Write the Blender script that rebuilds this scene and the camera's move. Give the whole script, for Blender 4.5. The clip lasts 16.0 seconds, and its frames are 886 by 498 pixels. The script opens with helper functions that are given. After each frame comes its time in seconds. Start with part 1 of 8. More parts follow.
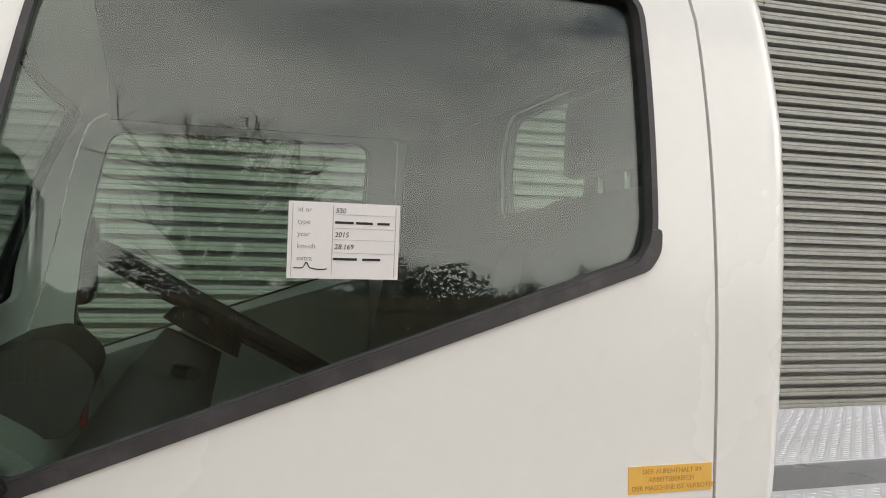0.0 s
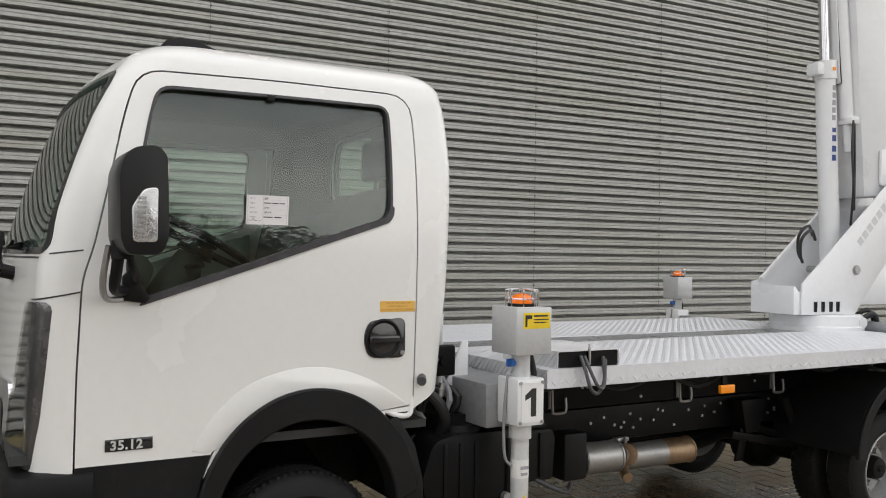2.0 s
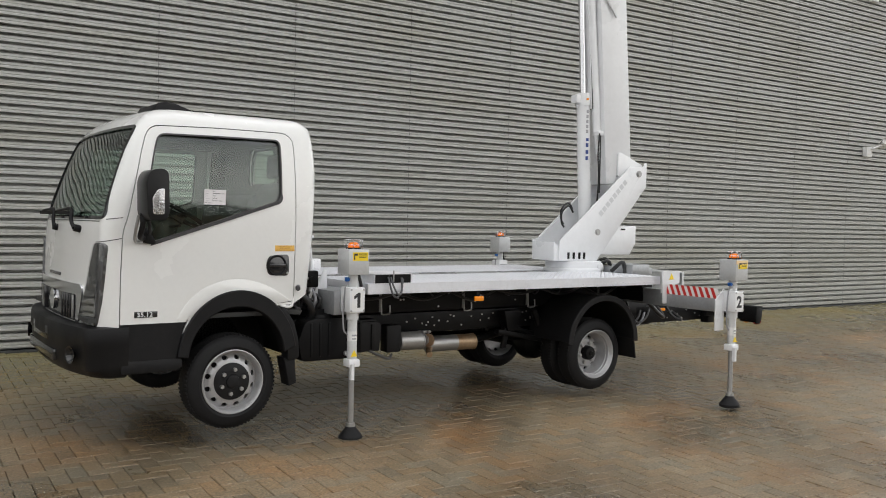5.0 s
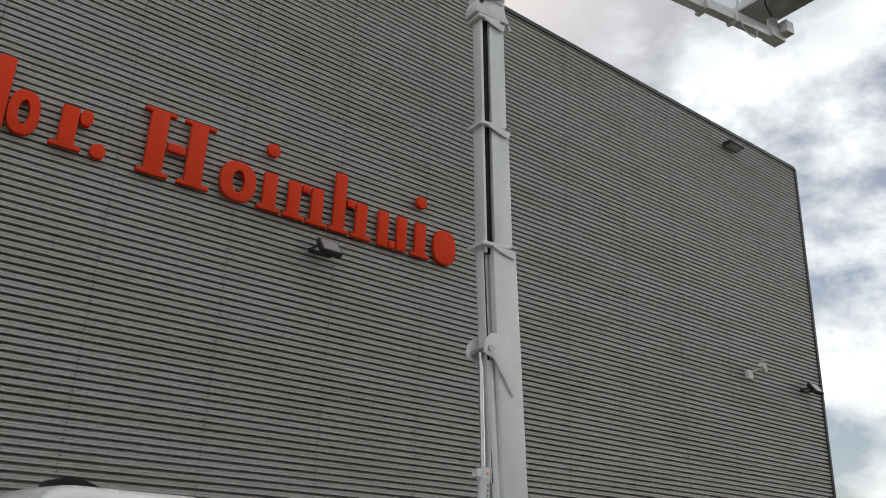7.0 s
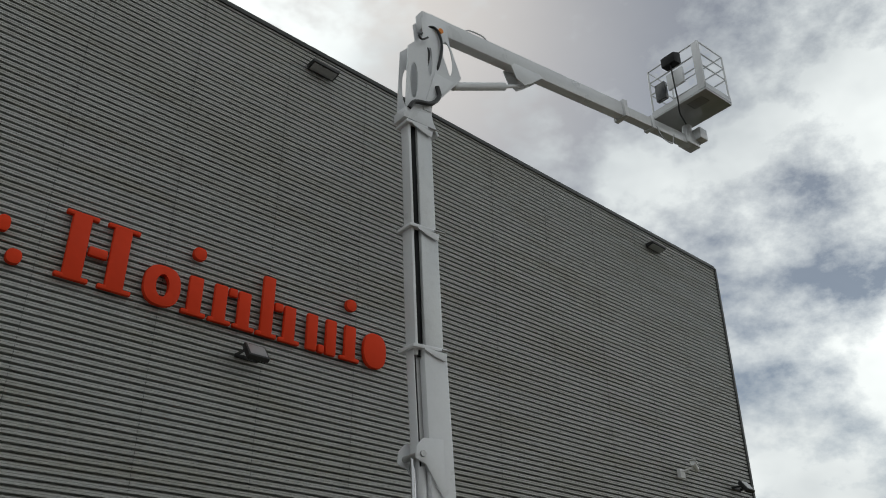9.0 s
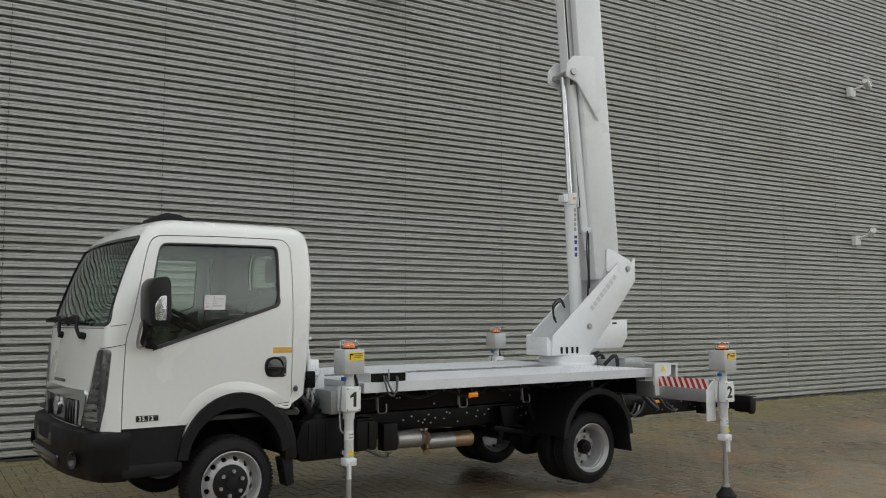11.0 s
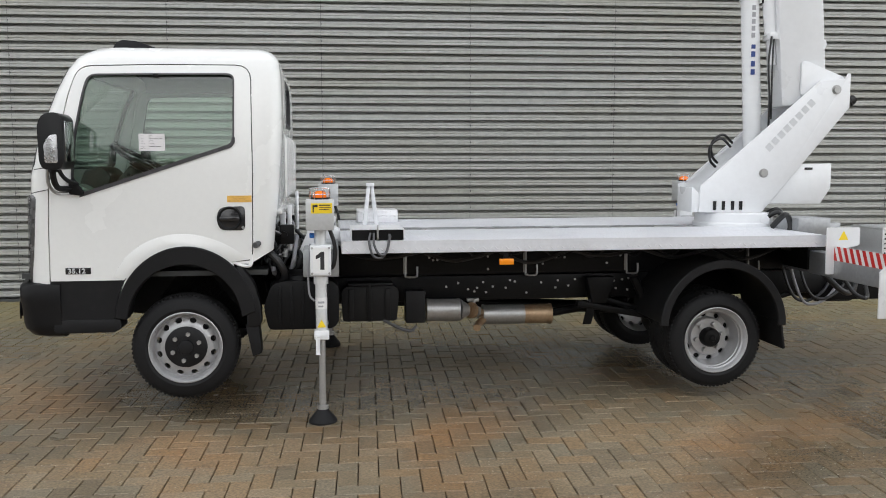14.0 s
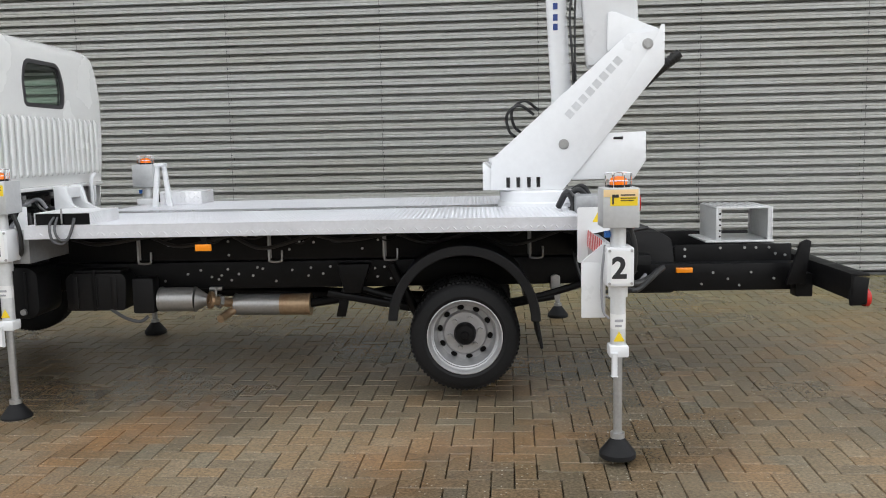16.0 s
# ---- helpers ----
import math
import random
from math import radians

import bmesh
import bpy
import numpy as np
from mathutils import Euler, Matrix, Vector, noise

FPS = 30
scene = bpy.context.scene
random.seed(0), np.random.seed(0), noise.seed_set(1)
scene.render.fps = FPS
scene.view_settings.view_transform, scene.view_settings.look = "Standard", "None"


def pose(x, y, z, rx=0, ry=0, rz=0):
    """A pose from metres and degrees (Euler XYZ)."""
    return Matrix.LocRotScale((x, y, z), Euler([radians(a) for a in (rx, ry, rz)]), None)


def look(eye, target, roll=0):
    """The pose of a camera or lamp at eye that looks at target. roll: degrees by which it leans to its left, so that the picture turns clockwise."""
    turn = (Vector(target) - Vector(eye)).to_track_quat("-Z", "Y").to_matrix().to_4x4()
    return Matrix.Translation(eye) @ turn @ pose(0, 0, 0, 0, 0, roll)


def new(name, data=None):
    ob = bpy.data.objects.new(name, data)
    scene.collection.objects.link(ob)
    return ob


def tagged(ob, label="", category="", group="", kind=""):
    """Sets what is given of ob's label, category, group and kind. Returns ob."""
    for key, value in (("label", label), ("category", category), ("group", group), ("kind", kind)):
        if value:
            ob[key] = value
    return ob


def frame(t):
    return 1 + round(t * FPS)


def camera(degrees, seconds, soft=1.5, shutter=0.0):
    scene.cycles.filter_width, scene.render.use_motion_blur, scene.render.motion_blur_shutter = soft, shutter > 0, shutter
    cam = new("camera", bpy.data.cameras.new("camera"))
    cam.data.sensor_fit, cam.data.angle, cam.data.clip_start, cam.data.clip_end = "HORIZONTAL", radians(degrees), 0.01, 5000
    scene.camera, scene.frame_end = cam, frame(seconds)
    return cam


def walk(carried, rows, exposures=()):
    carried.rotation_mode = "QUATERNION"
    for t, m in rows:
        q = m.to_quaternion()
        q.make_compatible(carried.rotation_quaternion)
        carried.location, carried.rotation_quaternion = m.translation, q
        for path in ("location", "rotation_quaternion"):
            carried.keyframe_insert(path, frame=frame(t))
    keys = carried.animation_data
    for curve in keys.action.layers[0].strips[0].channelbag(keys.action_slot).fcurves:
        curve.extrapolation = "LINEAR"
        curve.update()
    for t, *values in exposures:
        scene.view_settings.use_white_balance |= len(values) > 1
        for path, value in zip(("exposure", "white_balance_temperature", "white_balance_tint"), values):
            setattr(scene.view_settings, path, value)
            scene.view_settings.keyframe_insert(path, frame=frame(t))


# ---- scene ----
EXPOSURES = [(0.0, 0.12, 6950, 10), (2.0, 0.0, 6700, 10), (3.0, 0.05, 6700, 10), (5.5, -0.0, 6600, 9), (6.0, -0.15, 6550, 9), (6.5, -0.5, 6500, 8), (7.0, -0.9, 6500, 8), (8.0, -1.35, 6350, 4), (10.3, -1.35, 6400, 5), (10.6, -0.85, 6450, 5), (11.0, -0.4, 6550, 5), (11.5, 0.12, 6550, 8), (12.0, 0.2, 6480, 9), (13.0, 0.15, 6420, 9), (14.0, 0.2, 6400, 9), (16.0, 0.32, 6400, 9)]
cam = camera(54.5, 16.0, soft=1.0)
PATH = [
    (0, (-0.348, -1.044, 1.656), (0.224, 0.871, 1.723), 1.1),
    (0.5, (-0.467, -1.445, 1.613), (0.196, 0.44, 1.711), 0.4),
    (1, (-0.616, -1.884, 1.588), (0.143, -0.036, 1.681), 0.5),
    (1.5, (-0.756, -2.36, 1.543), (0.07, -0.541, 1.625), 0.3),
    (2, (-0.964, -2.811, 1.548), (-0.046, -1.034, 1.568), 0.8),
    (2.5, (-1.106, -3.261, 1.547), (-0.145, -1.507, 1.518), 1.1),
    (3, (-1.263, -3.72, 1.549), (-0.286, -1.976, 1.495), 0.8),
    (3.2, (-1.346, -3.903, 1.549), (-0.352, -2.168, 1.492), 0.8),
    (5.3, (-1.954, -5.714, 1.578), (-0.877, -4.03, 1.522), 1.4),
    (5.5, (-1.979, -5.817, 1.624), (-0.904, -4.13, 1.626), 1.5),
    (6, (-2.06, -5.899, 1.665), (-0.969, -4.247, 1.947), 1.8),
    (6.5, (-2.112, -5.902, 1.747), (-0.985, -4.335, 2.271), 2.5),
    (7, (-2.141, -5.909, 1.765), (-1.002, -4.432, 2.486), 2.3),
    (7.5, (-2.138, -5.901, 1.79), (-1.022, -4.499, 2.678), 2.0),
    (8, (-2.122, -5.899, 1.795), (-1.003, -4.558, 2.769), 1.6),
    (8.2, (-2.113, -5.886, 1.8), (-0.976, -4.563, 2.778), 1.4),
    (10.3, (-2.109, -5.859, 1.685), (-0.839, -4.466, 2.356), 0.2),
    (10.5, (-2.115, -5.821, 1.664), (-0.864, -4.352, 2.189), 0.2),
    (10.7, (-2.086, -5.769, 1.639), (-0.865, -4.228, 2.002), 0.1),
    (10.9, (-1.999, -5.737, 1.599), (-0.875, -4.097, 1.821), -0.0),
    (11, (-1.969, -5.752, 1.578), (-0.907, -4.064, 1.742), -0.2),
    (11.5, (-1.714, -5.654, 1.494), (-0.84, -3.857, 1.408), -0.3),
    (12, (-1.305, -5.476, 1.521), (-0.533, -3.637, 1.364), -0.4),
    (12.5, (-0.733, -5.441, 1.545), (-0.164, -3.532, 1.367), -1.3),
    (13, (-0.161, -5.338, 1.53), (0.23, -3.385, 1.346), -0.2),
    (13.5, (0.448, -5.241, 1.562), (0.722, -3.268, 1.375), -0.3),
    (14, (1.102, -5.159, 1.56), (1.28, -3.177, 1.368), -0.1),
    (14.5, (1.749, -5.003, 1.522), (1.934, -3.023, 1.309), 0.4),
    (15, (2.421, -4.908, 1.503), (2.544, -2.924, 1.288), -0.1),
    (15.5, (3.038, -4.748, 1.513), (3.091, -2.762, 1.28), -0.4),
    (16, (3.672, -4.592, 1.504), (3.514, -2.612, 1.268), -1.2),
]
walk(cam, [(t, look(eye, target, roll)) for t, eye, target, roll in PATH], EXPOSURES)

# ---------------------------------------------------------------- sky and sun
SUN_ELEV, SUN_ROT = 44.0, 40.0
world = bpy.data.worlds.new("sky")
scene.world = world
world.use_nodes = True
wn, wl = world.node_tree.nodes, world.node_tree.links
wn.clear()


def wnode(kind, **inputs):
    n = wn.new(kind)
    for k, v in inputs.items():
        n.inputs[k].default_value = v
    return n


w_out = wnode("ShaderNodeOutputWorld")
w_bg = wnode("ShaderNodeBackground", Strength=0.108)
w_sky = wn.new("ShaderNodeTexSky")
w_sky.sky_type = "NISHITA"
w_sky.sun_disc = False
w_sky.sun_elevation, w_sky.sun_rotation = radians(SUN_ELEV), radians(SUN_ROT)
w_co = wn.new("ShaderNodeTexCoord")
w_map = wnode("ShaderNodeMapping")
w_map.inputs["Scale"].default_value = (1.0, 1.0, 1.5)
w_map.inputs["Location"].default_value = (0.35, 0.1, 0.0)
w_n1 = wnode("ShaderNodeTexNoise", Scale=2.8, Detail=10.0, Roughness=0.6)
w_n2 = wnode("ShaderNodeTexNoise", Scale=1.5, Detail=6.0, Roughness=0.55)
w_r1 = wn.new("ShaderNodeValToRGB")
w_r1.color_ramp.elements[0].position, w_r1.color_ramp.elements[1].position = 0.43, 0.54
w_r1.color_ramp.elements[0].color = (0.12, 0.12, 0.12, 1)
w_r2 = wn.new("ShaderNodeValToRGB")
w_r2.color_ramp.elements[0].position, w_r2.color_ramp.elements[1].position = 0.34, 0.66
w_r2.color_ramp.elements[0].color = (9.5, 9.9, 10.5, 1)
w_r2.color_ramp.elements[1].color = (25, 24.8, 24.4, 1)
w_mix = wn.new("ShaderNodeMixRGB")
wl.new(w_co.outputs["Generated"], w_map.inputs["Vector"])
wl.new(w_map.outputs["Vector"], w_n1.inputs["Vector"])
wl.new(w_map.outputs["Vector"], w_n2.inputs["Vector"])
wl.new(w_n2.outputs["Fac"], w_r2.inputs["Fac"])
wl.new(w_r1.outputs["Color"], w_mix.inputs["Fac"])
wl.new(w_sky.outputs["Color"], w_mix.inputs["Color1"])
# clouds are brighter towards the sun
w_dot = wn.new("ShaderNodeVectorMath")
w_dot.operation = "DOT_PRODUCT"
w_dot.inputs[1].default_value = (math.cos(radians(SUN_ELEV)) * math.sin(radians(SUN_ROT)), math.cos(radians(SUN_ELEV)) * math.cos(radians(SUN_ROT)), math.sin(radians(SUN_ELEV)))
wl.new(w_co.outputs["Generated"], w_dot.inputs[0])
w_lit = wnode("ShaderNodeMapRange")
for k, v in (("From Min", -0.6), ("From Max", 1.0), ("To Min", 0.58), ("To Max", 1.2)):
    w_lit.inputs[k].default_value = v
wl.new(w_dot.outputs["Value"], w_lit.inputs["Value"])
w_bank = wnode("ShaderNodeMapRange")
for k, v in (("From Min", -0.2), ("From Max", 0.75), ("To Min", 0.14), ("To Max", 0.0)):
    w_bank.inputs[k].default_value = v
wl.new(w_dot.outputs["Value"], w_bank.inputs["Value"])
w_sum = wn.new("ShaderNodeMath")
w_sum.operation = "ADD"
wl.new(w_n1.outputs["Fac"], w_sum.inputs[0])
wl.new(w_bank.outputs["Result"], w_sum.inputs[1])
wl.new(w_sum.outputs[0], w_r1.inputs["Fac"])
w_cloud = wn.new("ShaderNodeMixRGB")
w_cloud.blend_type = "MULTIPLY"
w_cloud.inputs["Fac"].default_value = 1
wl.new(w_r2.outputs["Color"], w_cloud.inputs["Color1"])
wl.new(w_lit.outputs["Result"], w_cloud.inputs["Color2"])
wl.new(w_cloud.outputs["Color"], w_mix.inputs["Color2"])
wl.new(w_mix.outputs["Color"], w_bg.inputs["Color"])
wl.new(w_bg.outputs["Background"], w_out.inputs["Surface"])

sun = new("sun", bpy.data.lights.new("sun", "SUN"))
sun.data.energy, sun.data.angle, sun.data.color = 0.9, radians(14), (1.0, 0.96, 0.9)
sun.matrix_world = look((0, 0, 0), (-math.cos(radians(SUN_ELEV)) * math.sin(radians(SUN_ROT)), -math.cos(radians(SUN_ELEV)) * math.cos(radians(SUN_ROT)), -math.sin(radians(SUN_ELEV))))

# ---------------------------------------------------------------- materials
def nodes_of(name):
    m = bpy.data.materials.new(name)
    m.use_nodes = True
    return m, m.node_tree.nodes, m.node_tree.links, m.node_tree.nodes["Principled BSDF"]


def surface(name, colour, rough=0.5, metal=0.0, vary=0.12, grain=30.0, stain=2.5, bump=0.15, coat=0.0, dirt=None, dirt_amount=0.25, per_piece=0.0, spec=0.5):
    """Paint, plastic or metal: fine grain and broad stains in colour and gloss, and a little relief."""
    m, n, l, bsdf = nodes_of(name)
    co = n.new("ShaderNodeTexCoord")
    fine = n.new("ShaderNodeTexNoise")
    fine.inputs["Scale"].default_value, fine.inputs["Detail"].default_value = grain, 6
    broad = n.new("ShaderNodeTexNoise")
    broad.inputs["Scale"].default_value, broad.inputs["Detail"].default_value = stain, 5
    for t in (fine, broad):
        l.new(co.outputs["Object"], t.inputs["Vector"])
    mixed = n.new("ShaderNodeMath")
    mixed.operation = "ADD"
    l.new(fine.outputs["Fac"], mixed.inputs[0])
    l.new(broad.outputs["Fac"], mixed.inputs[1])
    value = n.new("ShaderNodeMapRange")
    value.inputs["From Min"].default_value, value.inputs["From Max"].default_value = 0.6, 1.4
    value.inputs["To Min"].default_value, value.inputs["To Max"].default_value = 1 - vary, 1 + vary
    l.new(mixed.outputs[0], value.inputs["Value"])
    source = value.outputs["Result"]
    if per_piece:
        info = n.new("ShaderNodeObjectInfo")
        rnd = n.new("ShaderNodeMapRange")
        rnd.inputs["To Min"].default_value, rnd.inputs["To Max"].default_value = 1 - per_piece, 1 + per_piece
        l.new(info.outputs["Random"], rnd.inputs["Value"])
        mul = n.new("ShaderNodeMath")
        mul.operation = "MULTIPLY"
        l.new(source, mul.inputs[0])
        l.new(rnd.outputs["Result"], mul.inputs[1])
        source = mul.outputs[0]
    tint = n.new("ShaderNodeMixRGB")
    tint.blend_type = "MULTIPLY"
    tint.inputs["Fac"].default_value = 1
    tint.inputs["Color1"].default_value = (*colour, 1)
    l.new(source, tint.inputs["Color2"])
    out = tint.outputs["Color"]
    if dirt:
        spots = n.new("ShaderNodeTexNoise")
        spots.inputs["Scale"].default_value, spots.inputs["Detail"].default_value, spots.inputs["Roughness"].default_value = stain * 2.7, 9, 0.7
        l.new(co.outputs["Object"], spots.inputs["Vector"])
        ramp = n.new("ShaderNodeMapRange")
        ramp.inputs["From Min"].default_value, ramp.inputs["From Max"].default_value = 0.5, 0.75
        ramp.inputs["To Max"].default_value = dirt_amount
        l.new(spots.outputs["Fac"], ramp.inputs["Value"])
        mix = n.new("ShaderNodeMixRGB")
        mix.inputs["Color2"].default_value = (*dirt, 1)
        l.new(ramp.outputs["Result"], mix.inputs["Fac"])
        l.new(out, mix.inputs["Color1"])
        out = mix.outputs["Color"]
    l.new(out, bsdf.inputs["Base Color"])
    gloss = n.new("ShaderNodeMapRange")
    gloss.inputs["From Min"].default_value, gloss.inputs["From Max"].default_value = 0.3, 0.7
    gloss.inputs["To Min"].default_value, gloss.inputs["To Max"].default_value = max(0.02, rough - 0.08), min(1, rough + 0.1)
    l.new(broad.outputs["Fac"], gloss.inputs["Value"])
    l.new(gloss.outputs["Result"], bsdf.inputs["Roughness"])
    bsdf.inputs["Metallic"].default_value = metal
    bsdf.inputs["Specular IOR Level"].default_value = spec
    bsdf.inputs["Coat Weight"].default_value = coat
    bsdf.inputs["Coat Roughness"].default_value = 0.06
    if bump:
        b = n.new("ShaderNodeBump")
        b.inputs["Strength"].default_value, b.inputs["Distance"].default_value = bump, 0.002
        l.new(fine.outputs["Fac"], b.inputs["Height"])
        l.new(b.outputs["Normal"], bsdf.inputs["Normal"])
    return m


def pane(name, tint, ior=1.5, rough=0.0):
    """Thin glass: tinted see-through, with the gloss that the angle gives."""
    m, n, l, bsdf = nodes_of(name)
    n.remove(bsdf)
    clear, gloss, mix, edge = (n.new("ShaderNodeBsdf" + "Transparent"), n.new("ShaderNodeBsdfGlossy"), n.new("ShaderNodeMixShader"), n.new("ShaderNodeLayerWeight"))
    power, fres = n.new("ShaderNodeMath"), n.new("ShaderNodeMapRange")
    power.operation = "POWER"
    power.inputs[1].default_value = 5.0
    edge.inputs["Blend"].default_value = 0.5
    l.new(edge.outputs["Facing"], power.inputs[0])
    l.new(power.outputs[0], fres.inputs["Value"])
    clear.inputs["Color"].default_value = (*tint, 1)
    gloss.inputs["Roughness"].default_value = rough
    fres.inputs["To Min"].default_value = ((ior - 1) / (ior + 1)) ** 2
    l.new(fres.outputs["Result"], mix.inputs["Fac"])
    l.new(clear.outputs[0], mix.inputs[1])
    l.new(gloss.outputs[0], mix.inputs[2])
    l.new(mix.outputs[0], n["Material Output"].inputs["Surface"])
    return m


def lens_plastic(name, colour, glow=0.0):
    m, n, l, bsdf = nodes_of(name)
    bsdf.inputs["Base Color"].default_value = (*colour, 1)
    bsdf.inputs["Roughness"].default_value = 0.12
    bsdf.inputs["Transmission Weight"].default_value = 0.35
    bsdf.inputs["Coat Weight"].default_value = 0.5
    if glow:
        bsdf.inputs["Emission Color"].default_value = (*colour, 1)
        bsdf.inputs["Emission Strength"].default_value = glow
    wave = n.new("ShaderNodeTexWave")
    wave.inputs["Scale"].default_value = 60
    co = n.new("ShaderNodeTexCoord")
    l.new(co.outputs["Object"], wave.inputs["Vector"])
    b = n.new("ShaderNodeBump")
    b.inputs["Strength"].default_value = 0.3
    l.new(wave.outputs["Fac"], b.inputs["Height"])
    l.new(b.outputs["Normal"], bsdf.inputs["Normal"])
    return m


def tread_plate(name, colour, rough=0.32):
    """Rolled aluminium with raised lozenges that lie crosswise by turns."""
    m, n, l, bsdf = nodes_of(name)
    co = n.new("ShaderNodeTexCoord")
    sep = n.new("ShaderNodeSeparateXYZ")
    l.new(co.outputs["Object"], sep.inputs[0])

    def op(kind, a, b=None):
        x = n.new("ShaderNodeMath")
        x.operation = kind
        for i, v in enumerate((a, b)):
            if v is None:
                continue
            if isinstance(v, (int, float)):
                x.inputs[i].default_value = v
            else:
                l.new(v, x.inputs[i])
        return x.outputs[0]

    across = op("ADD", sep.outputs["Y"], sep.outputs["Z"])
    s = 1 / 0.032
    a, b = op("MULTIPLY", sep.outputs["X"], s), op("MULTIPLY", across, s)
    fa, fb = op("SUBTRACT", op("FRACT", a), 0.5), op("SUBTRACT", op("FRACT", b), 0.5)
    turn = op("SUBTRACT", op("MULTIPLY", op("MODULO", op("ABSOLUTE", op("ADD", op("FLOOR", a), op("FLOOR", b))), 2.0), 2.0), 1.0)
    fbt = op("MULTIPLY", fb, turn)
    along, over = op("ADD", fa, fbt), op("SUBTRACT", fa, fbt)
    d = op("ADD", op("POWER", op("MULTIPLY", along, 1.15), 2.0), op("POWER", op("MULTIPLY", over, 3.6), 2.0))
    h = op("SUBTRACT", 1.0, op("MINIMUM", op("MULTIPLY", d, 2.2), 1.0))
    noise_tex = n.new("ShaderNodeTexNoise")
    noise_tex.inputs["Scale"].default_value, noise_tex.inputs["Detail"].default_value = 3.0, 8
    l.new(co.outputs["Object"], noise_tex.inputs["Vector"])
    ramp = n.new("ShaderNodeMapRange")
    ramp.inputs["From Min"].default_value, ramp.inputs["From Max"].default_value = 0.35, 0.7
    ramp.inputs["To Min"].default_value, ramp.inputs["To Max"].default_value = 0.82, 1.12
    l.new(noise_tex.outputs["Fac"], ramp.inputs["Value"])
    mul = n.new("ShaderNodeMixRGB")
    mul.blend_type = "MULTIPLY"
    mul.inputs["Fac"].default_value = 1
    mul.inputs["Color1"].default_value = (*colour, 1)
    l.new(ramp.outputs["Result"], mul.inputs["Color2"])
    l.new(mul.outputs["Color"], bsdf.inputs["Base Color"])
    bsdf.inputs["Metallic"].default_value = 0.25
    bsdf.inputs["Roughness"].default_value = rough
    bump = n.new("ShaderNodeBump")
    bump.inputs["Strength"].default_value, bump.inputs["Distance"].default_value = 1.0, 0.008
    l.new(h, bump.inputs["Height"])
    l.new(bump.outputs["Normal"], bsdf.inputs["Normal"])
    return m


def brick_paver(name, islands=False):
    """Baked clay pavers, brown and red, damp in patches, with pale grit."""
    m, n, l, bsdf = nodes_of(name)
    co = n.new("ShaderNodeTexCoord")
    geo = n.new("ShaderNodeNewGeometry")
    rnd = geo.outputs["Random Per Island"] if islands else n.new("ShaderNodeObjectInfo").outputs["Random"]
    base = n.new("ShaderNodeValToRGB")
    e = base.color_ramp.elements
    e[0].color, e[1].color = (0.140, 0.111, 0.074, 1), (0.200, 0.152, 0.097, 1)
    for p, c in ((0.3, (0.175, 0.134, 0.084, 1)), (0.55, (0.19, 0.131, 0.074, 1)), (0.8, (0.155, 0.130, 0.090, 1))):
        e.new(p).color = c
    l.new(rnd, base.inputs["Fac"])
    pos = geo.outputs["Position"]
    broad = n.new("ShaderNodeTexNoise")
    broad.inputs["Scale"].default_value, broad.inputs["Detail"].default_value = 0.55, 5
    fine = n.new("ShaderNodeTexNoise")
    fine.inputs["Scale"].default_value, fine.inputs["Detail"].default_value = 70, 7
    grit = n.new("ShaderNodeTexVoronoi")
    grit.inputs["Scale"].default_value = 42
    rust = n.new("ShaderNodeTexNoise")
    rust.inputs["Scale"].default_value, rust.inputs["Detail"].default_value = 0.9, 6
    for t in (broad, fine, grit, rust):
        l.new(pos, t.inputs["Vector"])
    red = n.new("ShaderNodeMixRGB")
    red.inputs["Color2"].default_value = (0.26, 0.125, 0.045, 1)
    red_f = n.new("ShaderNodeMapRange")
    red_f.inputs["From Min"].default_value, red_f.inputs["From Max"].default_value, red_f.inputs["To Max"].default_value = 0.52, 0.72, 0.5
    l.new(rust.outputs["Fac"], red_f.inputs["Value"])
    l.new(red_f.outputs["Result"], red.inputs["Fac"])
    l.new(base.outputs["Color"], red.inputs["Color1"])
    shade = n.new("ShaderNodeMixRGB")
    shade.blend_type = "MULTIPLY"
    shade.inputs["Fac"].default_value = 1
    sh = n.new("ShaderNodeMapRange")
    sh.inputs["From Min"].default_value, sh.inputs["From Max"].default_value = 0.3, 0.7
    sh.inputs["To Min"].default_value, sh.inputs["To Max"].default_value = 0.6, 1.45
    l.new(fine.outputs["Fac"], sh.inputs["Value"])
    # damp patches are darker, moss gathers along the foot of the hall
    damp = n.new("ShaderNodeMapRange")
    damp.inputs["From Min"].default_value, damp.inputs["From Max"].default_value = 0.36, 0.62
    damp.inputs["To Min"].default_value, damp.inputs["To Max"].default_value = 0.66, 1.25
    l.new(broad.outputs["Fac"], damp.inputs["Value"])
    wetter = n.new("ShaderNodeMixRGB")
    wetter.blend_type = "MULTIPLY"
    wetter.inputs["Fac"].default_value = 1
    l.new(red.outputs["Color"], wetter.inputs["Color1"])
    l.new(damp.outputs["Result"], wetter.inputs["Color2"])
    place = n.new("ShaderNodeSeparateXYZ")
    l.new(pos, place.inputs[0])
    strip = n.new("ShaderNodeMapRange")
    strip.inputs["From Min"].default_value, strip.inputs["From Max"].default_value = 1.6, 4.6
    l.new(place.outputs["Y"], strip.inputs["Value"])
    moss_f = n.new("ShaderNodeMath")
    moss_f.operation = "MULTIPLY"
    l.new(strip.outputs["Result"], moss_f.inputs[0])
    l.new(rust.outputs["Fac"], moss_f.inputs[1])
    moss = n.new("ShaderNodeMixRGB")
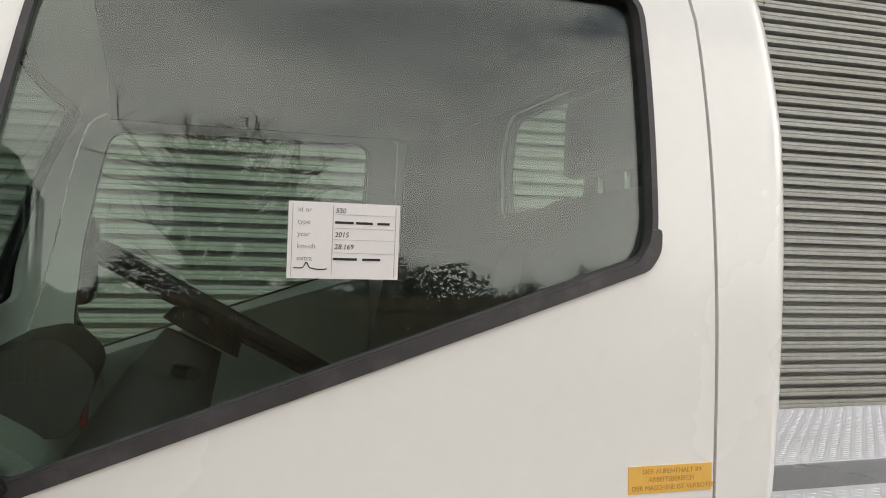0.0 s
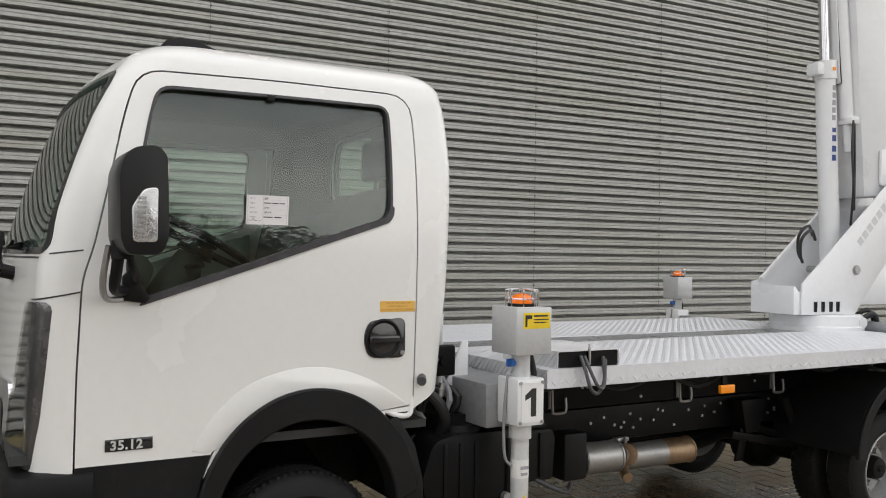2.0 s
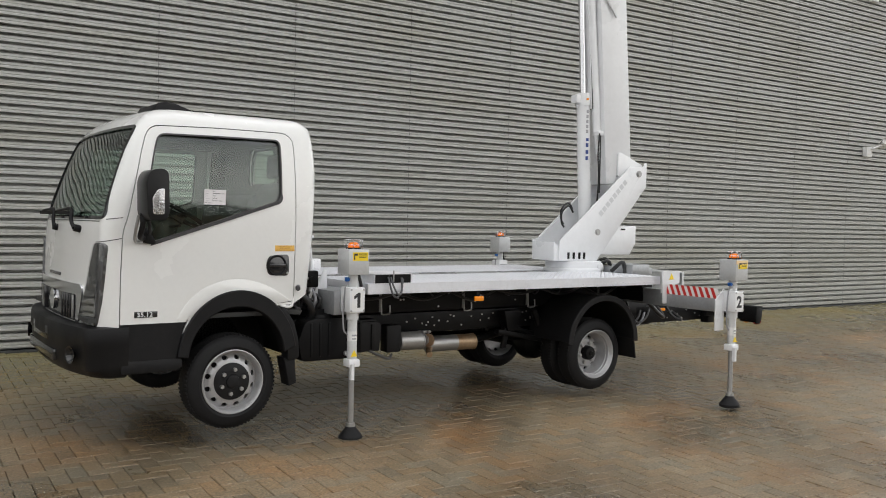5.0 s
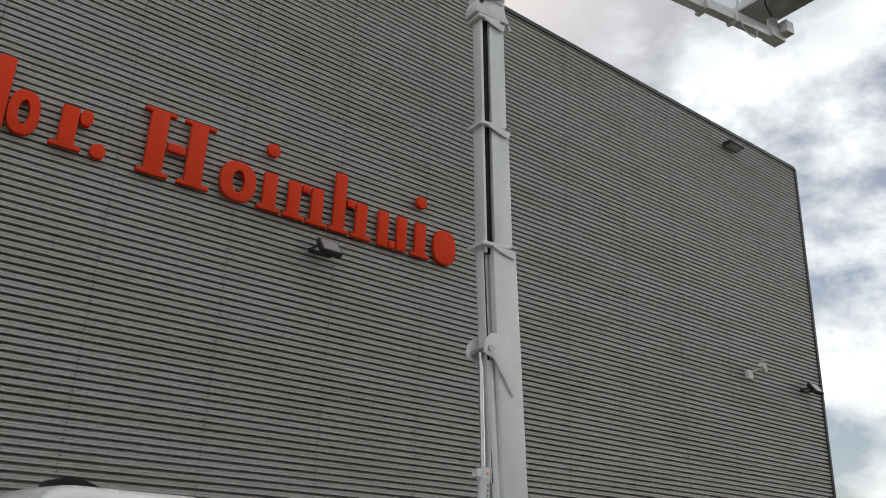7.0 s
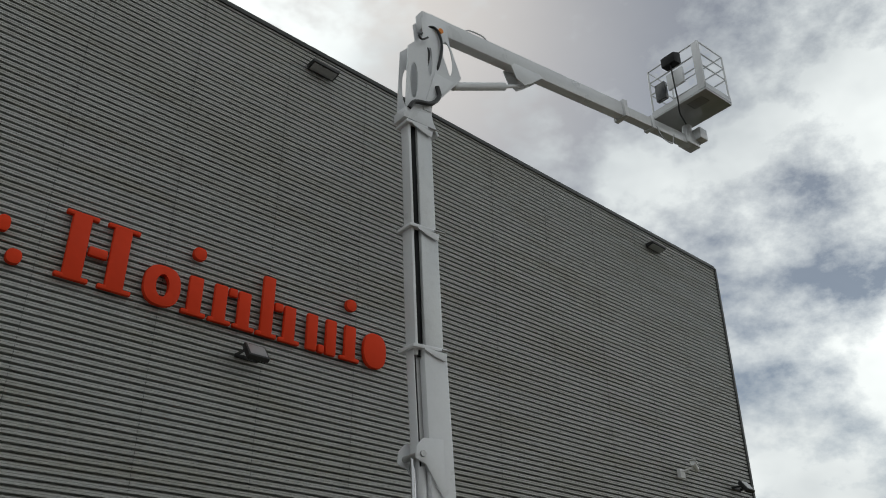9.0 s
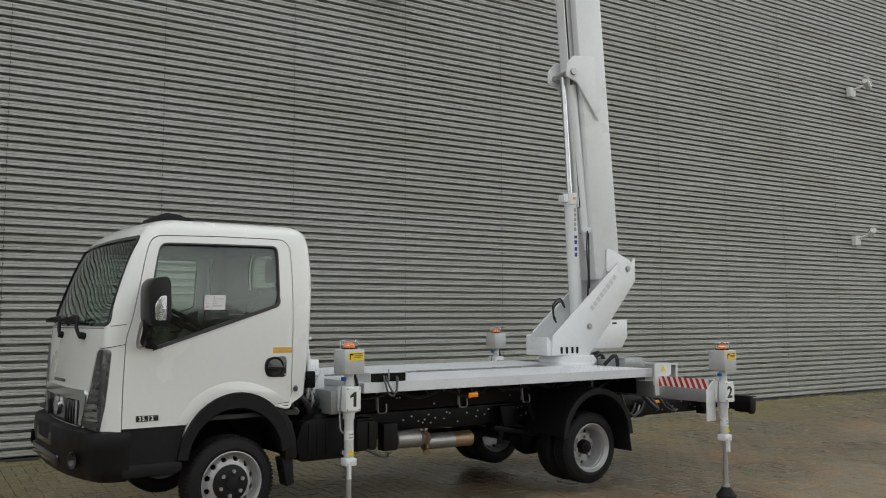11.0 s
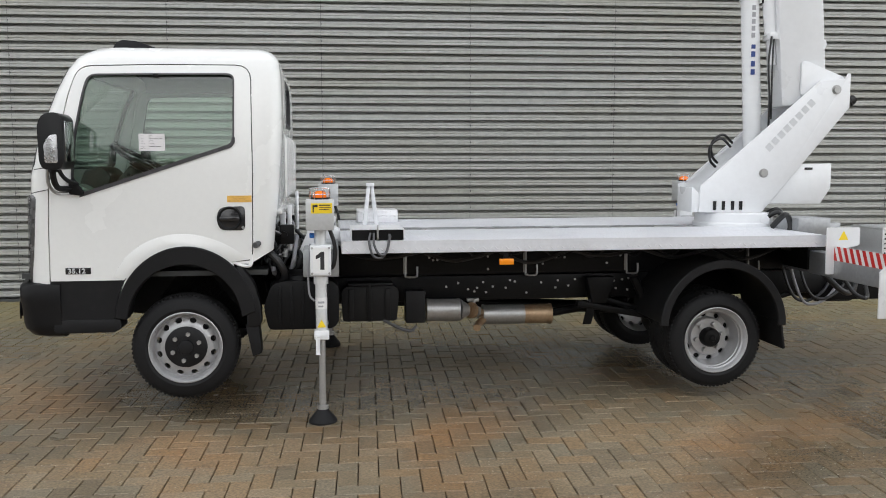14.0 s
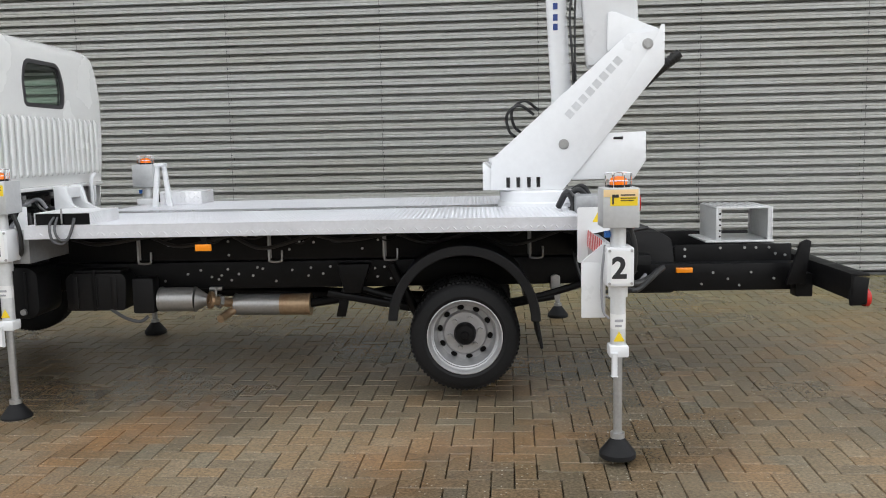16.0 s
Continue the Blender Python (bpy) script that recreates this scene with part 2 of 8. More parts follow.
    moss.inputs["Color2"].default_value = (0.23, 0.205, 0.06, 1)
    l.new(moss_f.outputs[0], moss.inputs["Fac"])
    l.new(wetter.outputs["Color"], moss.inputs["Color1"])
    l.new(moss.outputs["Color"], shade.inputs["Color1"])
    l.new(sh.outputs["Result"], shade.inputs["Color2"])
    # pale grit: only some of the cells, only their middles
    dot = n.new("ShaderNodeMath")
    dot.operation = "LESS_THAN"
    dot.inputs[1].default_value = 0.2
    l.new(grit.outputs["Distance"], dot.inputs[0])
    some = n.new("ShaderNodeSeparateColor")
    l.new(grit.outputs["Color"], some.inputs[0])
    pick = n.new("ShaderNodeMath")
    pick.operation = "GREATER_THAN"
    pick.inputs[1].default_value = 0.76
    l.new(some.outputs[0], pick.inputs[0])
    both = n.new("ShaderNodeMath")
    both.operation = "MULTIPLY"
    l.new(dot.outputs[0], both.inputs[0])
    l.new(pick.outputs[0], both.inputs[1])
    weak = n.new("ShaderNodeMath")
    weak.operation = "MULTIPLY"
    weak.inputs[1].default_value = 0.7
    l.new(both.outputs[0], weak.inputs[0])
    pale = n.new("ShaderNodeMixRGB")
    pale.inputs["Color2"].default_value = (0.42, 0.38, 0.3, 1)
    l.new(weak.outputs[0], pale.inputs["Fac"])
    l.new(shade.outputs["Color"], pale.inputs["Color1"])
    l.new(pale.outputs["Color"], bsdf.inputs["Base Color"])
    wet = n.new("ShaderNodeMapRange")
    wet.inputs["From Min"].default_value, wet.inputs["From Max"].default_value = 0.38, 0.6
    wet.inputs["To Min"].default_value, wet.inputs["To Max"].default_value = 0.14, 0.5
    l.new(broad.outputs["Fac"], wet.inputs["Value"])
    l.new(wet.outputs["Result"], bsdf.inputs["Roughness"])
    bsdf.inputs["Specular IOR Level"].default_value = 0.5
    bump = n.new("ShaderNodeBump")
    bump.inputs["Strength"].default_value, bump.inputs["Distance"].default_value = 0.35, 0.003
    l.new(fine.outputs["Fac"], bump.inputs["Height"])
    l.new(bump.outputs["Normal"], bsdf.inputs["Normal"])
    return m


M_WHITE = surface("white_paint", (0.80, 0.80, 0.79), 0.22, 0, 0.02, 40, 1.5, 0.01, coat=0.6)
M_LIFT = surface("white_lift_paint", (0.78, 0.79, 0.81), 0.32, 0, 0.03, 25, 2.0, 0.04, coat=0.3, dirt=(0.5, 0.5, 0.5), dirt_amount=0.12)
M_PLASTIC = surface("black_plastic", (0.009, 0.009, 0.010), 0.5, 0, 0.2, 120, 3, 0.2, dirt=(0.03, 0.028, 0.026), dirt_amount=0.3, spec=0.22)
M_GLOSSBLACK = surface("gloss_black", (0.012, 0.012, 0.014), 0.18, 0, 0.1, 60, 3, 0.02, coat=0.5)
M_MIRRORBLACK = surface("mirror_black", (0.009, 0.009, 0.010), 0.36, 0, 0.1, 60, 3, 0.03, spec=0.3)
M_TRIM = surface("rubber_trim", (0.035, 0.033, 0.037), 0.42, 0, 0.25, 80, 6, 0.12, dirt=(0.12, 0.11, 0.12), dirt_amount=0.5)
M_TYRE = surface("tyre_rubber", (0.009, 0.009, 0.010), 0.6, 0, 0.25, 90, 4, 0.3, dirt=(0.025, 0.023, 0.021), dirt_amount=0.2, spec=0.25)
M_RIM = surface("silver_rim", (0.43, 0.43, 0.44), 0.34, 0.4, 0.08, 60, 5, 0.05, dirt=(0.2, 0.16, 0.12), dirt_amount=0.25)
M_STEEL = surface("dull_steel", (0.42, 0.42, 0.42), 0.4, 0.8, 0.15, 70, 5, 0.1, dirt=(0.2, 0.16, 0.12), dirt_amount=0.2)
M_CHROME = surface("chrome", (0.75, 0.75, 0.77), 0.1, 1.0, 0.03, 60, 3, 0.01)
M_ALU = surface("brushed_aluminium", (0.66, 0.67, 0.68), 0.38, 0.35, 0.08, 60, 3, 0.06, dirt=(0.35, 0.34, 0.33), dirt_amount=0.25)
M_TREAD = tread_plate("tread_plate", (0.86, 0.86, 0.88), 0.36)
M_CHASSIS = surface("chassis_black", (0.006, 0.006, 0.0066), 0.4, 0, 0.3, 50, 5, 0.2, dirt=(0.016, 0.015, 0.015), dirt_amount=0.35, spec=0.15)
M_EXH = surface("exhaust_steel", (0.42, 0.30, 0.19), 0.42, 0.6, 0.2, 40, 4, 0.08, dirt=(0.26, 0.12, 0.05), dirt_amount=0.8)
M_INTERIOR = surface("cab_plastic_grey", (0.035, 0.037, 0.037), 0.6, 0, 0.06, 40, 3, 0.0)
M_DOORTRIM = surface("door_trim_greygreen", (0.22, 0.255, 0.235), 0.6, 0, 0.05, 40, 3, 0.0)
M_SEAT = surface("seat_cloth", (0.05, 0.055, 0.06), 0.9, 0, 0.15, 60, 4, 0.1)
M_LINER = surface("roof_lining", (0.09, 0.095, 0.092), 0.9, 0, 0.04, 40, 3, 0.0)
M_GLASS = pane("side_glass", (0.82, 0.89, 0.845), 1.72)
M_WIND = pane("windscreen_glass", (0.70, 0.78, 0.74), 2.0)
M_LENSCLEAR = pane("clear_lens", (0.9, 0.9, 0.9), 1.5, 0.02)
M_ORANGE = lens_plastic("orange_lens", (0.95, 0.22, 0.01), 0.25)
M_AMBER = surface("amber_reflector", (0.9, 0.28, 0.01), 0.25, 0, 0.06, 90, 5, 0.1)
M_REDLENS = surface("red_lens", (0.55, 0.02, 0.015), 0.2, 0, 0.08, 80, 5, 0.05)
M_YELLOW = surface("yellow_sticker", (0.86, 0.62, 0.02), 0.45, 0, 0.04, 60, 4, 0.02)
M_OCHRE = surface("faded_ochre_sticker", (0.78, 0.46, 0.10), 0.5, 0, 0.06, 60, 4, 0.02)
M_OCHRE_INK = surface("faded_brown_print", (0.50, 0.28, 0.07), 0.55, 0, 0.1, 60, 6, 0.02)
M_PALEORANGE = surface("pale_orange_sticker", (0.85, 0.62, 0.33), 0.5, 0, 0.05, 60, 4, 0.02)
M_INK = surface("black_ink", (0.02, 0.02, 0.022), 0.5, 0, 0.1, 60, 4, 0.0)
M_GREYINK = surface("grey_ink", (0.35, 0.35, 0.37), 0.6, 0, 0.1, 60, 4, 0.0)
M_BLUEINK = surface("blue_print", (0.02, 0.05, 0.22), 0.4, 0, 0.1, 60, 4, 0.0)
M_PAPER = surface("white_card", (0.82, 0.80, 0.82), 0.6, 0, 0.02, 120, 4, 0.02)
M_STICKWHITE = surface("white_sticker", (0.8, 0.8, 0.8), 0.4, 0, 0.03, 60, 4, 0.01)
M_RED = surface("red_stripe", (0.55, 0.025, 0.02), 0.4, 0, 0.08, 60, 4, 0.02)
M_SIGNRED = surface("red_sign_letter", (0.74, 0.055, 0.016), 0.75, 0, 0.05, 8, 0.8, 0.02, spec=0.2)
M_LAMPGREY = surface("lamp_grey_chrome", (0.13, 0.13, 0.135), 0.2, 0.6, 0.3, 30, 9, 0.4)
M_REFLECT = surface("ribbed_lamp_reflector", (0.72, 0.72, 0.74), 0.25, 0.75, 0.15, 45, 8, 0.9)
M_HOSE = surface("black_hose", (0.014, 0.014, 0.015), 0.4, 0, 0.2, 150, 8, 0.1)
M_GREYHOSE = surface("grey_cable", (0.28, 0.28, 0.3), 0.5, 0, 0.1, 150, 8, 0.1)
M_BOXGREY = surface("grey_sheet_box", (0.55, 0.56, 0.57), 0.4, 0.25, 0.08, 50, 4, 0.05, dirt=(0.4, 0.4, 0.4), dirt_amount=0.2)
M_BEAM = surface("galvanised_beam", (0.36, 0.37, 0.385), 0.38, 0.5, 0.15, 40, 4, 0.06, dirt=(0.25, 0.24, 0.22), dirt_amount=0.3)
M_PALEGREY = surface("pale_grey_print", (0.60, 0.61, 0.63), 0.4, 0, 0.08, 60, 4, 0.0)
M_BLUE = surface("blue_cap", (0.02, 0.13, 0.45), 0.4, 0, 0.1, 60, 4, 0.05)


def cladding(name, colour):
    """Coated steel sheet: weathered in long level streaks, with faint olive grime."""
    m, n, l, bsdf = nodes_of(name)
    geo = n.new("ShaderNodeNewGeometry")
    stretch = n.new("ShaderNodeMapping")
    stretch.inputs["Scale"].default_value = (0.35, 1.0, 2.4)
    l.new(geo.outputs["Position"], stretch.inputs["Vector"])
    streak, fine = n.new("ShaderNodeTexNoise"), n.new("ShaderNodeTexNoise")
    streak.inputs["Scale"].default_value, streak.inputs["Detail"].default_value, streak.inputs["Roughness"].default_value = 1.1, 7, 0.62
    fine.inputs["Scale"].default_value, fine.inputs["Detail"].default_value = 22, 6
    l.new(stretch.outputs["Vector"], streak.inputs["Vector"])
    l.new(geo.outputs["Position"], fine.inputs["Vector"])
    grime = n.new("ShaderNodeMapRange")
    grime.inputs["From Min"].default_value, grime.inputs["From Max"].default_value, grime.inputs["To Max"].default_value = 0.46, 0.72, 0.55
    l.new(streak.outputs["Fac"], grime.inputs["Value"])
    mix = n.new("ShaderNodeMixRGB")
    mix.inputs["Color1"].default_value = (*colour, 1)
    mix.inputs["Color2"].default_value = (colour[0] * 0.74, colour[1] * 0.70, colour[2] * 0.58, 1)
    l.new(grime.outputs["Result"], mix.inputs["Fac"])
    mul = n.new("ShaderNodeMixRGB")
    mul.blend_type = "MULTIPLY"
    mul.inputs["Fac"].default_value = 1
    rng_ = n.new("ShaderNodeMapRange")
    rng_.inputs["From Min"].default_value, rng_.inputs["From Max"].default_value = 0.3, 0.7
    rng_.inputs["To Min"].default_value, rng_.inputs["To Max"].default_value = 0.9, 1.1
    l.new(fine.outputs["Fac"], rng_.inputs["Value"])
    l.new(mix.outputs["Color"], mul.inputs["Color1"])
    l.new(rng_.outputs["Result"], mul.inputs["Color2"])
    l.new(mul.outputs["Color"], bsdf.inputs["Base Color"])
    bsdf.inputs["Roughness"].default_value = 0.5
    bsdf.inputs["Metallic"].default_value = 0.1
    return m


M_CLAD = cladding("grey_cladding", (0.42, 0.425, 0.41))
M_DARKCABLE = surface("dark_grey_cable", (0.07, 0.07, 0.075), 0.5, 0, 0.1, 150, 8, 0.1)
M_GUTTER = surface("worn_smooth_aluminium", (0.36, 0.37, 0.40), 0.25, 0.6, 0.15, 30, 2.0, 0.03)
M_DOORGREY = surface("grey_door_paint", (0.17, 0.17, 0.17), 0.45, 0, 0.08, 20, 1.5, 0.03)
M_DECK = surface("deck_aluminium", (0.73, 0.74, 0.78), 0.36, 0.35, 0.06, 40, 2.5, 0.02, dirt=(0.5, 0.5, 0.52), dirt_amount=0.3)
M_CLADTRIM = surface("dark_cladding_trim", (0.05, 0.052, 0.05), 0.45, 0.2, 0.1, 14, 0.7, 0.05)
M_DARKLAMP = surface("dark_lamp_housing", (0.03, 0.03, 0.03), 0.45, 0.1, 0.1, 40, 4, 0.05)
M_CONCRETE = surface("concrete", (0.3, 0.29, 0.27), 0.85, 0, 0.15, 25, 1.2, 0.4)
M_BRICK = brick_paver("clay_paver")
M_BRICKS = brick_paver("clay_paver_field", True)
M_JOINT = surface("joint_sand", (0.05, 0.043, 0.03), 0.95, 0, 0.35, 90, 2.0, 0.5, dirt=(0.05, 0.06, 0.02), dirt_amount=0.5)

# ---------------------------------------------------------------- mesh helpers
def spline(points, steps=6):
    """A smooth line through the points."""
    p = [Vector(v) for v in points]
    p = [2 * p[0] - p[1], *p, 2 * p[-1] - p[-2]]
    out = []
    for i in range(1, len(p) - 2):
        for k in range(steps):
            t = k / steps
            out.append(0.5 * (2 * p[i] + (p[i + 1] - p[i - 1]) * t + (2 * p[i - 1] - 5 * p[i] + 4 * p[i + 1] - p[i + 2]) * t * t + (3 * p[i] - p[i - 1] - 3 * p[i + 1] + p[i + 2]) * t ** 3))
    return out + [p[-2]]


class Geo:
    """Collects vertices and faces of one mesh."""

    def __init__(self):
        self.v, self.f = [], []

    def add(self, verts, faces):
        k = len(self.v)
        self.v += [tuple(v) for v in verts]
        self.f += [tuple(i + k for i in f) for f in faces]
        return self

    def add_bm(self, bm, m=None):
        bm.verts.index_update()
        self.add([(m @ v.co if m else v.co) for v in bm.verts], [[v.index for v in f.verts] for f in bm.faces])
        bm.free()
        return self

    def box(self, x0, x1, y0, y1, z0, z1, bevel=0.0, m=None, seg=2):
        bm = bmesh.new()
        bmesh.ops.create_cube(bm, size=1)
        for v in bm.verts:
            v.co = ((x0 + x1) / 2 + v.co.x * (x1 - x0), (y0 + y1) / 2 + v.co.y * (y1 - y0), (z0 + z1) / 2 + v.co.z * (z1 - z0))
        if bevel:
            bmesh.ops.bevel(bm, geom=bm.edges[:], offset=min(bevel, 0.45 * min(abs(x1 - x0), abs(y1 - y0), abs(z1 - z0))), segments=seg, affect="EDGES", profile=0.5)
        return self.add_bm(bm, m)

    def prism(self, pts, axis, a, b, bevel=0.0, m=None, seg=2):
        """A polygon given in the plane across axis, drawn out from a to b. x: (y, z); y: (x, z); z: (x, y)."""
        place = {"x": lambda p, h: (h, p[0], p[1]), "y": lambda p, h: (p[0], h, p[1]), "z": lambda p, h: (p[0], p[1], h)}[axis]
        bm = bmesh.new()
        lo, hi = [bm.verts.new(place(p, a)) for p in pts], [bm.verts.new(place(p, b)) for p in pts]
        k = len(pts)
        bm.faces.new(lo)
        bm.faces.new(hi[::-1])
        for i in range(k):
            bm.faces.new((lo[i], lo[(i + 1) % k], hi[(i + 1) % k], hi[i]))
        bmesh.ops.recalc_face_normals(bm, faces=bm.faces[:])
        if bevel:
            bmesh.ops.bevel(bm, geom=bm.edges[:], offset=bevel, segments=seg, affect="EDGES", profile=0.5, clamp_overlap=True)
        return self.add_bm(bm, m)

    def cyl(self, p, q, r, n=20, r2=None, m=None, caps=True):
        p, q = Vector(p), Vector(q)
        r2 = r if r2 is None else r2
        z = (q - p).normalized()
        x = z.orthogonal().normalized()
        y = z.cross(x)
        ring = [(math.cos(2 * math.pi * i / n), math.sin(2 * math.pi * i / n)) for i in range(n)]
        v = [p + r * (c * x + s * y) for c, s in ring] + [q + r2 * (c * x + s * y) for c, s in ring]
        if m:
            v = [m @ w for w in v]
        f = [(i, (i + 1) % n, n + (i + 1) % n, n + i) for i in range(n)]
        if caps:
            f += [tuple(range(n))[::-1], tuple(range(n, 2 * n))]
        return self.add(v, f)

    def tube(self, pts, r, n=8, smooth=5, m=None):
        line = spline(pts, smooth) if smooth and len(pts) > 2 else [Vector(p) for p in pts]
        v, f = [], []
        up = None
        for i, c in enumerate(line):
            d = (line[min(i + 1, len(line) - 1)] - line[max(i - 1, 0)]).normalized()
            up = d.orthogonal().normalized() if up is None else (up - up.dot(d) * d).normalized()
            side = d.cross(up)
            v += [c + r * (math.cos(2 * math.pi * k / n) * up + math.sin(2 * math.pi * k / n) * side) for k in range(n)]
        for i in range(len(line) - 1):
            f += [(i * n + k, i * n + (k + 1) % n, (i + 1) * n + (k + 1) % n, (i + 1) * n + k) for k in range(n)]
        f += [tuple(range(n))[::-1], tuple(range((len(line) - 1) * n, len(line) * n))]
        if m:
            v = [m @ w for w in v]
        return self.add(v, f)

    def lathe(self, profile, origin, axis, n=48, m=None, closed=False):
        """Turns (radius, way along axis) round the axis."""
        o, z = Vector(origin), Vector(axis).normalized()
        x = z.orthogonal().normalized()
        y = z.cross(x)
        k = len(profile)
        v = [o + h * z + r * (math.cos(2 * math.pi * i / n) * x + math.sin(2 * math.pi * i / n) * y) for i in range(n) for r, h in profile]
        if m:
            v = [m @ w for w in v]
        f = []
        for i in range(n):
            j = (i + 1) % n
            for a in range(k if closed else k - 1):
                b = (a + 1) % k
                f.append((i * k + a, i * k + b, j * k + b, j * k + a))
        return self.add(v, f)

    def mesh(self, name, material=None, angle=29.0):
        me = bpy.data.meshes.new(name)
        me.from_pydata(self.v, [], self.f)
        bm = bmesh.new()
        bm.from_mesh(me)
        bmesh.ops.remove_doubles(bm, verts=bm.verts[:], dist=1e-5)
        bmesh.ops.recalc_face_normals(bm, faces=bm.faces[:])
        bm.to_mesh(me)
        bm.free()
        return finish(me, material, angle)


def finish(me, material, angle=29.0):
    me.polygons.foreach_set("use_smooth", [True] * len(me.polygons))
    me.set_sharp_from_angle(angle=radians(angle))
    me.materials.clear()
    if material:
        me.materials.append(material)
    return me


def part(name, geo, material, parent, label="", m=None, angle=29.0):
    """One mesh object under a thing or a part."""
    me = geo if isinstance(geo, bpy.types.Mesh) else geo.mesh(name, material, angle)
    ob = new(name, me)
    ob.parent = parent
    if m is not None:
        ob.matrix_basis = m
    if label:
        ob["label"] = label
    return ob


def thing(name, m, label, category, group="", kind=""):
    ob = new(name)
    ob.matrix_basis = m
    ob.empty_display_size = 0.1
    return tagged(ob, label, category, group, kind)


def boolean(a, op, b):
    """a and b are meshes; gives the mesh of their union, difference or intersection."""
    oa, ob = new("work_a", a), new("work_b", b)
    mod = oa.modifiers.new("cut", "BOOLEAN")
    mod.object, mod.operation, mod.solver = ob, op, "EXACT"
    me = bpy.data.meshes.new_from_object(oa.evaluated_get(bpy.context.evaluated_depsgraph_get()))
    bpy.data.objects.remove(oa)
    bpy.data.objects.remove(ob)
    return me


def lettering(name, text, size, material, parent, m, label="", depth=0.0006, shear=0.0, spacing=1.0, bold=0.0):
    """Words in the built-in font, as a thin mesh; m puts their lower left corner, x along the line and z out of the sheet."""
    cu = bpy.data.curves.new("words", "FONT")
    cu.body, cu.size, cu.extrude, cu.shear, cu.space_character, cu.resolution_u = text, size, depth, shear, spacing, 3
    cu.offset = bold
    ob = new("words", cu)
    me = bpy.data.meshes.new_from_object(ob.evaluated_get(bpy.context.evaluated_depsgraph_get()))
    bpy.data.objects.remove(ob)
    me.materials.clear()
    me.materials.append(material)
    return part(name, me, material, parent, label, m)


def facing(x, y, z):
    """A sheet's pose on a side that looks towards -y: its x runs along +x, its y up."""
    return pose(x, y, z, 90, 0, 0)

# ---------------------------------------------------------------- ground and hall
SLOPE = pose(0, 0, 0.015, 0.8, 0, 0)
WALL_Y, PITCH, HALL_TOP = 4.70, 0.0932, 12.37
SEAM, STEP, HALL_X = 0.61, 1.677, 17.75

g = Geo()
g.add([(-300, -300, -0.062), (300, -300, -0.062), (300, 300, -0.062), (-300, 300, -0.062)], [(0, 1, 2, 3)])
ground = part("ground", g, M_JOINT, None)
ground.matrix_basis = SLOPE
tagged(ground, "dark damp joint sand under the clay pavers", "ground", kind="structure")


def rib_profile(z0, z1):
    """Points (out, up) of the trapezoid ribs between two heights."""
    pts = []
    k = math.floor(z0 / PITCH)
    while k * PITCH < z1:
        for dz, out in ((0.0, 0.0), (0.030, 0.0), (0.032, 0.10), (0.051, 0.10), (0.0555, 0.095), (0.061, 0.095), (0.0655, 0.10), (0.088, 0.10)):
            z = k * PITCH + dz
            if z0 <= z <= z1:
                pts.append((out, z))
        k += 1
    return [(pts[0][0], z0), *pts, (pts[-1][0], z1)]


def clad_geo(width, z0, z1):
    g = Geo()
    prof = rib_profile(z0, z1)
    v = [(x, 0.10 - o, z) for x in (0, width) for o, z in prof]
    k = len(prof)
    g.add(v, [(i, i + 1, k + i + 1, k + i) for i in range(k - 1)])
    return g


wall = part("wall_north", Geo().box(-22, HALL_X - 0.05, WALL_Y + 0.104, WALL_Y + 0.25, -0.2, HALL_TOP - 0.02), M_CLADTRIM, None)
tagged(wall, "tall grey ribbed metal wall of an industrial hall", "wall", kind="structure")
door_x0, door_x1, door_z = 16.16, 17.30, 2.44
# dark ribbed strip, laid over each seam as the shadow line of the overlap
lap_shadow_mesh = clad_geo(0.0035, 0.10, HALL_TOP).mesh("lap_shadow", M_CLADTRIM, 20)
panel_mesh = clad_geo(STEP + 0.03, 0.10, HALL_TOP).mesh("cladding_panel", M_CLAD, 20)
k = -13
while SEAM + k * STEP < HALL_X - 0.4:
    x = SEAM + k * STEP
    if x + STEP < door_x0:
        part("cladding_panel", panel_mesh, M_CLAD, wall, m=pose(x, WALL_Y - (0.003 if k % 2 else 0.0), 0))
        part("lap_shadow", lap_shadow_mesh, M_CLADTRIM, wall, "dark strip drawn as the shadow line where two sheets overlap", m=pose(x + 0.012, WALL_Y - 0.005, 0))
    k += 1
x = SEAM + 9 * STEP
part("cladding_panel", clad_geo(STEP + 0.03, door_z, HALL_TOP).mesh("cladding_panel", M_CLAD, 20), M_CLAD, wall, m=pose(x, WALL_Y - 0.002, 0))
part("cladding_panel", clad_geo(door_x0 - x, 0.10, door_z).mesh("cladding_panel", M_CLAD, 20), M_CLAD, wall, m=pose(x, WALL_Y - 0.002, 0))
part("cladding_panel", clad_geo(HALL_X - x - STEP, door_z, HALL_TOP).mesh("cladding_panel", M_CLAD, 20), M_CLAD, wall, m=pose(x + STEP, WALL_Y, 0))
part("cladding_panel", clad_geo(HALL_X - door_x1, 0.10, door_z).mesh("cladding_panel", M_CLAD, 20), M_CLAD, wall, m=pose(door_x1, WALL_Y, 0))
part("corner_trim", Geo().box(HALL_X, HALL_X + 0.09, WALL_Y - 0.03, WALL_Y + 0.12, 0.05, HALL_TOP + 0.05, 0.006), M_CLADTRIM, wall, "dark folded corner trim")
part("roof_trim", Geo().box(-22, HALL_X - 0.002, WALL_Y - 0.035, WALL_Y + 0.3, HALL_TOP, HALL_TOP + 0.09, 0.006), M_CLADTRIM, wall, "dark folded roof edge trim")
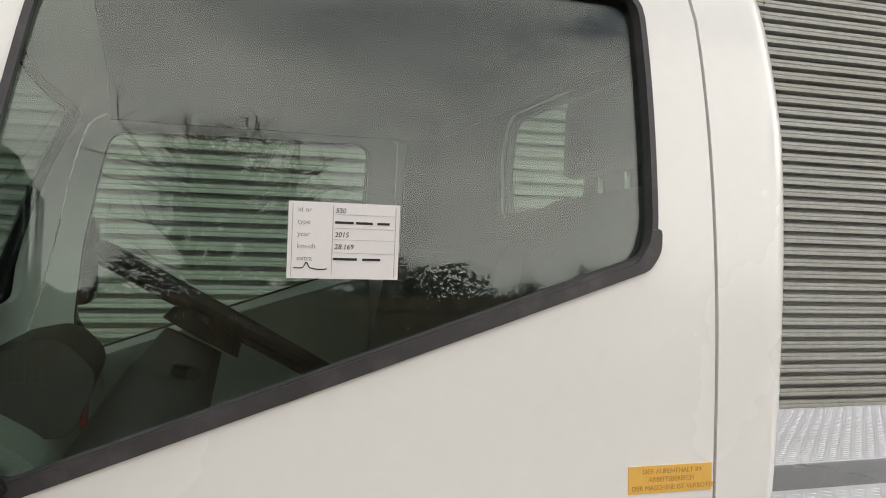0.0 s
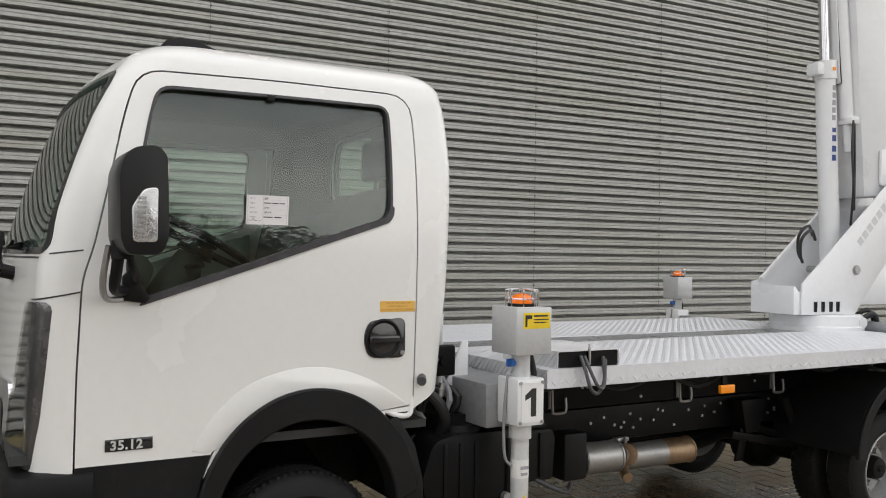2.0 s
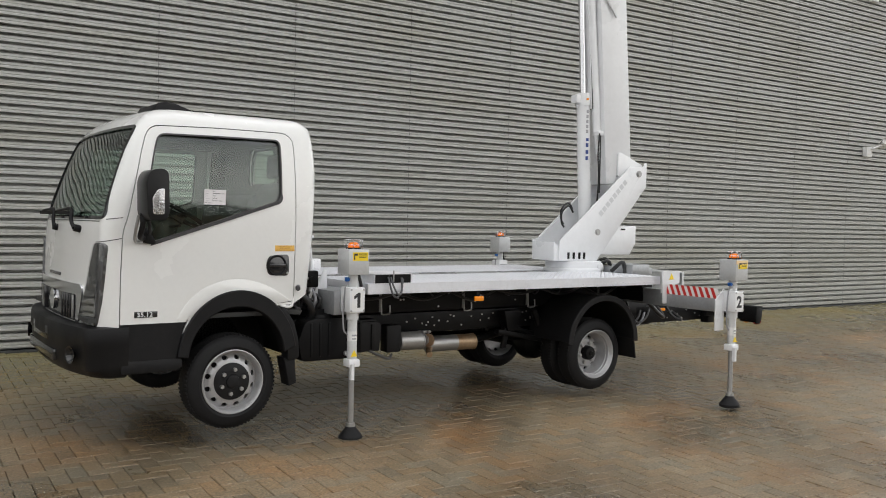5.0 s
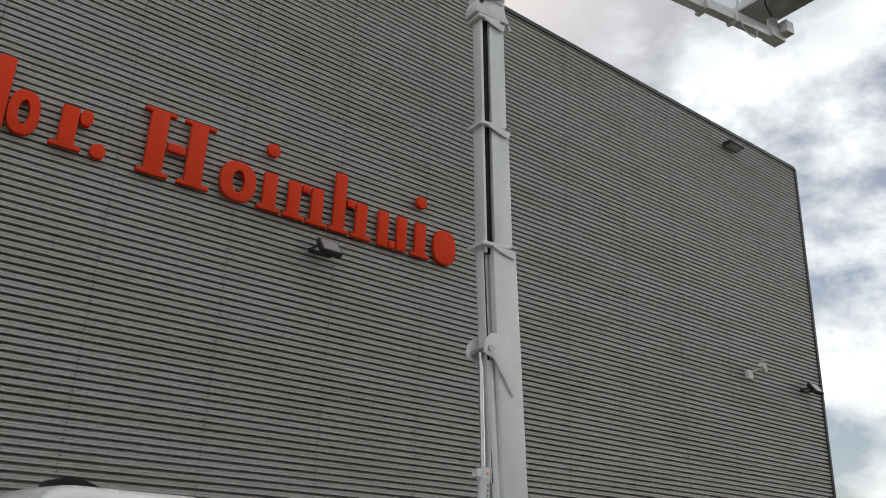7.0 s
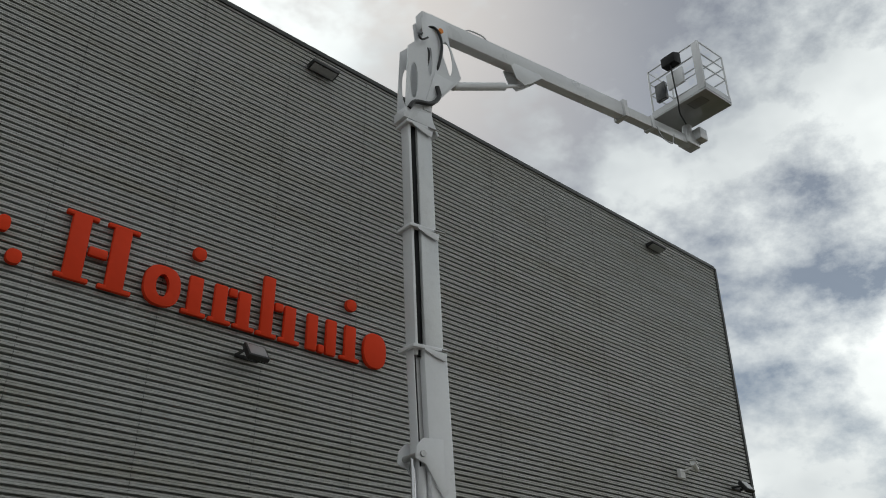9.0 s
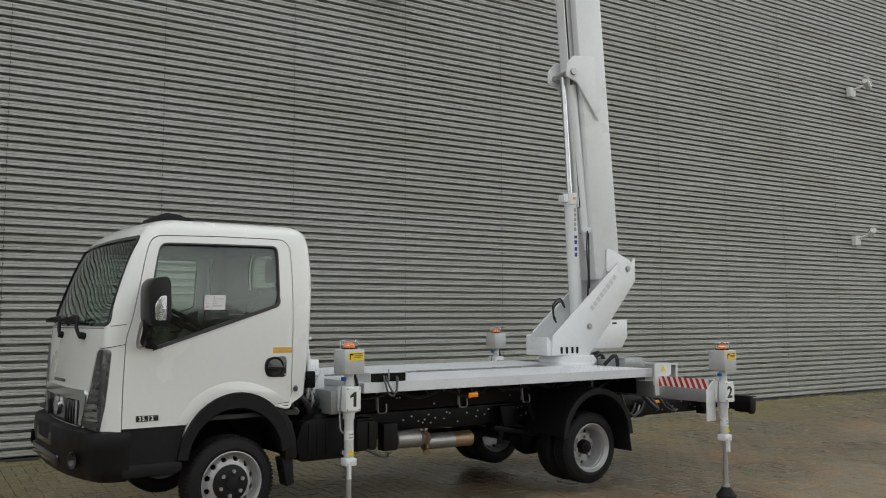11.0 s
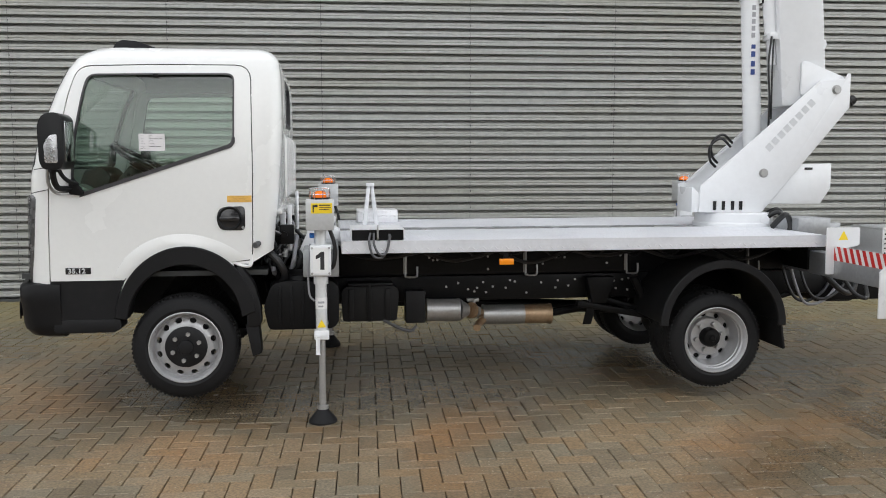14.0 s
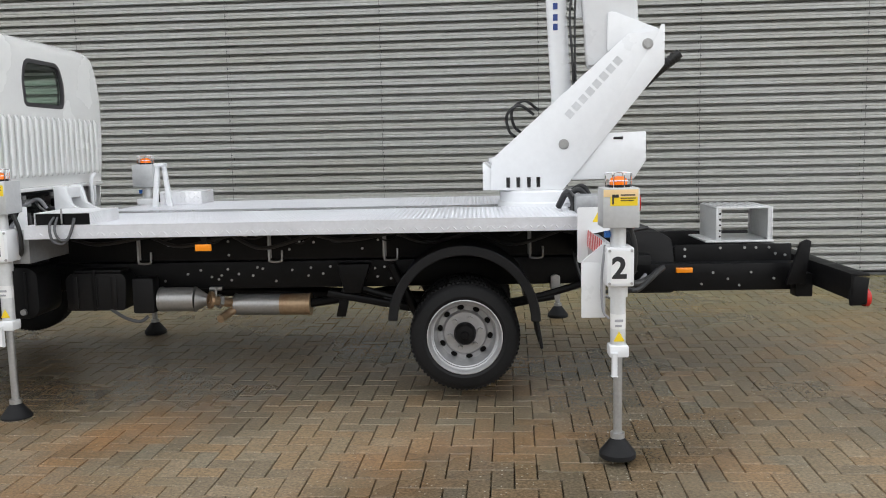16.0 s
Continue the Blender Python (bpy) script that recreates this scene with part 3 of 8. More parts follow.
part("base_trim", Geo().box(-22, door_x0 - 0.06, WALL_Y - 0.012, WALL_Y + 0.03, 0.0, 0.098, 0.004), M_CLADTRIM, wall, "dark plinth strip")
screws = Geo()
for k in range(-4, 10):
    for j in range(0, 66):
        z = 0.154 + PITCH * 2 * j
        if z < HALL_TOP:
            screws.cyl((SEAM + k * STEP + 0.018, WALL_Y - 0.002, z), (SEAM + k * STEP + 0.018, WALL_Y - 0.007, z), 0.008, 6)
ob = part("screw_heads", screws, M_CLADTRIM, wall, "dark screw heads along the sheet laps")
ob["kind"] = "stuff"
east = part("wall_east", Geo().box(HALL_X - 0.05, HALL_X + 0.02, WALL_Y + 0.25, 40, -0.2, HALL_TOP), M_CLAD, None)
tagged(east, "plain grey end wall of the hall", "wall", kind="structure")
roof = part("roof", Geo().box(-22, HALL_X, WALL_Y + 0.3, 40, HALL_TOP - 0.12, HALL_TOP - 0.02), M_CLADTRIM, None)
tagged(roof, "flat dark roof of the hall", "roof", kind="structure")

door_leaf = part("door_1", Geo().box(door_x0 + 0.06, door_x1 - 0.36, WALL_Y - 0.012, WALL_Y + 0.028, 0.09, door_z - 0.06, 0.004), M_DOORGREY, None)
tagged(door_leaf, "plain grey steel personnel door in the hall wall", "door", kind="structure")
part("door_frame", Geo().box(door_x0, door_x0 + 0.055, WALL_Y - 0.03, WALL_Y + 0.02, 0.08, door_z, 0.004).box(door_x1 - 0.055, door_x1, WALL_Y - 0.03, WALL_Y + 0.02, 0.08, door_z, 0.004).box(door_x0 + 0.057, door_x1 - 0.057, WALL_Y - 0.03, WALL_Y + 0.02, door_z - 0.055, door_z, 0.004), M_CLADTRIM, door_leaf, "dark door frame")
part("door_pull", Geo().box(door_x1 - 0.42, door_x1 - 0.40, WALL_Y - 0.05, WALL_Y - 0.014, 1.0, 1.14, 0.004), M_STEEL, door_leaf)


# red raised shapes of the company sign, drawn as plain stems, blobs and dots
def sign_stem(x0, x1, z0, z1):
    return Geo().box(x0, x1, WALL_Y - 0.12, WALL_Y - 0.04, z0, z1, 0.03)


def sign_blob(x0, x1, z0, z1):
    n, cx, cz, rx, rz = 28, (x0 + x1) / 2, (z0 + z1) / 2, (x1 - x0) / 2, (z1 - z0) / 2
    pts = []
    for i in range(n):
        c, s = math.cos(2 * math.pi * i / n), math.sin(2 * math.pi * i / n)
        pts.append((cx + rx * math.copysign(abs(c) ** 0.8, c), cz + rz * math.copysign(abs(s) ** 0.8, s)))
    return Geo().prism(pts, "y", WALL_Y - 0.12, WALL_Y - 0.04, 0.01)


def sign_ring(x0, x1, z0, z1):
    outer = sign_blob(x0, x1, z0, z1).mesh("ring")
    cx, cz, rx, rz = (x0 + x1) / 2, (z0 + z1) / 2, (x1 - x0) / 2 * 0.36, (z1 - z0) / 2 * 0.56
    hole = Geo().prism([(cx + rx * math.cos(2 * math.pi * i / 20), cz + rz * math.sin(2 * math.pi * i / 20)) for i in range(20)], "y", WALL_Y - 0.3, WALL_Y + 0.1)
    return finish(boolean(outer, "DIFFERENCE", hole.mesh("cut")), M_SIGNRED, 30)


BASE, XH, CAP = 6.62, 7.22, 7.60
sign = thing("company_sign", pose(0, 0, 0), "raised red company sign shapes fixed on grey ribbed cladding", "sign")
for x0, x1, z0, z1 in ((-0.99, -0.78, BASE, CAP), (-0.16, 0.05, BASE, XH), (0.93, 1.19, BASE, CAP), (1.49, 1.75, BASE, CAP), (2.66, 2.88, BASE, XH), (3.06, 3.27, BASE, XH), (3.45, 3.66, BASE, XH), (3.84, 4.05, BASE, CAP), (4.24, 4.45, BASE, XH), (4.66, 4.86, BASE, XH), (5.02, 5.22, BASE, XH), (5.38, 5.60, BASE, XH)):
    part("sign_stem", sign_stem(x0, x1, z0, z1), M_SIGNRED, sign)
for x0, x1, z0, z1 in ((-0.77, -0.40, BASE, XH), (0.06, 0.22, XH - 0.22, XH), (0.25, 0.44, BASE - 0.01, BASE + 0.19), (2.00, 2.54, BASE, XH), (2.66, 2.86, 7.48, 7.68), (5.38, 5.58, 7.48, 7.68), (5.76, 6.22, BASE, XH)):
    if x1 - x0 > 0.3 and x0 < 5:
        part("sign_ring", sign_ring(x0, x1, z0, z1), M_SIGNRED, sign)
    else:
        part("sign_blob", sign_blob(x0, x1, z0, z1), M_SIGNRED, sign)
for x0, x1, z0, z1 in ((1.19, 1.49, 7.03, 7.17), (3.27, 3.45, 7.08, 7.22), (4.05, 4.24, 7.08, 7.22), (4.86, 5.02, 6.62, 6.76)):
    part("sign_link", sign_stem(x0 + 0.02, x1 - 0.02, z0, z1), M_SIGNRED, sign)
for x0, x1, z0 in ((0.84, 1.28, BASE), (1.40, 1.86, BASE), (0.84, 1.28, CAP - 0.07), (1.40, 1.86, CAP - 0.07), (2.58, 2.96, BASE), (5.30, 5.68, BASE), (-0.25, 0.14, BASE), (3.0, 3.36, BASE), (3.39, 3.75, BASE), (3.78, 4.13, BASE), (4.17, 4.54, BASE)):
    part("sign_foot", Geo().box(x0, x1, WALL_Y - 0.117, WALL_Y - 0.043, z0 + 0.002, z0 + 0.07, 0.02), M_SIGNRED, sign)


def floodlight(x, z, w, h, tilt, label):
    t = thing("floodlight", pose(x, WALL_Y - 0.02, z), label, "floodlight")
    mm = pose(0, -0.26, 0, tilt, 0, 0)
    part("housing", Geo().box(-w / 2, w / 2, -0.05, 0.03, -h / 2, h / 2, 0.012), M_DARKLAMP, t, m=mm)
    part("front_glass", Geo().box(-w / 2 + 0.03, w / 2 - 0.03, -0.056, -0.052, -h / 2 + 0.03, h / 2 - 0.03), M_STEEL, t, "grey reflector behind flat glass", m=mm)
    g = Geo()
    for i in range(7):
        g.box(-w / 2 + 0.03 + i * (w - 0.07) / 6, -w / 2 + 0.04 + i * (w - 0.07) / 6, 0.032, 0.06, -h / 2 + 0.02, h / 2 - 0.02)
    part("cooling_fins", g, M_DARKLAMP, t, m=mm)
    part("bracket", Geo().box(-w / 2 - 0.02, -w / 2 - 0.008, -0.27, 0.0, -0.02, 0.02).box(w / 2 + 0.008, w / 2 + 0.02, -0.27, 0.0, -0.02, 0.02).box(-w / 2 - 0.02, w / 2 + 0.02, -0.01, 0.012, -0.03, 0.03, 0.003), M_DARKLAMP, t)
    return t


floodlight(3.72, 6.25, 0.34, 0.30, -38, "black square floodlight tilted down on the hall wall")
floodlight(17.0, 6.30, 0.34, 0.30, -38, "black floodlight on a bracket near the hall corner")
for x in (4.58, 14.77):
    t = thing("wall_lamp", pose(x, WALL_Y - 0.02, 11.95), "flat dark wall lamp under the hall roof edge", "wall lamp", "lamps under the roof edge")
    part("housing", Geo().prism([(-0.24, 0.0), (-0.02, -0.05), (0.0, 0.06), (-0.24, 0.06)], "x", -0.28, 0.28, 0.008, m=None), M_DARKLAMP, t)
    part("light_panel", Geo().prism([(-0.21, -0.0085), (-0.05, -0.045), (-0.05, -0.052), (-0.21, -0.0155)], "x", -0.25, 0.25), M_STEEL, t, "pale flat diffuser")
for x, z, turn in ((14.66, 6.28, 20), (14.62, 3.17, 40)):
    t = thing("security_camera", pose(x, WALL_Y - 0.02, z), "white bullet security camera on a wall bracket", "camera", "cameras on the hall wall")
    part("wall_box", Geo().box(-0.09, 0.09, -0.09, 0.015, -0.1, 0.1, 0.012), M_STICKWHITE, t)
    part("arm", Geo().cyl((0.02, -0.09, 0.05), (0.12, -0.28, 0.12), 0.025, 12), M_STICKWHITE, t)
    mm = pose(0.15, -0.3, 0.16, 0, 12, turn)
    part("camera_body", Geo().cyl((-0.16, 0, 0), (0.2, 0, 0), 0.06, 18).box(-0.2, 0.24, -0.068, 0.068, 0.05, 0.068, 0.006), M_STICKWHITE, t, m=mm)
    part("camera_lens", Geo().cyl((0.2, 0, 0), (0.204, 0, 0), 0.05, 18), M_GLOSSBLACK, t, m=mm)

# ---------------------------------------------------------------- the truck
TRUCK = pose(0.01, -0.041, 0, 0, 0, 2.42)
truck = thing("boom_lift_truck", TRUCK, "white boom lift truck jacked up on outriggers over brick paving", "truck")
YC, HALF = 1.05, 0.935


def lerp_table(table, z):
    for (z0, a), (z1, b) in zip(table, table[1:]):
        if z <= z1:
            return a + (b - a) * max(0.0, (z - z0) / (z1 - z0))
    return table[-1][1]


NOSE = [(0.55, -0.955), (0.9, -0.952), (1.18, -0.95), (1.49, -0.935), (1.6, -0.905), (1.85, -0.825), (2.0, -0.77), (2.15, -0.70), (2.28, -0.585)]
CORNER = [(0.55, -0.88), (0.92, -0.88), (1.24, -0.872), (1.5, -0.862), (1.665, -0.825), (1.844, -0.765), (1.99, -0.712), (2.153, -0.638), (2.28, -0.53)]
BACK = [(0.55, 0.50), (1.0, 0.53), (1.075, 0.54), (1.2, 0.552), (1.42, 0.575), (1.9, 0.60), (2.1, 0.595), (2.28, 0.575)]


def half_width(z):
    return HALF - 0.085 * max(0.0, (z - 1.42) / 0.75) ** 2.8


def plan(z, inset, roof_in):
    """Cab outline at height z: nose bowed, corners rounded; half of it mirrored."""
    xn, xc, xb = lerp_table(NOSE, z) + inset + roof_in, lerp_table(CORNER, z) + inset + roof_in, lerp_table(BACK, z) - inset - roof_in
    h = half_width(z) - inset - roof_in
    half = []
    for i in range(13):
        q = i / 12 * 0.90
        half.append((xn + (xc - xn) * (q / 0.90) ** 2.3, -q * h))
    r = 0.10 * h
    for i in range(1, 8):
        a = i / 8 * math.pi / 2
        half.append((xc + 0.13 * (1 - math.cos(a)), -0.90 * h - r * math.sin(a)))
    xs = xc + 0.13
    for i in range(0, 15):
        half.append((xs + (xb - 0.07 - xs) * i / 14, -h))
    for i in range(1, 8):
        a = i / 8 * math.pi / 2
        half.append((xb - 0.07 + 0.07 * math.sin(a), -h + 0.07 * (1 - math.cos(a))))
    for i in range(0, 7):
        half.append((xb, (-h + 0.07) * (1 - i / 6)))
    return [(x, YC + y) for x, y in half] + [(x, YC - y) for x, y in half[-2:0:-1]]


def cab_hull(inset=0.0, bottom=0.62):
    top, edge = 2.283 - inset, 0.105 - inset * 0.5
    levels = [(bottom + inset + (2.12 - inset - bottom - inset) * i / 34, 0.0) for i in range(35)]
    for i in range(1, 9):
        a = i / 8 * math.pi / 2 * 0.93
        levels.append((top - edge + (edge - 0.008) * math.sin(a), edge * (1 - math.cos(a))))
    g = Geo()
    rings = [plan(z, inset, r) for z, r in levels]
    n = len(rings[0])
    v = [(x, y, levels[i][0]) for i, ring in enumerate(rings) for x, y in ring]
    f = [(i * n + k, i * n + (k + 1) % n, (i + 1) * n + (k + 1) % n, (i + 1) * n + k) for i in range(len(rings) - 1) for k in range(n)]
    f.append(tuple(range(n))[::-1])
    last = rings[-1]
    cx, cy = sum(p[0] for p in last) / n, YC
    k0 = len(v)
    for s in (0.75, 0.5, 0.25):
        v += [(cx + (x - cx) * s, cy + (y - cy) * s, top - 0.008 * s * s) for x, y in last]
    base = (len(rings) - 1) * n
    for a, b in ((base, k0), (k0, k0 + n), (k0 + n, k0 + 2 * n)):
        f += [(a + k, a + (k + 1) % n, b + (k + 1) % n, b + k) for k in range(n)]
    f.append(tuple(range(k0 + 2 * n, k0 + 3 * n)))
    return g.add(v, f)


def rounded(pts, r=0.03, steps=4):
    """Rounds the corners of a polygon; r may be a list."""
    out, n = [], len(pts)
    for i in range(n):
        p, a, b = Vector(pts[i]), Vector(pts[i - 1]), Vector(pts[(i + 1) % n])
        ri = r[i] if isinstance(r, (list, tuple)) else r
        ri = min(ri, 0.45 * (a - p).length, 0.45 * (b - p).length)
        s, e = p + (a - p).normalized() * ri, p + (b - p).normalized() * ri
        for k in range(steps + 1):
            t = k / steps
            out.append(tuple((1 - t) ** 2 * s + 2 * t * (1 - t) * p + t * t * e))
    return out


def grown(pts, d):
    """The polygon with every side moved out by d."""
    n = len(pts)
    area = sum(pts[i][0] * pts[(i + 1) % n][1] - pts[(i + 1) % n][0] * pts[i][1] for i in range(n))
    d = d if area > 0 else -d
    out = []
    for i in range(n):
        a, p, b = Vector(pts[i - 1]), Vector(pts[i]), Vector(pts[(i + 1) % n])
        n1, n2 = Vector((p - a)).normalized(), Vector((b - p)).normalized()
        n1, n2 = Vector((n1.y, -n1.x)), Vector((n2.y, -n2.x))
        k = (n1 + n2) / max(0.3, 1 + n1.dot(n2))
        out.append(tuple(p + d * k))
    return out


DOOR = rounded([(-0.752, 0.655), (-0.752, 0.90), (-0.749, 1.17), (-0.737, 1.467), (-0.705, 1.566), (-0.617, 1.991), (-0.567, 2.145), (-0.117, 2.160), (0.418, 2.162), (0.422, 1.561), (0.413, 1.077), (0.408, 1.0), (0.27, 0.99), (0.17, 1.03), (0.011, 1.075), (-0.146, 1.058), (-0.262, 1.005), (-0.33, 0.91), (-0.372, 0.80), (-0.385, 0.655)],
               [0.01, 0.05, 0.05, 0.05, 0.05, 0.1, 0.10, 0.1, 0.09, 0.1, 0.03, 0.02, 0.02, 0.05, 0.05, 0.05, 0.05, 0.05, 0.05, 0.02])
SIDE_WIN = rounded([(-0.553, 1.403), (-0.612, 1.475), (-0.590, 1.735), (-0.541, 1.994), (-0.512, 2.098), (-0.12, 2.106), (0.322, 2.111), (0.318, 1.732), (0.305, 1.690), (-0.135, 1.543)], [0.02, 0.04, 0.03, 0.05, 0.05, 0.03, 0.045, 0.03, 0.05, 0.03])
WIND_WIN = rounded([(YC - 0.893, 1.545), (YC - 0.81, 2.15), (YC + 0.81, 2.15), (YC + 0.893, 1.545)], [0.05, 0.05, 0.05, 0.05])
REAR_WIN = rounded([(0.795, 1.83), (0.775, 1.98), (0.83, 2.118), (1.27, 2.118), (1.325, 1.98), (1.305, 1.83)], [0.04, 0.06, 0.06, 0.06, 0.06, 0.04])
ARCH = [(0.0 + 0.385 * math.cos(a), 0.60 + 0.39 * math.sin(a)) for a in [math.pi * i / 20 for i in range(21)]] + [(-0.385, 0.3), (0.40, 0.3)]

near, far = -0.5, 2.6
shell = boolean(cab_hull().mesh("hull"), "DIFFERENCE", cab_hull(0.028).mesh("hull"))
arch_cut = Geo().prism([(0.40 * math.cos(a), 0.62 + 0.44 * math.sin(a)) for a in [math.pi * i / 24 for i in range(25)]] + [(-0.40, 0.2), (0.40, 0.2)], "y", near, far).mesh("cut")
shell = boolean(shell, "DIFFERENCE", arch_cut)
tail_cut = Geo().prism([(0.30, 0.3), (0.9, 0.3), (0.9, 1.06), (0.545, 1.06), (0.40, 0.975), (0.30, 0.975)], "y", near, far).mesh("cut")
shell = boolean(shell, "DIFFERENCE", tail_cut)
shell = boolean(shell, "DIFFERENCE", Geo().box(0.30, 0.95, YC - 0.87, YC + 0.87, 0.4, 1.295).mesh("cut"))
shell = boolean(shell, "DIFFERENCE", Geo().prism(WIND_WIN, "x", -1.6, -0.42).mesh("cut"))
shell = boolean(shell, "DIFFERENCE", Geo().prism(REAR_WIN, "x", 0.35, 0.9).mesh("cut"))
door_near = boolean(boolean(shell, "INTERSECT", Geo().prism(DOOR, "y", near, 0.5).mesh("cut")), "DIFFERENCE", Geo().prism(SIDE_WIN, "y", near, far).mesh("cut"))
door_far = boolean(boolean(shell, "INTERSECT", Geo().prism(DOOR, "y", 1.6, far).mesh("cut")), "DIFFERENCE", Geo().prism(SIDE_WIN, "y", near, far).mesh("cut"))
body = boolean(boolean(shell, "DIFFERENCE", Geo().prism(grown(DOOR, 0.006), "y", near, 0.5).mesh("cut")), "DIFFERENCE", Geo().prism(grown(DOOR, 0.006), "y", 1.6, far).mesh("cut"))
cab = part("cab_body", finish(body, M_WHITE, 30), M_WHITE, truck, "glossy white cab shell")

# dark jamb behind the door gaps
jamb = boolean(cab_hull(0.026).mesh("hull"), "DIFFERENCE", cab_hull(0.034).mesh("hull"))
for ya, yb in ((near, 0.5), (1.6, far)):
    ring = boolean(Geo().prism(grown(DOOR, 0.03), "y", ya, yb).mesh("cut"), "DIFFERENCE", Geo().prism(grown(DOOR, -0.02), "y", ya - 0.1, yb + 0.1).mesh("cut"))
    part("door_seal", finish(boolean(jamb, "INTERSECT", ring), M_TRIM, 30), M_TRIM, cab, "dark rubber door seal")

LOWER = [(-2.0, 0.2), (1.0, 0.2), (1.0, 0.888), (-2.0, 0.888)]
for side, raw in (("near", door_near), ("far", door_far)):
    upper = boolean(raw, "DIFFERENCE", Geo().prism(LOWER, "y", near, far).mesh("cut"))
    lower = boolean(raw, "INTERSECT", Geo().prism(LOWER, "y", near, far).mesh("cut"))
    d = part("cab_door", finish(upper, M_WHITE, 30), M_WHITE, truck, "white cab door with a slanted window sill")
    part("lower_door_panel", finish(lower, M_PLASTIC, 30), M_PLASTIC, d, "black plastic lower door panel")
    ya, yb = (near, 0.5) if side == "near" else (1.6, far)
    glass = boolean(boolean(cab_hull(0.016).mesh("hull"), "DIFFERENCE", cab_hull(0.019).mesh("hull")), "INTERSECT", Geo().prism(grown(SIDE_WIN, 0.006), "y", ya, yb).mesh("cut"))
    w = part("side_window", finish(glass, M_GLASS, 30), M_GLASS, d, "lightly tinted side window with water drops")
    w.visible_shadow = False
    lip = boolean(Geo().prism(grown(SIDE_WIN, 0.004), "y", ya, yb).mesh("cut"), "DIFFERENCE", Geo().prism(grown(SIDE_WIN, -0.006), "y", ya - 0.1, yb + 0.1).mesh("cut"))
    seal = boolean(boolean(cab_hull(-0.003).mesh("hull"), "DIFFERENCE", cab_hull(0.022).mesh("hull")), "INTERSECT", lip)
    part("window_seal", finish(seal, M_TRIM, 30), M_TRIM, d, "dark rubber window seal")
    # broad rubber sill along the slanted lower edge
    strip = [(-0.575, 1.379), (-0.553, 1.407), (-0.135, 1.547), (0.284, 1.682), (0.306, 1.714), (0.309, 1.735), (0.327, 1.735), (0.325, 1.70), (0.305, 1.672), (-0.128, 1.527)]
    sill = boolean(boolean(cab_hull(-0.006).mesh("hull"), "DIFFERENCE", cab_hull(0.012).mesh("hull")), "INTERSECT", Geo().prism(rounded(strip, 0.01, 2), "y", ya, yb).mesh("cut"))
    part("window_sill_strip", finish(sill, M_TRIM, 30), M_TRIM, d, "scuffed grey rubber sill strip")
    inner = boolean(boolean(cab_hull(0.032).mesh("hull"), "DIFFERENCE", cab_hull(0.075).mesh("hull")), "INTERSECT", Geo().prism([(-0.56, 0.8), (-0.52, 1.39), (-0.13, 1.52), (0.33, 1.66), (0.36, 1.05), (0.1, 1.1), (-0.2, 1.08), (-0.36, 0.8)], "y", ya, yb).mesh("cut"))
    part("door_trim", finish(inner, M_DOORTRIM, 30), M_DOORTRIM, d, "grey-green moulded door trim")
    if side == "near":
        near_door = d

wsglass = boolean(boolean(cab_hull(0.010).mesh("hull"), "DIFFERENCE", cab_hull(0.014).mesh("hull")), "INTERSECT", Geo().prism(grown(WIND_WIN, 0.008), "x", -1.6, -0.42).mesh("cut"))
w = part("windscreen", finish(wsglass, M_WIND, 30), M_WIND, truck, "curved windscreen reflecting the ribbed wall")
w.visible_shadow = False
wring = boolean(Geo().prism(grown(WIND_WIN, 0.003), "x", -1.6, -0.42).mesh("cut"), "DIFFERENCE", Geo().prism(grown(WIND_WIN, -0.018), "x", -1.7, -0.3).mesh("cut"))
part("windscreen_seal", finish(boolean(boolean(cab_hull(-0.002).mesh("hull"), "DIFFERENCE", cab_hull(0.02).mesh("hull")), "INTERSECT", wring), M_GLOSSBLACK, 30), M_GLOSSBLACK, w, "black windscreen border")
seam_skin = boolean(cab_hull(-0.0012).mesh("hull"), "DIFFERENCE", cab_hull(0.004).mesh("hull"))
for ya, yb in ((near, 0.42), (1.68, far)):
    for x0, z0, x1, z1 in ((-0.83, 1.541, -0.738, 1.553), (-0.872, 1.398, -0.745, 1.424)):
        cut = Geo().prism([(x0, z0), (x1, z1), (x1, z1 + 0.005), (x0, z0 + 0.005)], "y", ya, yb).mesh("cut")
        part("panel_seam", finish(boolean(seam_skin, "INTERSECT", cut), M_TRIM, 30), M_TRIM, cab, "dark gap between body panels")
part("panel_seam", finish(boolean(seam_skin, "INTERSECT", Geo().prism([(YC - 0.84, 1.528), (YC + 0.84, 1.528), (YC + 0.84, 1.534), (YC - 0.84, 1.534)], "x", -1.6, -0.82).mesh("cut")), M_TRIM, 30), M_TRIM, cab, "dark gap under the windscreen")
rglass = boolean(boolean(cab_hull(0.010).mesh("hull"), "DIFFERENCE", cab_hull(0.014).mesh("hull")), "INTERSECT", Geo().prism(grown(REAR_WIN, 0.006), "x", 0.35, 0.9).mesh("cut"))
w = part("rear_window", finish(rglass, M_GLASS, 30), M_GLASS, truck, "small tinted window in the back of the cab")
w.visible_shadow = False
rring = boolean(Geo().prism(grown(REAR_WIN, 0.012), "x", 0.35, 0.9).mesh("cut"), "DIFFERENCE", Geo().prism(grown(REAR_WIN, -0.014), "x", 0.3, 1.0).mesh("cut"))
part("rear_window_seal", finish(boolean(boolean(cab_hull(-0.004).mesh("hull"), "DIFFERENCE", cab_hull(0.018).mesh("hull")), "INTERSECT", rring), M_TRIM, 30), M_TRIM, w, "black rubber seal")
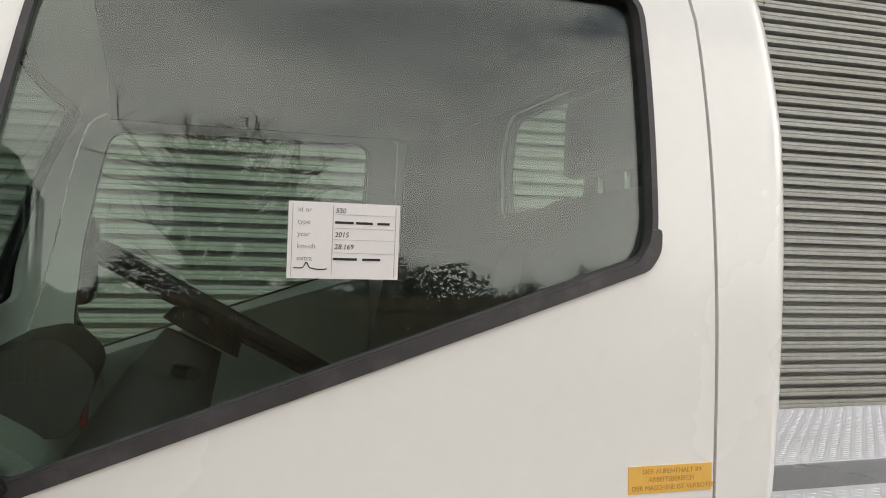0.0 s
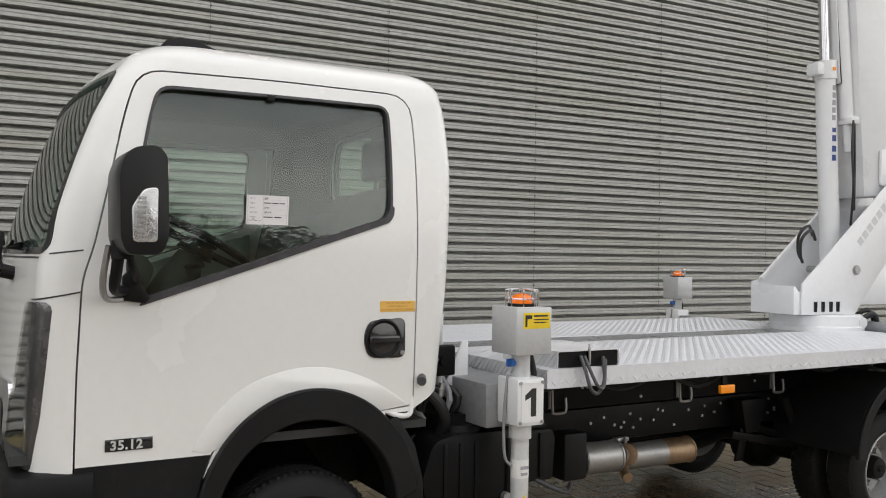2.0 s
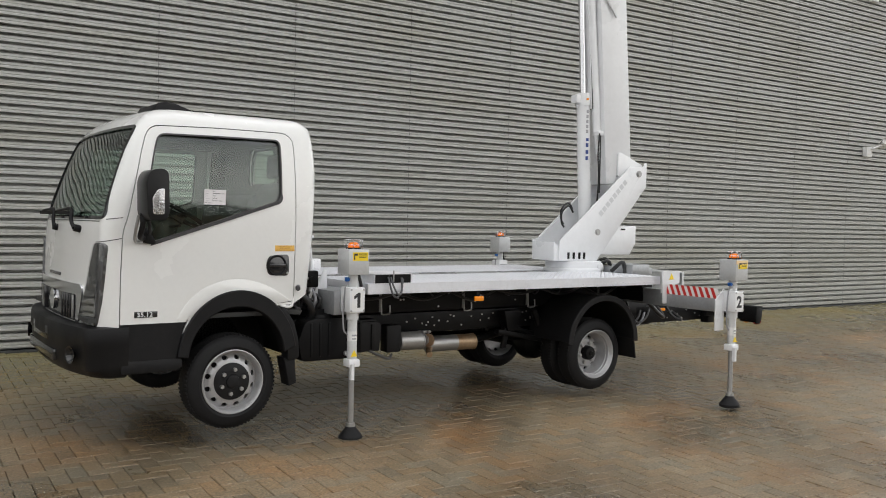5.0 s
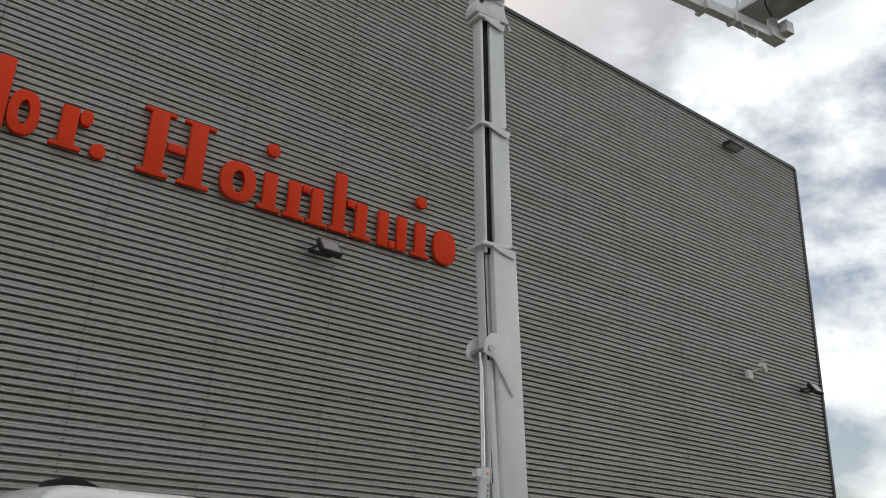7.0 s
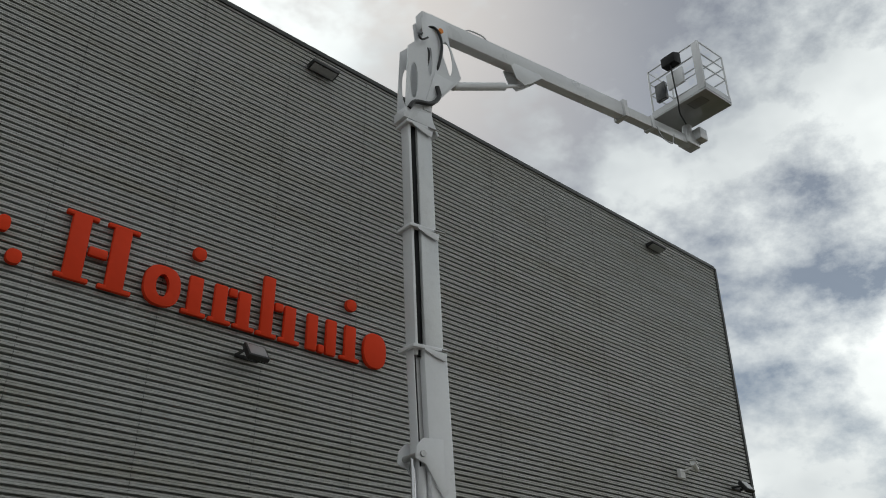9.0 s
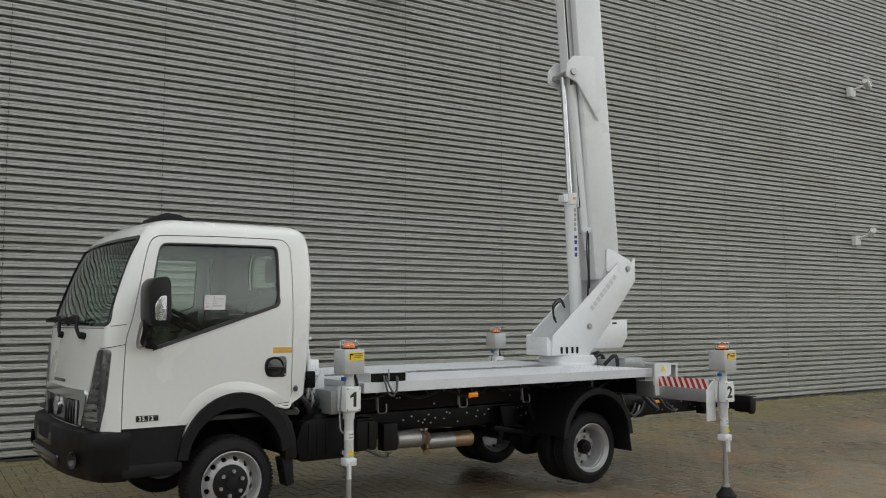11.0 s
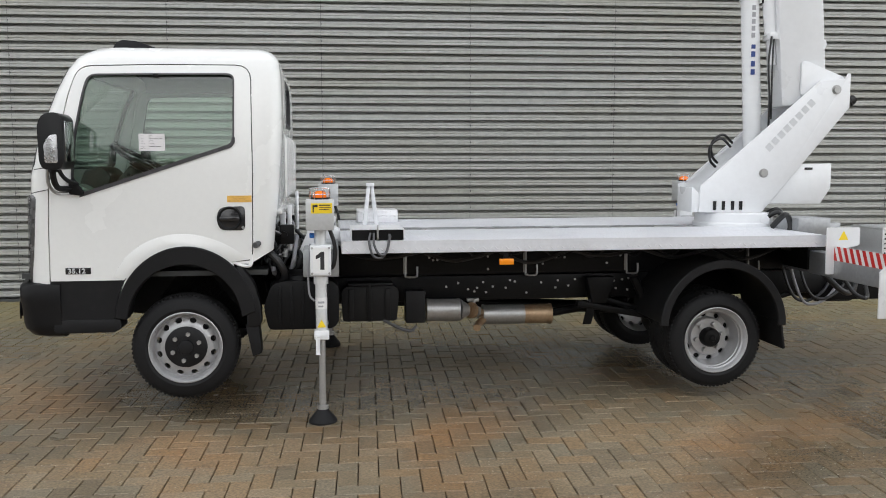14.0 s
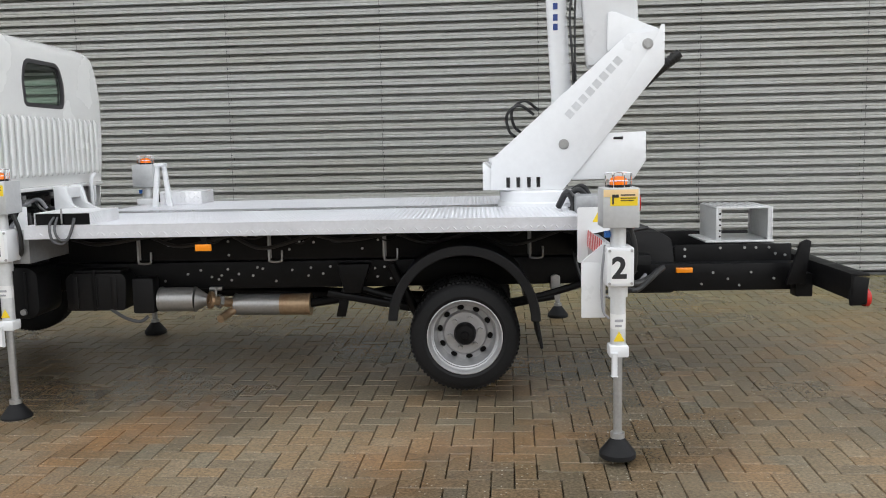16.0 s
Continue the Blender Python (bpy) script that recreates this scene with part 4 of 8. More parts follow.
for i in range(19):
    y = 0.33 + 0.08 * i
    part("back_rib", Geo().prism([(0.606, 1.36), (0.618, 1.38), (0.622, 1.73), (0.606, 1.76)], "y", y - 0.022, y + 0.022, 0.005), M_WHITE, cab)
part("roof_vent", Geo().prism([(-0.46, 2.262), (-0.42, 2.332), (-0.38, 2.345), (-0.30, 2.338), (-0.14, 2.285), (-0.14, 2.262)], "y", 0.50, 0.95, 0.004), M_PLASTIC, cab, "low dark roof vent cover")
part("floor_pan", Geo().box(-0.93, 0.50, 0.17, 1.93, 0.90, 0.93), M_INTERIOR, cab, "dark cab floor")
lin = boolean(boolean(cab_hull(0.030).mesh("hull"), "DIFFERENCE", cab_hull(0.045).mesh("hull")), "INTERSECT", Geo().box(-0.52, 0.7, 0.0, 2.2, 2.13, 2.4).mesh("cut"))
part("roof_lining", finish(lin, M_LINER, 30), M_LINER, cab, "pale roof lining")
lin = boolean(boolean(cab_hull(0.030).mesh("hull"), "DIFFERENCE", cab_hull(0.042).mesh("hull")), "INTERSECT", boolean(Geo().box(0.45, 0.7, 0.0, 2.2, 1.30, 2.128).mesh("cut"), "DIFFERENCE", Geo().prism(REAR_WIN, "x", 0.3, 0.9).mesh("cut")))
part("back_lining", finish(lin, M_INTERIOR, 30), M_INTERIOR, cab, "grey cab back lining")

# dashboard, wheel and seats
dash = part("dashboard", Geo().prism(rounded([(-0.74, 0.95), (-0.74, 1.38), (-0.70, 1.45), (-0.62, 1.46), (-0.52, 1.40), (-0.50, 1.25), (-0.60, 1.10), (-0.62, 0.95)], 0.04), "y", 0.26, 1.84, 0.01), M_DOORTRIM, truck, "grey-green moulded dashboard")
part("instrument_hood", Geo().prism(rounded([(-0.66, 1.42), (-0.62, 1.54), (-0.52, 1.56), (-0.46, 1.50), (-0.50, 1.40)], 0.03), "y", 0.42, 0.82, 0.02), M_INTERIOR, dash)
part("warning_switch", Geo().box(-0.515, -0.500, 0.86, 0.90, 1.33, 1.40, 0.004), M_REDLENS, dash, "small red switch")
part("cup_holder", Geo().lathe([(0.04, 0), (0.045, 0.09), (0.038, 0.09), (0.034, 0.01)], (-0.43, 0.34, 1.30), (0, 0, 1), 20), M_INTERIOR, dash)
st = pose(-0.286, 0.50, 1.593, 0, 29, 0)
steer = part("steering_wheel", Geo().lathe([(0.205 + 0.015 * math.cos(2 * math.pi * i / 10), 0.015 * math.sin(2 * math.pi * i / 10)) for i in range(10)], (0, 0, 0), (0, 0, 1), 40, closed=True), M_PLASTIC, truck, "black four-spoke steering wheel", m=st)
part("wheel_hub", Geo().cyl((0, 0, -0.05), (0, 0, 0.0), 0.07, 20, 0.055).box(-0.2, 0.2, -0.02, 0.02, -0.025, -0.01, 0.004).box(-0.02, 0.02, -0.2, 0.2, -0.025, -0.01, 0.004), M_PLASTIC, steer)
part("steering_column", Geo().cyl((-0.32, 0.50, 1.545), (-0.36, 0.50, 1.46), 0.05, 18, 0.075).cyl((-0.355, 0.50, 1.47), (-0.52, 0.50, 1.20), 0.075, 18, 0.085), M_INTERIOR, truck)
part("stalk", Geo().cyl((-0.35, 0.46, 1.50), (-0.33, 0.30, 1.51), 0.011, 10), M_PLASTIC, steer, m=st.inverted())


def seat(y0, y1, name_label):
    s = part("cab_seat", Geo().prism(rounded([(-0.12, 1.14), (-0.10, 1.26), (0.0, 1.285), (0.30, 1.25), (0.33, 1.14)], 0.04), "y", y0, y1, 0.03), M_SEAT, truck, name_label)
    part("seat_base", Geo().box(-0.08, 0.30, y0 + 0.05, y1 - 0.05, 0.931, 1.138, 0.01), M_INTERIOR, s)
    low = 0.08 if y1 - y0 > 0.7 else 0.0
    part("backrest", Geo().prism(rounded([(0.27, 1.24), (0.38 - low * 0.2, 1.80 - low), (0.46, 1.84 - low), (0.50, 1.78 - low), (0.43, 1.22)], 0.04), "y", y0 + 0.01, y1 - 0.01, 0.03), M_SEAT, s)
    k = 0 if low else 1
    for i in range(k):
        c = y0 + (y1 - y0) * (i + 0.5) / k
        part("headrest", Geo().prism(rounded([(0.405, 1.86), (0.41, 2.03), (0.47, 2.04), (0.49, 1.87)], 0.03), "y", c - 0.13, c + 0.13, 0.03), M_SEAT, s)
        for dy in (-0.05, 0.05):
            part("headrest_post", Geo().cyl((0.45, c + dy, 1.80), (0.45, c + dy, 1.87), 0.007, 8), M_CHROME, s)


seat(0.24, 0.70, "dark cloth driver's seat")
seat(0.82, 1.80, "dark cloth double passenger seat")

# near door: handle, sticker, card, model badge
part("window_peg", Geo().box(-0.145, -0.115, YC - half_width(2.1) - 0.004, YC - half_width(2.1) + 0.02, 2.086, 2.108, 0.004), M_PLASTIC, near_door, "small black window catch")
yd = YC - HALF
crease = spline([(-0.400, 0.905, 0), (-0.335, 1.01, 0), (-0.22, 1.105, 0), (-0.06, 1.155, 0), (0.09, 1.15, 0), (0.24, 1.10, 0), (0.385, 1.01, 0)], 6)
part("arch_swage", Geo().prism([(p.x, p.y) for p in crease] + [(0.385, 0.998), (0.27, 0.985), (0.17, 1.01), (0.011, 1.05), (-0.146, 1.03), (-0.25, 0.98), (-0.31, 0.905), (-0.345, 0.893)], "y", yd - 0.0016, yd + 0.004, 0.0015, seg=2), M_WHITE, near_door, "pressed swage over the wheel arch")
hd = part("handle_recess", Geo().prism(rounded([(0.205, 1.25), (0.225, 1.315), (0.375, 1.325), (0.375, 1.176), (0.225, 1.18)], [0.06, 0.06, 0.03, 0.03, 0.06]), "y", yd - 0.006, yd + 0.01, 0.003), M_GLOSSBLACK, near_door, "black door handle dish")
part("handle_dish", Geo().lathe([(0.072, -0.002), (0.066, -0.009), (0.058, -0.004), (0.05, 0.004), (0.0, 0.006)], (0.285, yd - 0.004, 1.25), (0, 1, 0), 28), M_PLASTIC, near_door)
part("handle_grip", Geo().box(0.225, 0.345, yd - 0.026, yd - 0.010, 1.235, 1.262, 0.007), M_GLOSSBLACK, near_door)
part("door_lock", Geo().cyl((0.362, yd - 0.010, 1.195), (0.362, yd - 0.004, 1.195), 0.009, 14), M_STEEL, near_door)
sticker = part("warning_sticker", Geo().box(0.272, 0.415, yd - 0.0016, yd + 0.002, 1.346, 1.386), M_OCHRE, near_door, "faded ochre warning sticker")
for i, line in enumerate(("DER AUFENTHALT IM", "ARBEITSBEREICH", "DER MASCHINE IST VERBOTEN")):
    lettering("sticker_words", line, 0.0105, M_OCHRE_INK, near_door, facing((0.295, 0.305, 0.277)[i], yd - 0.0018, 1.3745 - 0.012 * i), depth=0.0003)
part("model_plate", Geo().box(-0.667, -0.523, yd - 0.004, yd + 0.002, 0.928, 0.966, 0.002), M_GLOSSBLACK, near_door, "black model badge")
lettering("badge_digits", "35.12", 0.040, M_ALU, near_door, facing(-0.652, yd - 0.0048, 0.934), depth=0.001, spacing=1.12, bold=0.0012)
yg = YC - half_width(1.70) + 0.0125
card_m = pose(-0.228, yg - 0.004, 1.652, 90 + 3.9, 0, 0)
card = part("info_card", Geo().box(0, 0.149, 0, 0.1, -0.0006, 0.0006), M_PAPER, near_door, "white printed card stuck on the window", m=card_m)
for a, b, c, d in ((0.058, 0.0586, 0.004, 0.096), (0.005, 0.0056, 0.003, 0.097), (0.143, 0.1436, 0.003, 0.097), (0.06, 0.142, 0.0845, 0.0848), (0.06, 0.142, 0.0665, 0.0668), (0.06, 0.142, 0.0515, 0.0518), (0.06, 0.142, 0.034, 0.0343)):
    part("card_line", Geo().box(a, b, c, d, 0.0007, 0.0011), M_GREYINK, near_door, m=card_m)
for i, word in enumerate(("id nr", "type", "year", "km-uh", "extra")):
    lettering("card_words", word, 0.0095, M_GREYINK, near_door, card_m @ pose(0.012, 0.0865 - 0.0158 * i, 0.0008), depth=0.0002)
for word, i in (("530", 0), ("2015", 2), ("28.169", 3)):
    lettering("card_numbers", word, 0.0095, M_INK, near_door, card_m @ pose(0.061, 0.0865 - 0.0158 * i, 0.0008), depth=0.0002, shear=0.15)
for a, b, c in ((0.061, 0.086, 0.0725), (0.089, 0.112, 0.0725), (0.118, 0.135, 0.0725), (0.060, 0.092, 0.0245), (0.099, 0.124, 0.0245)):
    part("card_scribble", Geo().box(a, b, c, c + 0.0032, 0.0008, 0.0012), M_INK, near_door, "unreadable handwriting", m=card_m)
part("card_drawing", Geo().tube([(0.008, 0.014, 0.001), (0.02, 0.014, 0.001), (0.025, 0.021, 0.001), (0.03, 0.014, 0.001), (0.044, 0.012, 0.001), (0.052, 0.013, 0.001)], 0.0007, 5), M_INK, near_door, m=card_m)

# fenders, bumper, lamps, grille
for ys, sg in ((yd, -1), (YC + HALF, 1)):
    outer = [(0.02 + 0.415 * math.cos(a), 0.62 + 0.465 * math.sin(a)) for a in [math.radians(8 + 167 * i / 30) for i in range(31)]]
    inner_p = [(0.01 + 0.335 * math.cos(a), 0.62 + 0.355 * math.sin(a)) for a in [math.radians(175 - 170 * i / 30) for i in range(31)]]
    y0, y1 = (ys - 0.022, ys + 0.09) if sg < 0 else (ys - 0.09, ys + 0.022)
    fl = part("wheel_arch_flare", Geo().prism(outer + inner_p, "y", y0, y1, 0.006, seg=1), M_PLASTIC, truck, "textured black wheel arch flare")
    liner = [(0.0 + 0.40 * math.cos(a), 0.62 + 0.40 * math.sin(a)) for a in [math.radians(0 + 180 * i / 24) for i in range(25)]]
    liner_in = [(0.0 + 0.385 * math.cos(a), 0.62 + 0.385 * math.sin(a)) for a in [math.radians(180 - 180 * i / 24) for i in range(25)]]
    y0, y1 = (ys + 0.091, ys + 0.45) if sg < 0 else (ys - 0.45, ys - 0.091)
    # dark plate added across the arch to keep light out and its inside black
    part("arch_wall", Geo().prism(liner_in + [(0.385, 0.50), (-0.385, 0.50)][::-1], "y", (ys + 0.44) if sg < 0 else (ys - 0.45), (ys + 0.45) if sg < 0 else (ys - 0.44)), M_CHASSIS, fl)
    part("arch_liner", Geo().prism(liner + liner_in, "y", y0, y1), M_CHASSIS, fl)
    y0, y1 = (ys - 0.012, ys + 0.10) if sg < 0 else (ys - 0.10, ys + 0.012)
    part("rear_fender_piece", Geo().prism(rounded([(0.30, 0.945), (0.345, 0.965), (0.42, 0.85), (0.455, 0.72), (0.46, 0.60), (0.375, 0.585), (0.37, 0.70), (0.335, 0.83)], 0.015, 2), "y", y0, y1, 0.005), M_PLASTIC, truck, "black rear fender section")
    part("step_panel", Geo().prism(rounded([(-0.745, 0.655), (-0.365, 0.655), (-0.36, 0.60), (-0.40, 0.575), (-0.745, 0.575)], 0.012, 2), "y", y0 + 0.01, y1 + 0.06, 0.004), M_PLASTIC, truck, "black entry step panel")
    part("mud_flap", Geo().prism([(0.36, 0.60), (0.44, 0.60), (0.455, 0.42), (0.40, 0.40)], "y", y0 + 0.03, y1 + 0.05, 0.004), M_TYRE, truck, "black rubber mud flap")


def bumper_ring(z, inset):
    xn, xc, h = -1.05 + inset, -0.955 + inset, HALF + 0.016 - inset
    half = [(xn + (xc - xn) * (q / 0.88) ** 2.6, -q * h) for q in [i / 14 * 0.88 for i in range(15)]]
    half += [(xc + 0.13 * (1 - math.cos(a)), -0.88 * h - 0.12 * h * math.sin(a)) for a in [math.pi / 2 * i / 8 for i in range(1, 9)]]
    half += [(-0.70, -h), (-0.70, -h + 0.12 - inset * 0.2)]
    half += [(-0.74, -h + 0.2), (-0.82, -0.4), (-0.84, 0.0)]
    return [(x, YC + y, z) for x, y in half] + [(x, YC - y, z) for x, y in half[-2:0:-1]]


g = Geo()
rings = [bumper_ring(z, i) for z, i in ((0.545, 0.09), (0.56, 0.05), (0.60, 0.02), (0.64, 0.012), (0.75, 0.006), (0.77, 0.0), (0.84, 0.0), (0.868, 0.008), (0.878, 0.03))]
n = len(rings[0])
g.add([p for r in rings for p in r], [(i * n + k, i * n + (k + 1) % n, (i + 1) * n + (k + 1) % n, (i + 1) * n + k) for i in range(len(rings) - 1) for k in range(n)] + [tuple(range(n))[::-1], tuple(range((len(rings) - 1) * n, len(rings) * n))])
bumper = part("front_bumper", g, M_PLASTIC, truck, "large textured black front bumper")
for sy in (-1, 1):
    mm = pose(-0.998, YC + sy * 0.72, 0.69, 0, -90, -sy * 17)
    part("fog_lamp_dish", Geo().lathe([(0.052, -0.004), (0.056, 0.006), (0.046, 0.004), (0.03, -0.02), (0.0, -0.026)], (0, 0, 0), (0, 0, 1), 28), M_GLOSSBLACK, bumper, m=mm)
part("lower_intake", Geo().box(-1.045, -1.00, YC - 0.42, YC + 0.42, 0.615, 0.69, 0.01).box(-1.048, -1.00, YC - 0.26, YC + 0.26, 0.73, 0.83, 0.01), M_GLOSSBLACK, bumper)
lamp_shape = [(0.175, 0.872), (0.152, 1.02), (0.142, 1.20), (0.137, 1.398), (0.235, 1.392), (0.275, 1.27), (0.315, 1.14), (0.385, 1.02), (0.405, 0.93), (0.385, 0.875)]
for sy in (-1, 1):
    pts = rounded([(p[0] if sy < 0 else 2 * YC - p[0], p[1]) for p in lamp_shape], 0.03, 3)
    cut = Geo().prism(pts, "x", -1.6, -0.70).mesh("cut")
    lens = boolean(boolean(cab_hull(-0.016).mesh("hull"), "DIFFERENCE", cab_hull(-0.0135).mesh("hull")), "INTERSECT", cut)
    hl = part("headlight", finish(boolean(boolean(cab_hull(-0.0095).mesh("hull"), "DIFFERENCE", cab_hull(0.02).mesh("hull")), "INTERSECT", cut), M_LAMPGREY, 30), M_LAMPGREY, truck, "tall wrapped headlight with a clear cover")
    part("headlight_cover", finish(lens, M_LENSCLEAR, 30), M_LENSCLEAR, hl, "clear plastic cover").visible_shadow = False
    strip = boolean(boolean(cab_hull(-0.0115).mesh("hull"), "DIFFERENCE", cab_hull(-0.005).mesh("hull")), "INTERSECT", Geo().prism(rounded([(p[0] if sy < 0 else 2 * YC - p[0], p[1]) for p in ((0.195, 0.885), (0.185, 1.01), (0.22, 1.05), (0.355, 1.03), (0.375, 0.94), (0.355, 0.89))], 0.03, 3), "x", -1.6, -0.70).mesh("cut"))
    part("lamp_reflector", finish(strip, M_CHROME, 30), M_CHROME, hl, "chromed reflector")

grille_cut = Geo().prism(rounded([(0.46, 0.885), (0.44, 1.05), (0.47, 1.09), (1.63, 1.09), (1.66, 1.05), (1.64, 0.885)], 0.03, 3), "x", -1.6, -0.7).mesh("cut")
grille = part("grille", finish(boolean(boolean(cab_hull(-0.005).mesh("hull"), "DIFFERENCE", cab_hull(0.01).mesh("hull")), "INTERSECT", grille_cut), M_GLOSSBLACK, 30), M_GLOSSBLACK, truck, "black honeycomb grille")
edge = boolean(Geo().prism(rounded([(0.44, 0.88), (0.385, 1.07), (0.41, 1.125), (1.69, 1.125), (1.715, 1.07), (1.66, 0.88)], 0.03, 3), "x", -1.6, -0.7).mesh("cut"), "DIFFERENCE", Geo().prism(rounded([(0.50, 0.86), (0.47, 1.03), (0.49, 1.055), (1.61, 1.055), (1.63, 1.03), (1.60, 0.86)], 0.02, 3), "x", -1.7, -0.6).mesh("cut"))
part("grille_surround", finish(boolean(boolean(cab_hull(-0.012).mesh("hull"), "DIFFERENCE", cab_hull(0.006).mesh("hull")), "INTERSECT", edge), M_CHROME, 30), M_CHROME, grille, "chromed grille surround")
part("front_emblem", Geo().cyl((-0.955, YC, 0.985), (-0.972, YC, 0.985), 0.07, 28).box(-0.976, -0.965, YC - 0.085, YC + 0.085, 0.97, 1.0, 0.002), M_CHROME, grille, "plain round chromed emblem")
for sy in (-1, 1):
    for k in range(5):
        y = YC + sy * (0.30 + 0.052 * k)
        part("grille_bar", Geo().box(-0.972 + 0.006 * k, -0.935, y - 0.012, y + 0.012, 0.895, 1.05, 0.004), M_STEEL if k == 4 else M_GLOSSBLACK, grille, "upright grille bar")
part("name_strip", Geo().box(-0.957, -0.945, YC - 0.17, YC + 0.17, 1.155, 1.175, 0.002), M_LAMPGREY, cab, "small grey name bar on the bonnet")

# wipers and mirrors
for y0, y1 in ((0.52, 1.20), (1.10, 1.70)):
    wp = part("wiper", Geo().cyl((-0.89 - y0 * 0.03, y0 - 0.02, 1.475), (-0.93 - y0 * 0.03, y0 - 0.02, 1.485), 0.024, 12).tube([(-0.935 - y0 * 0.02, y0 - 0.02, 1.482), (-0.955, y0 + 0.02, 1.53), (-0.945, y0 + 0.06, 1.60), (-0.94, y0 + 0.2, 1.605)], 0.013, 8).tube([(-0.94, y0 + 0.08, 1.606), (-0.945, y0 + 0.35, 1.60), (-0.945, y1 - 0.12, 1.59)], 0.008, 8), M_PLASTIC, truck, "black windscreen wiper")
    part("wiper_blade", Geo().box(-0.945, -0.93, y0 + 0.08, y1, 1.568, 1.592, 0.004), M_TYRE, wp)


def mirror(sg):
    mm = pose(0, 2 * YC, 0) @ Matrix.Diagonal((1, -1, 1, 1)) if sg > 0 else None

    def put(g):
        if mm:
            g.v = [tuple(mm @ Vector(v)) for v in g.v]
        return g

    def head_put(g):
        """The head stands a little behind its arm."""
        g.v = [(-0.654 + (x + 0.654) * 1.1 + 0.034, y, z - 0.012) for x, y, z in g.v]
        return put(g)
    head = head_put(Geo().prism(rounded([(-0.712, 1.60), (-0.716, 1.80), (-0.690, 1.858), (-0.625, 1.868), (-0.598, 1.84), (-0.592, 1.60), (-0.612, 1.556), (-0.695, 1.556)], [0.03, 0.04, 0.04, 0.03, 0.03, 0.03, 0.03, 0.03]), "y", -0.215, 0.005, 0.028, seg=3))
    mir = part("side_mirror", head, M_MIRRORBLACK, truck, "tall black side mirror")
    part("indicator_housing", head_put(Geo().prism(rounded([(-0.683, 1.592), (-0.687, 1.69), (-0.657, 1.742), (-0.622, 1.748), (-0.622, 1.592)], 0.012, 3), "y", -0.2195, -0.212, 0.002)), M_REFLECT, mir, "clear ribbed indicator lamp")
    part("indicator_lens", head_put(Geo().prism(rounded([(-0.680, 1.596), (-0.684, 1.69), (-0.655, 1.738), (-0.624, 1.744), (-0.624, 1.596)], 0.012, 3), "y", -0.228, -0.220, 0.002)), M_LENSCLEAR, mir, "clear indicator lens").visible_shadow = False
    g = Geo()
    for i in range(9):
        g.box(-0.674, -0.652, -0.2225, -0.2198, 1.605 + 0.0135 * i, 1.612 + 0.0135 * i)
    part("indicator_ribs", head_put(g), M_STEEL, mir)
    part("mirror_glass", head_put(Geo().box(-0.594, -0.5905, -0.185, -0.025, 1.60, 1.82, 0.001)), M_CHROME, mir)
    part("mirror_arm", put(Geo().tube([(-0.66, -0.06, 1.57), (-0.665, -0.04, 1.50), (-0.66, 0.02, 1.44), (-0.62, 0.10, 1.43)], 0.017, 12).tube([(-0.64, -0.06, 1.57), (-0.62, -0.03, 1.51), (-0.60, 0.03, 1.475), (-0.58, 0.11, 1.46)], 0.012, 10).cyl((-0.655, -0.06, 1.53), (-0.655, -0.06, 1.585), 0.03, 16)), M_PLASTIC, mir)
    part("mirror_foot", put(Geo().prism([(-0.625, 1.40), (-0.625, 1.475), (-0.60, 1.50), (-0.54, 1.405), (-0.555, 1.39)], "y", 0.095, 0.118, 0.004)), M_PLASTIC, mir)
    part("mirror_stay", put(Geo().tube([(-0.69, -0.05, 1.57), (-0.70, -0.02, 1.47), (-0.68, 0.05, 1.41), (-0.62, 0.11, 1.405)], 0.010, 8)), M_STEEL, mir, "grey steel mirror stay")


mirror(-1)
mirror(1)

# ---------------------------------------------------------------- wheels
TYRE = [(0.205, 0.020), (0.219, 0.008), (0.238, 0.0), (0.285, 0.008), (0.306, 0.022), (0.317, 0.04), (0.320, 0.06), (0.320, 0.135), (0.317, 0.155), (0.306, 0.173), (0.285, 0.187), (0.238, 0.195), (0.219, 0.187), (0.205, 0.175)]


def tyre_geo():
    g = Geo().lathe(TYRE, (0, 0, 0), (0, 1, 0), 64, closed=True)
    for i in range(72):
        a = 2 * math.pi * i / 72
        m = pose(0, 0, 0, 0, math.degrees(a), 0)
        g.box(-0.0085, 0.0085, 0.030, 0.058, 0.306, 0.3212, 0.003, m=m, seg=1)
        g.box(-0.0085, 0.0085, 0.137, 0.165, 0.306, 0.3212, 0.003, m=m @ pose(0, 0, 0, 0, 3.2, 0), seg=1)
    for y0 in (0.062, 0.088, 0.114):
        g.lathe([(0.318, y0), (0.3215, y0 + 0.002), (0.3215, y0 + 0.018), (0.318, y0 + 0.02)], (0, 0, 0), (0, 1, 0), 64)
    return g


def holes(mesh, count, radius, size, y0, y1, squash=1.0):
    g = Geo()
    for i in range(count):
        a = 2 * math.pi * (i + 0.5) / count
        m = pose(0, 0, 0, 0, math.degrees(a), 0) @ pose(0, 0, radius) @ Matrix.Diagonal((1, 1, squash, 1))
        g.cyl((0, y0, 0), (0, y1, 0), size, 14, m=m)
    bm = bmesh.new()
    bm.from_mesh(mesh)
    if bm.calc_volume(signed=True) < 0:
        bmesh.ops.reverse_faces(bm, faces=bm.faces[:])
    bm.to_mesh(mesh)
    bm.free()
    return finish(boolean(mesh, "DIFFERENCE", g.mesh("cut")), M_RIM, 40)


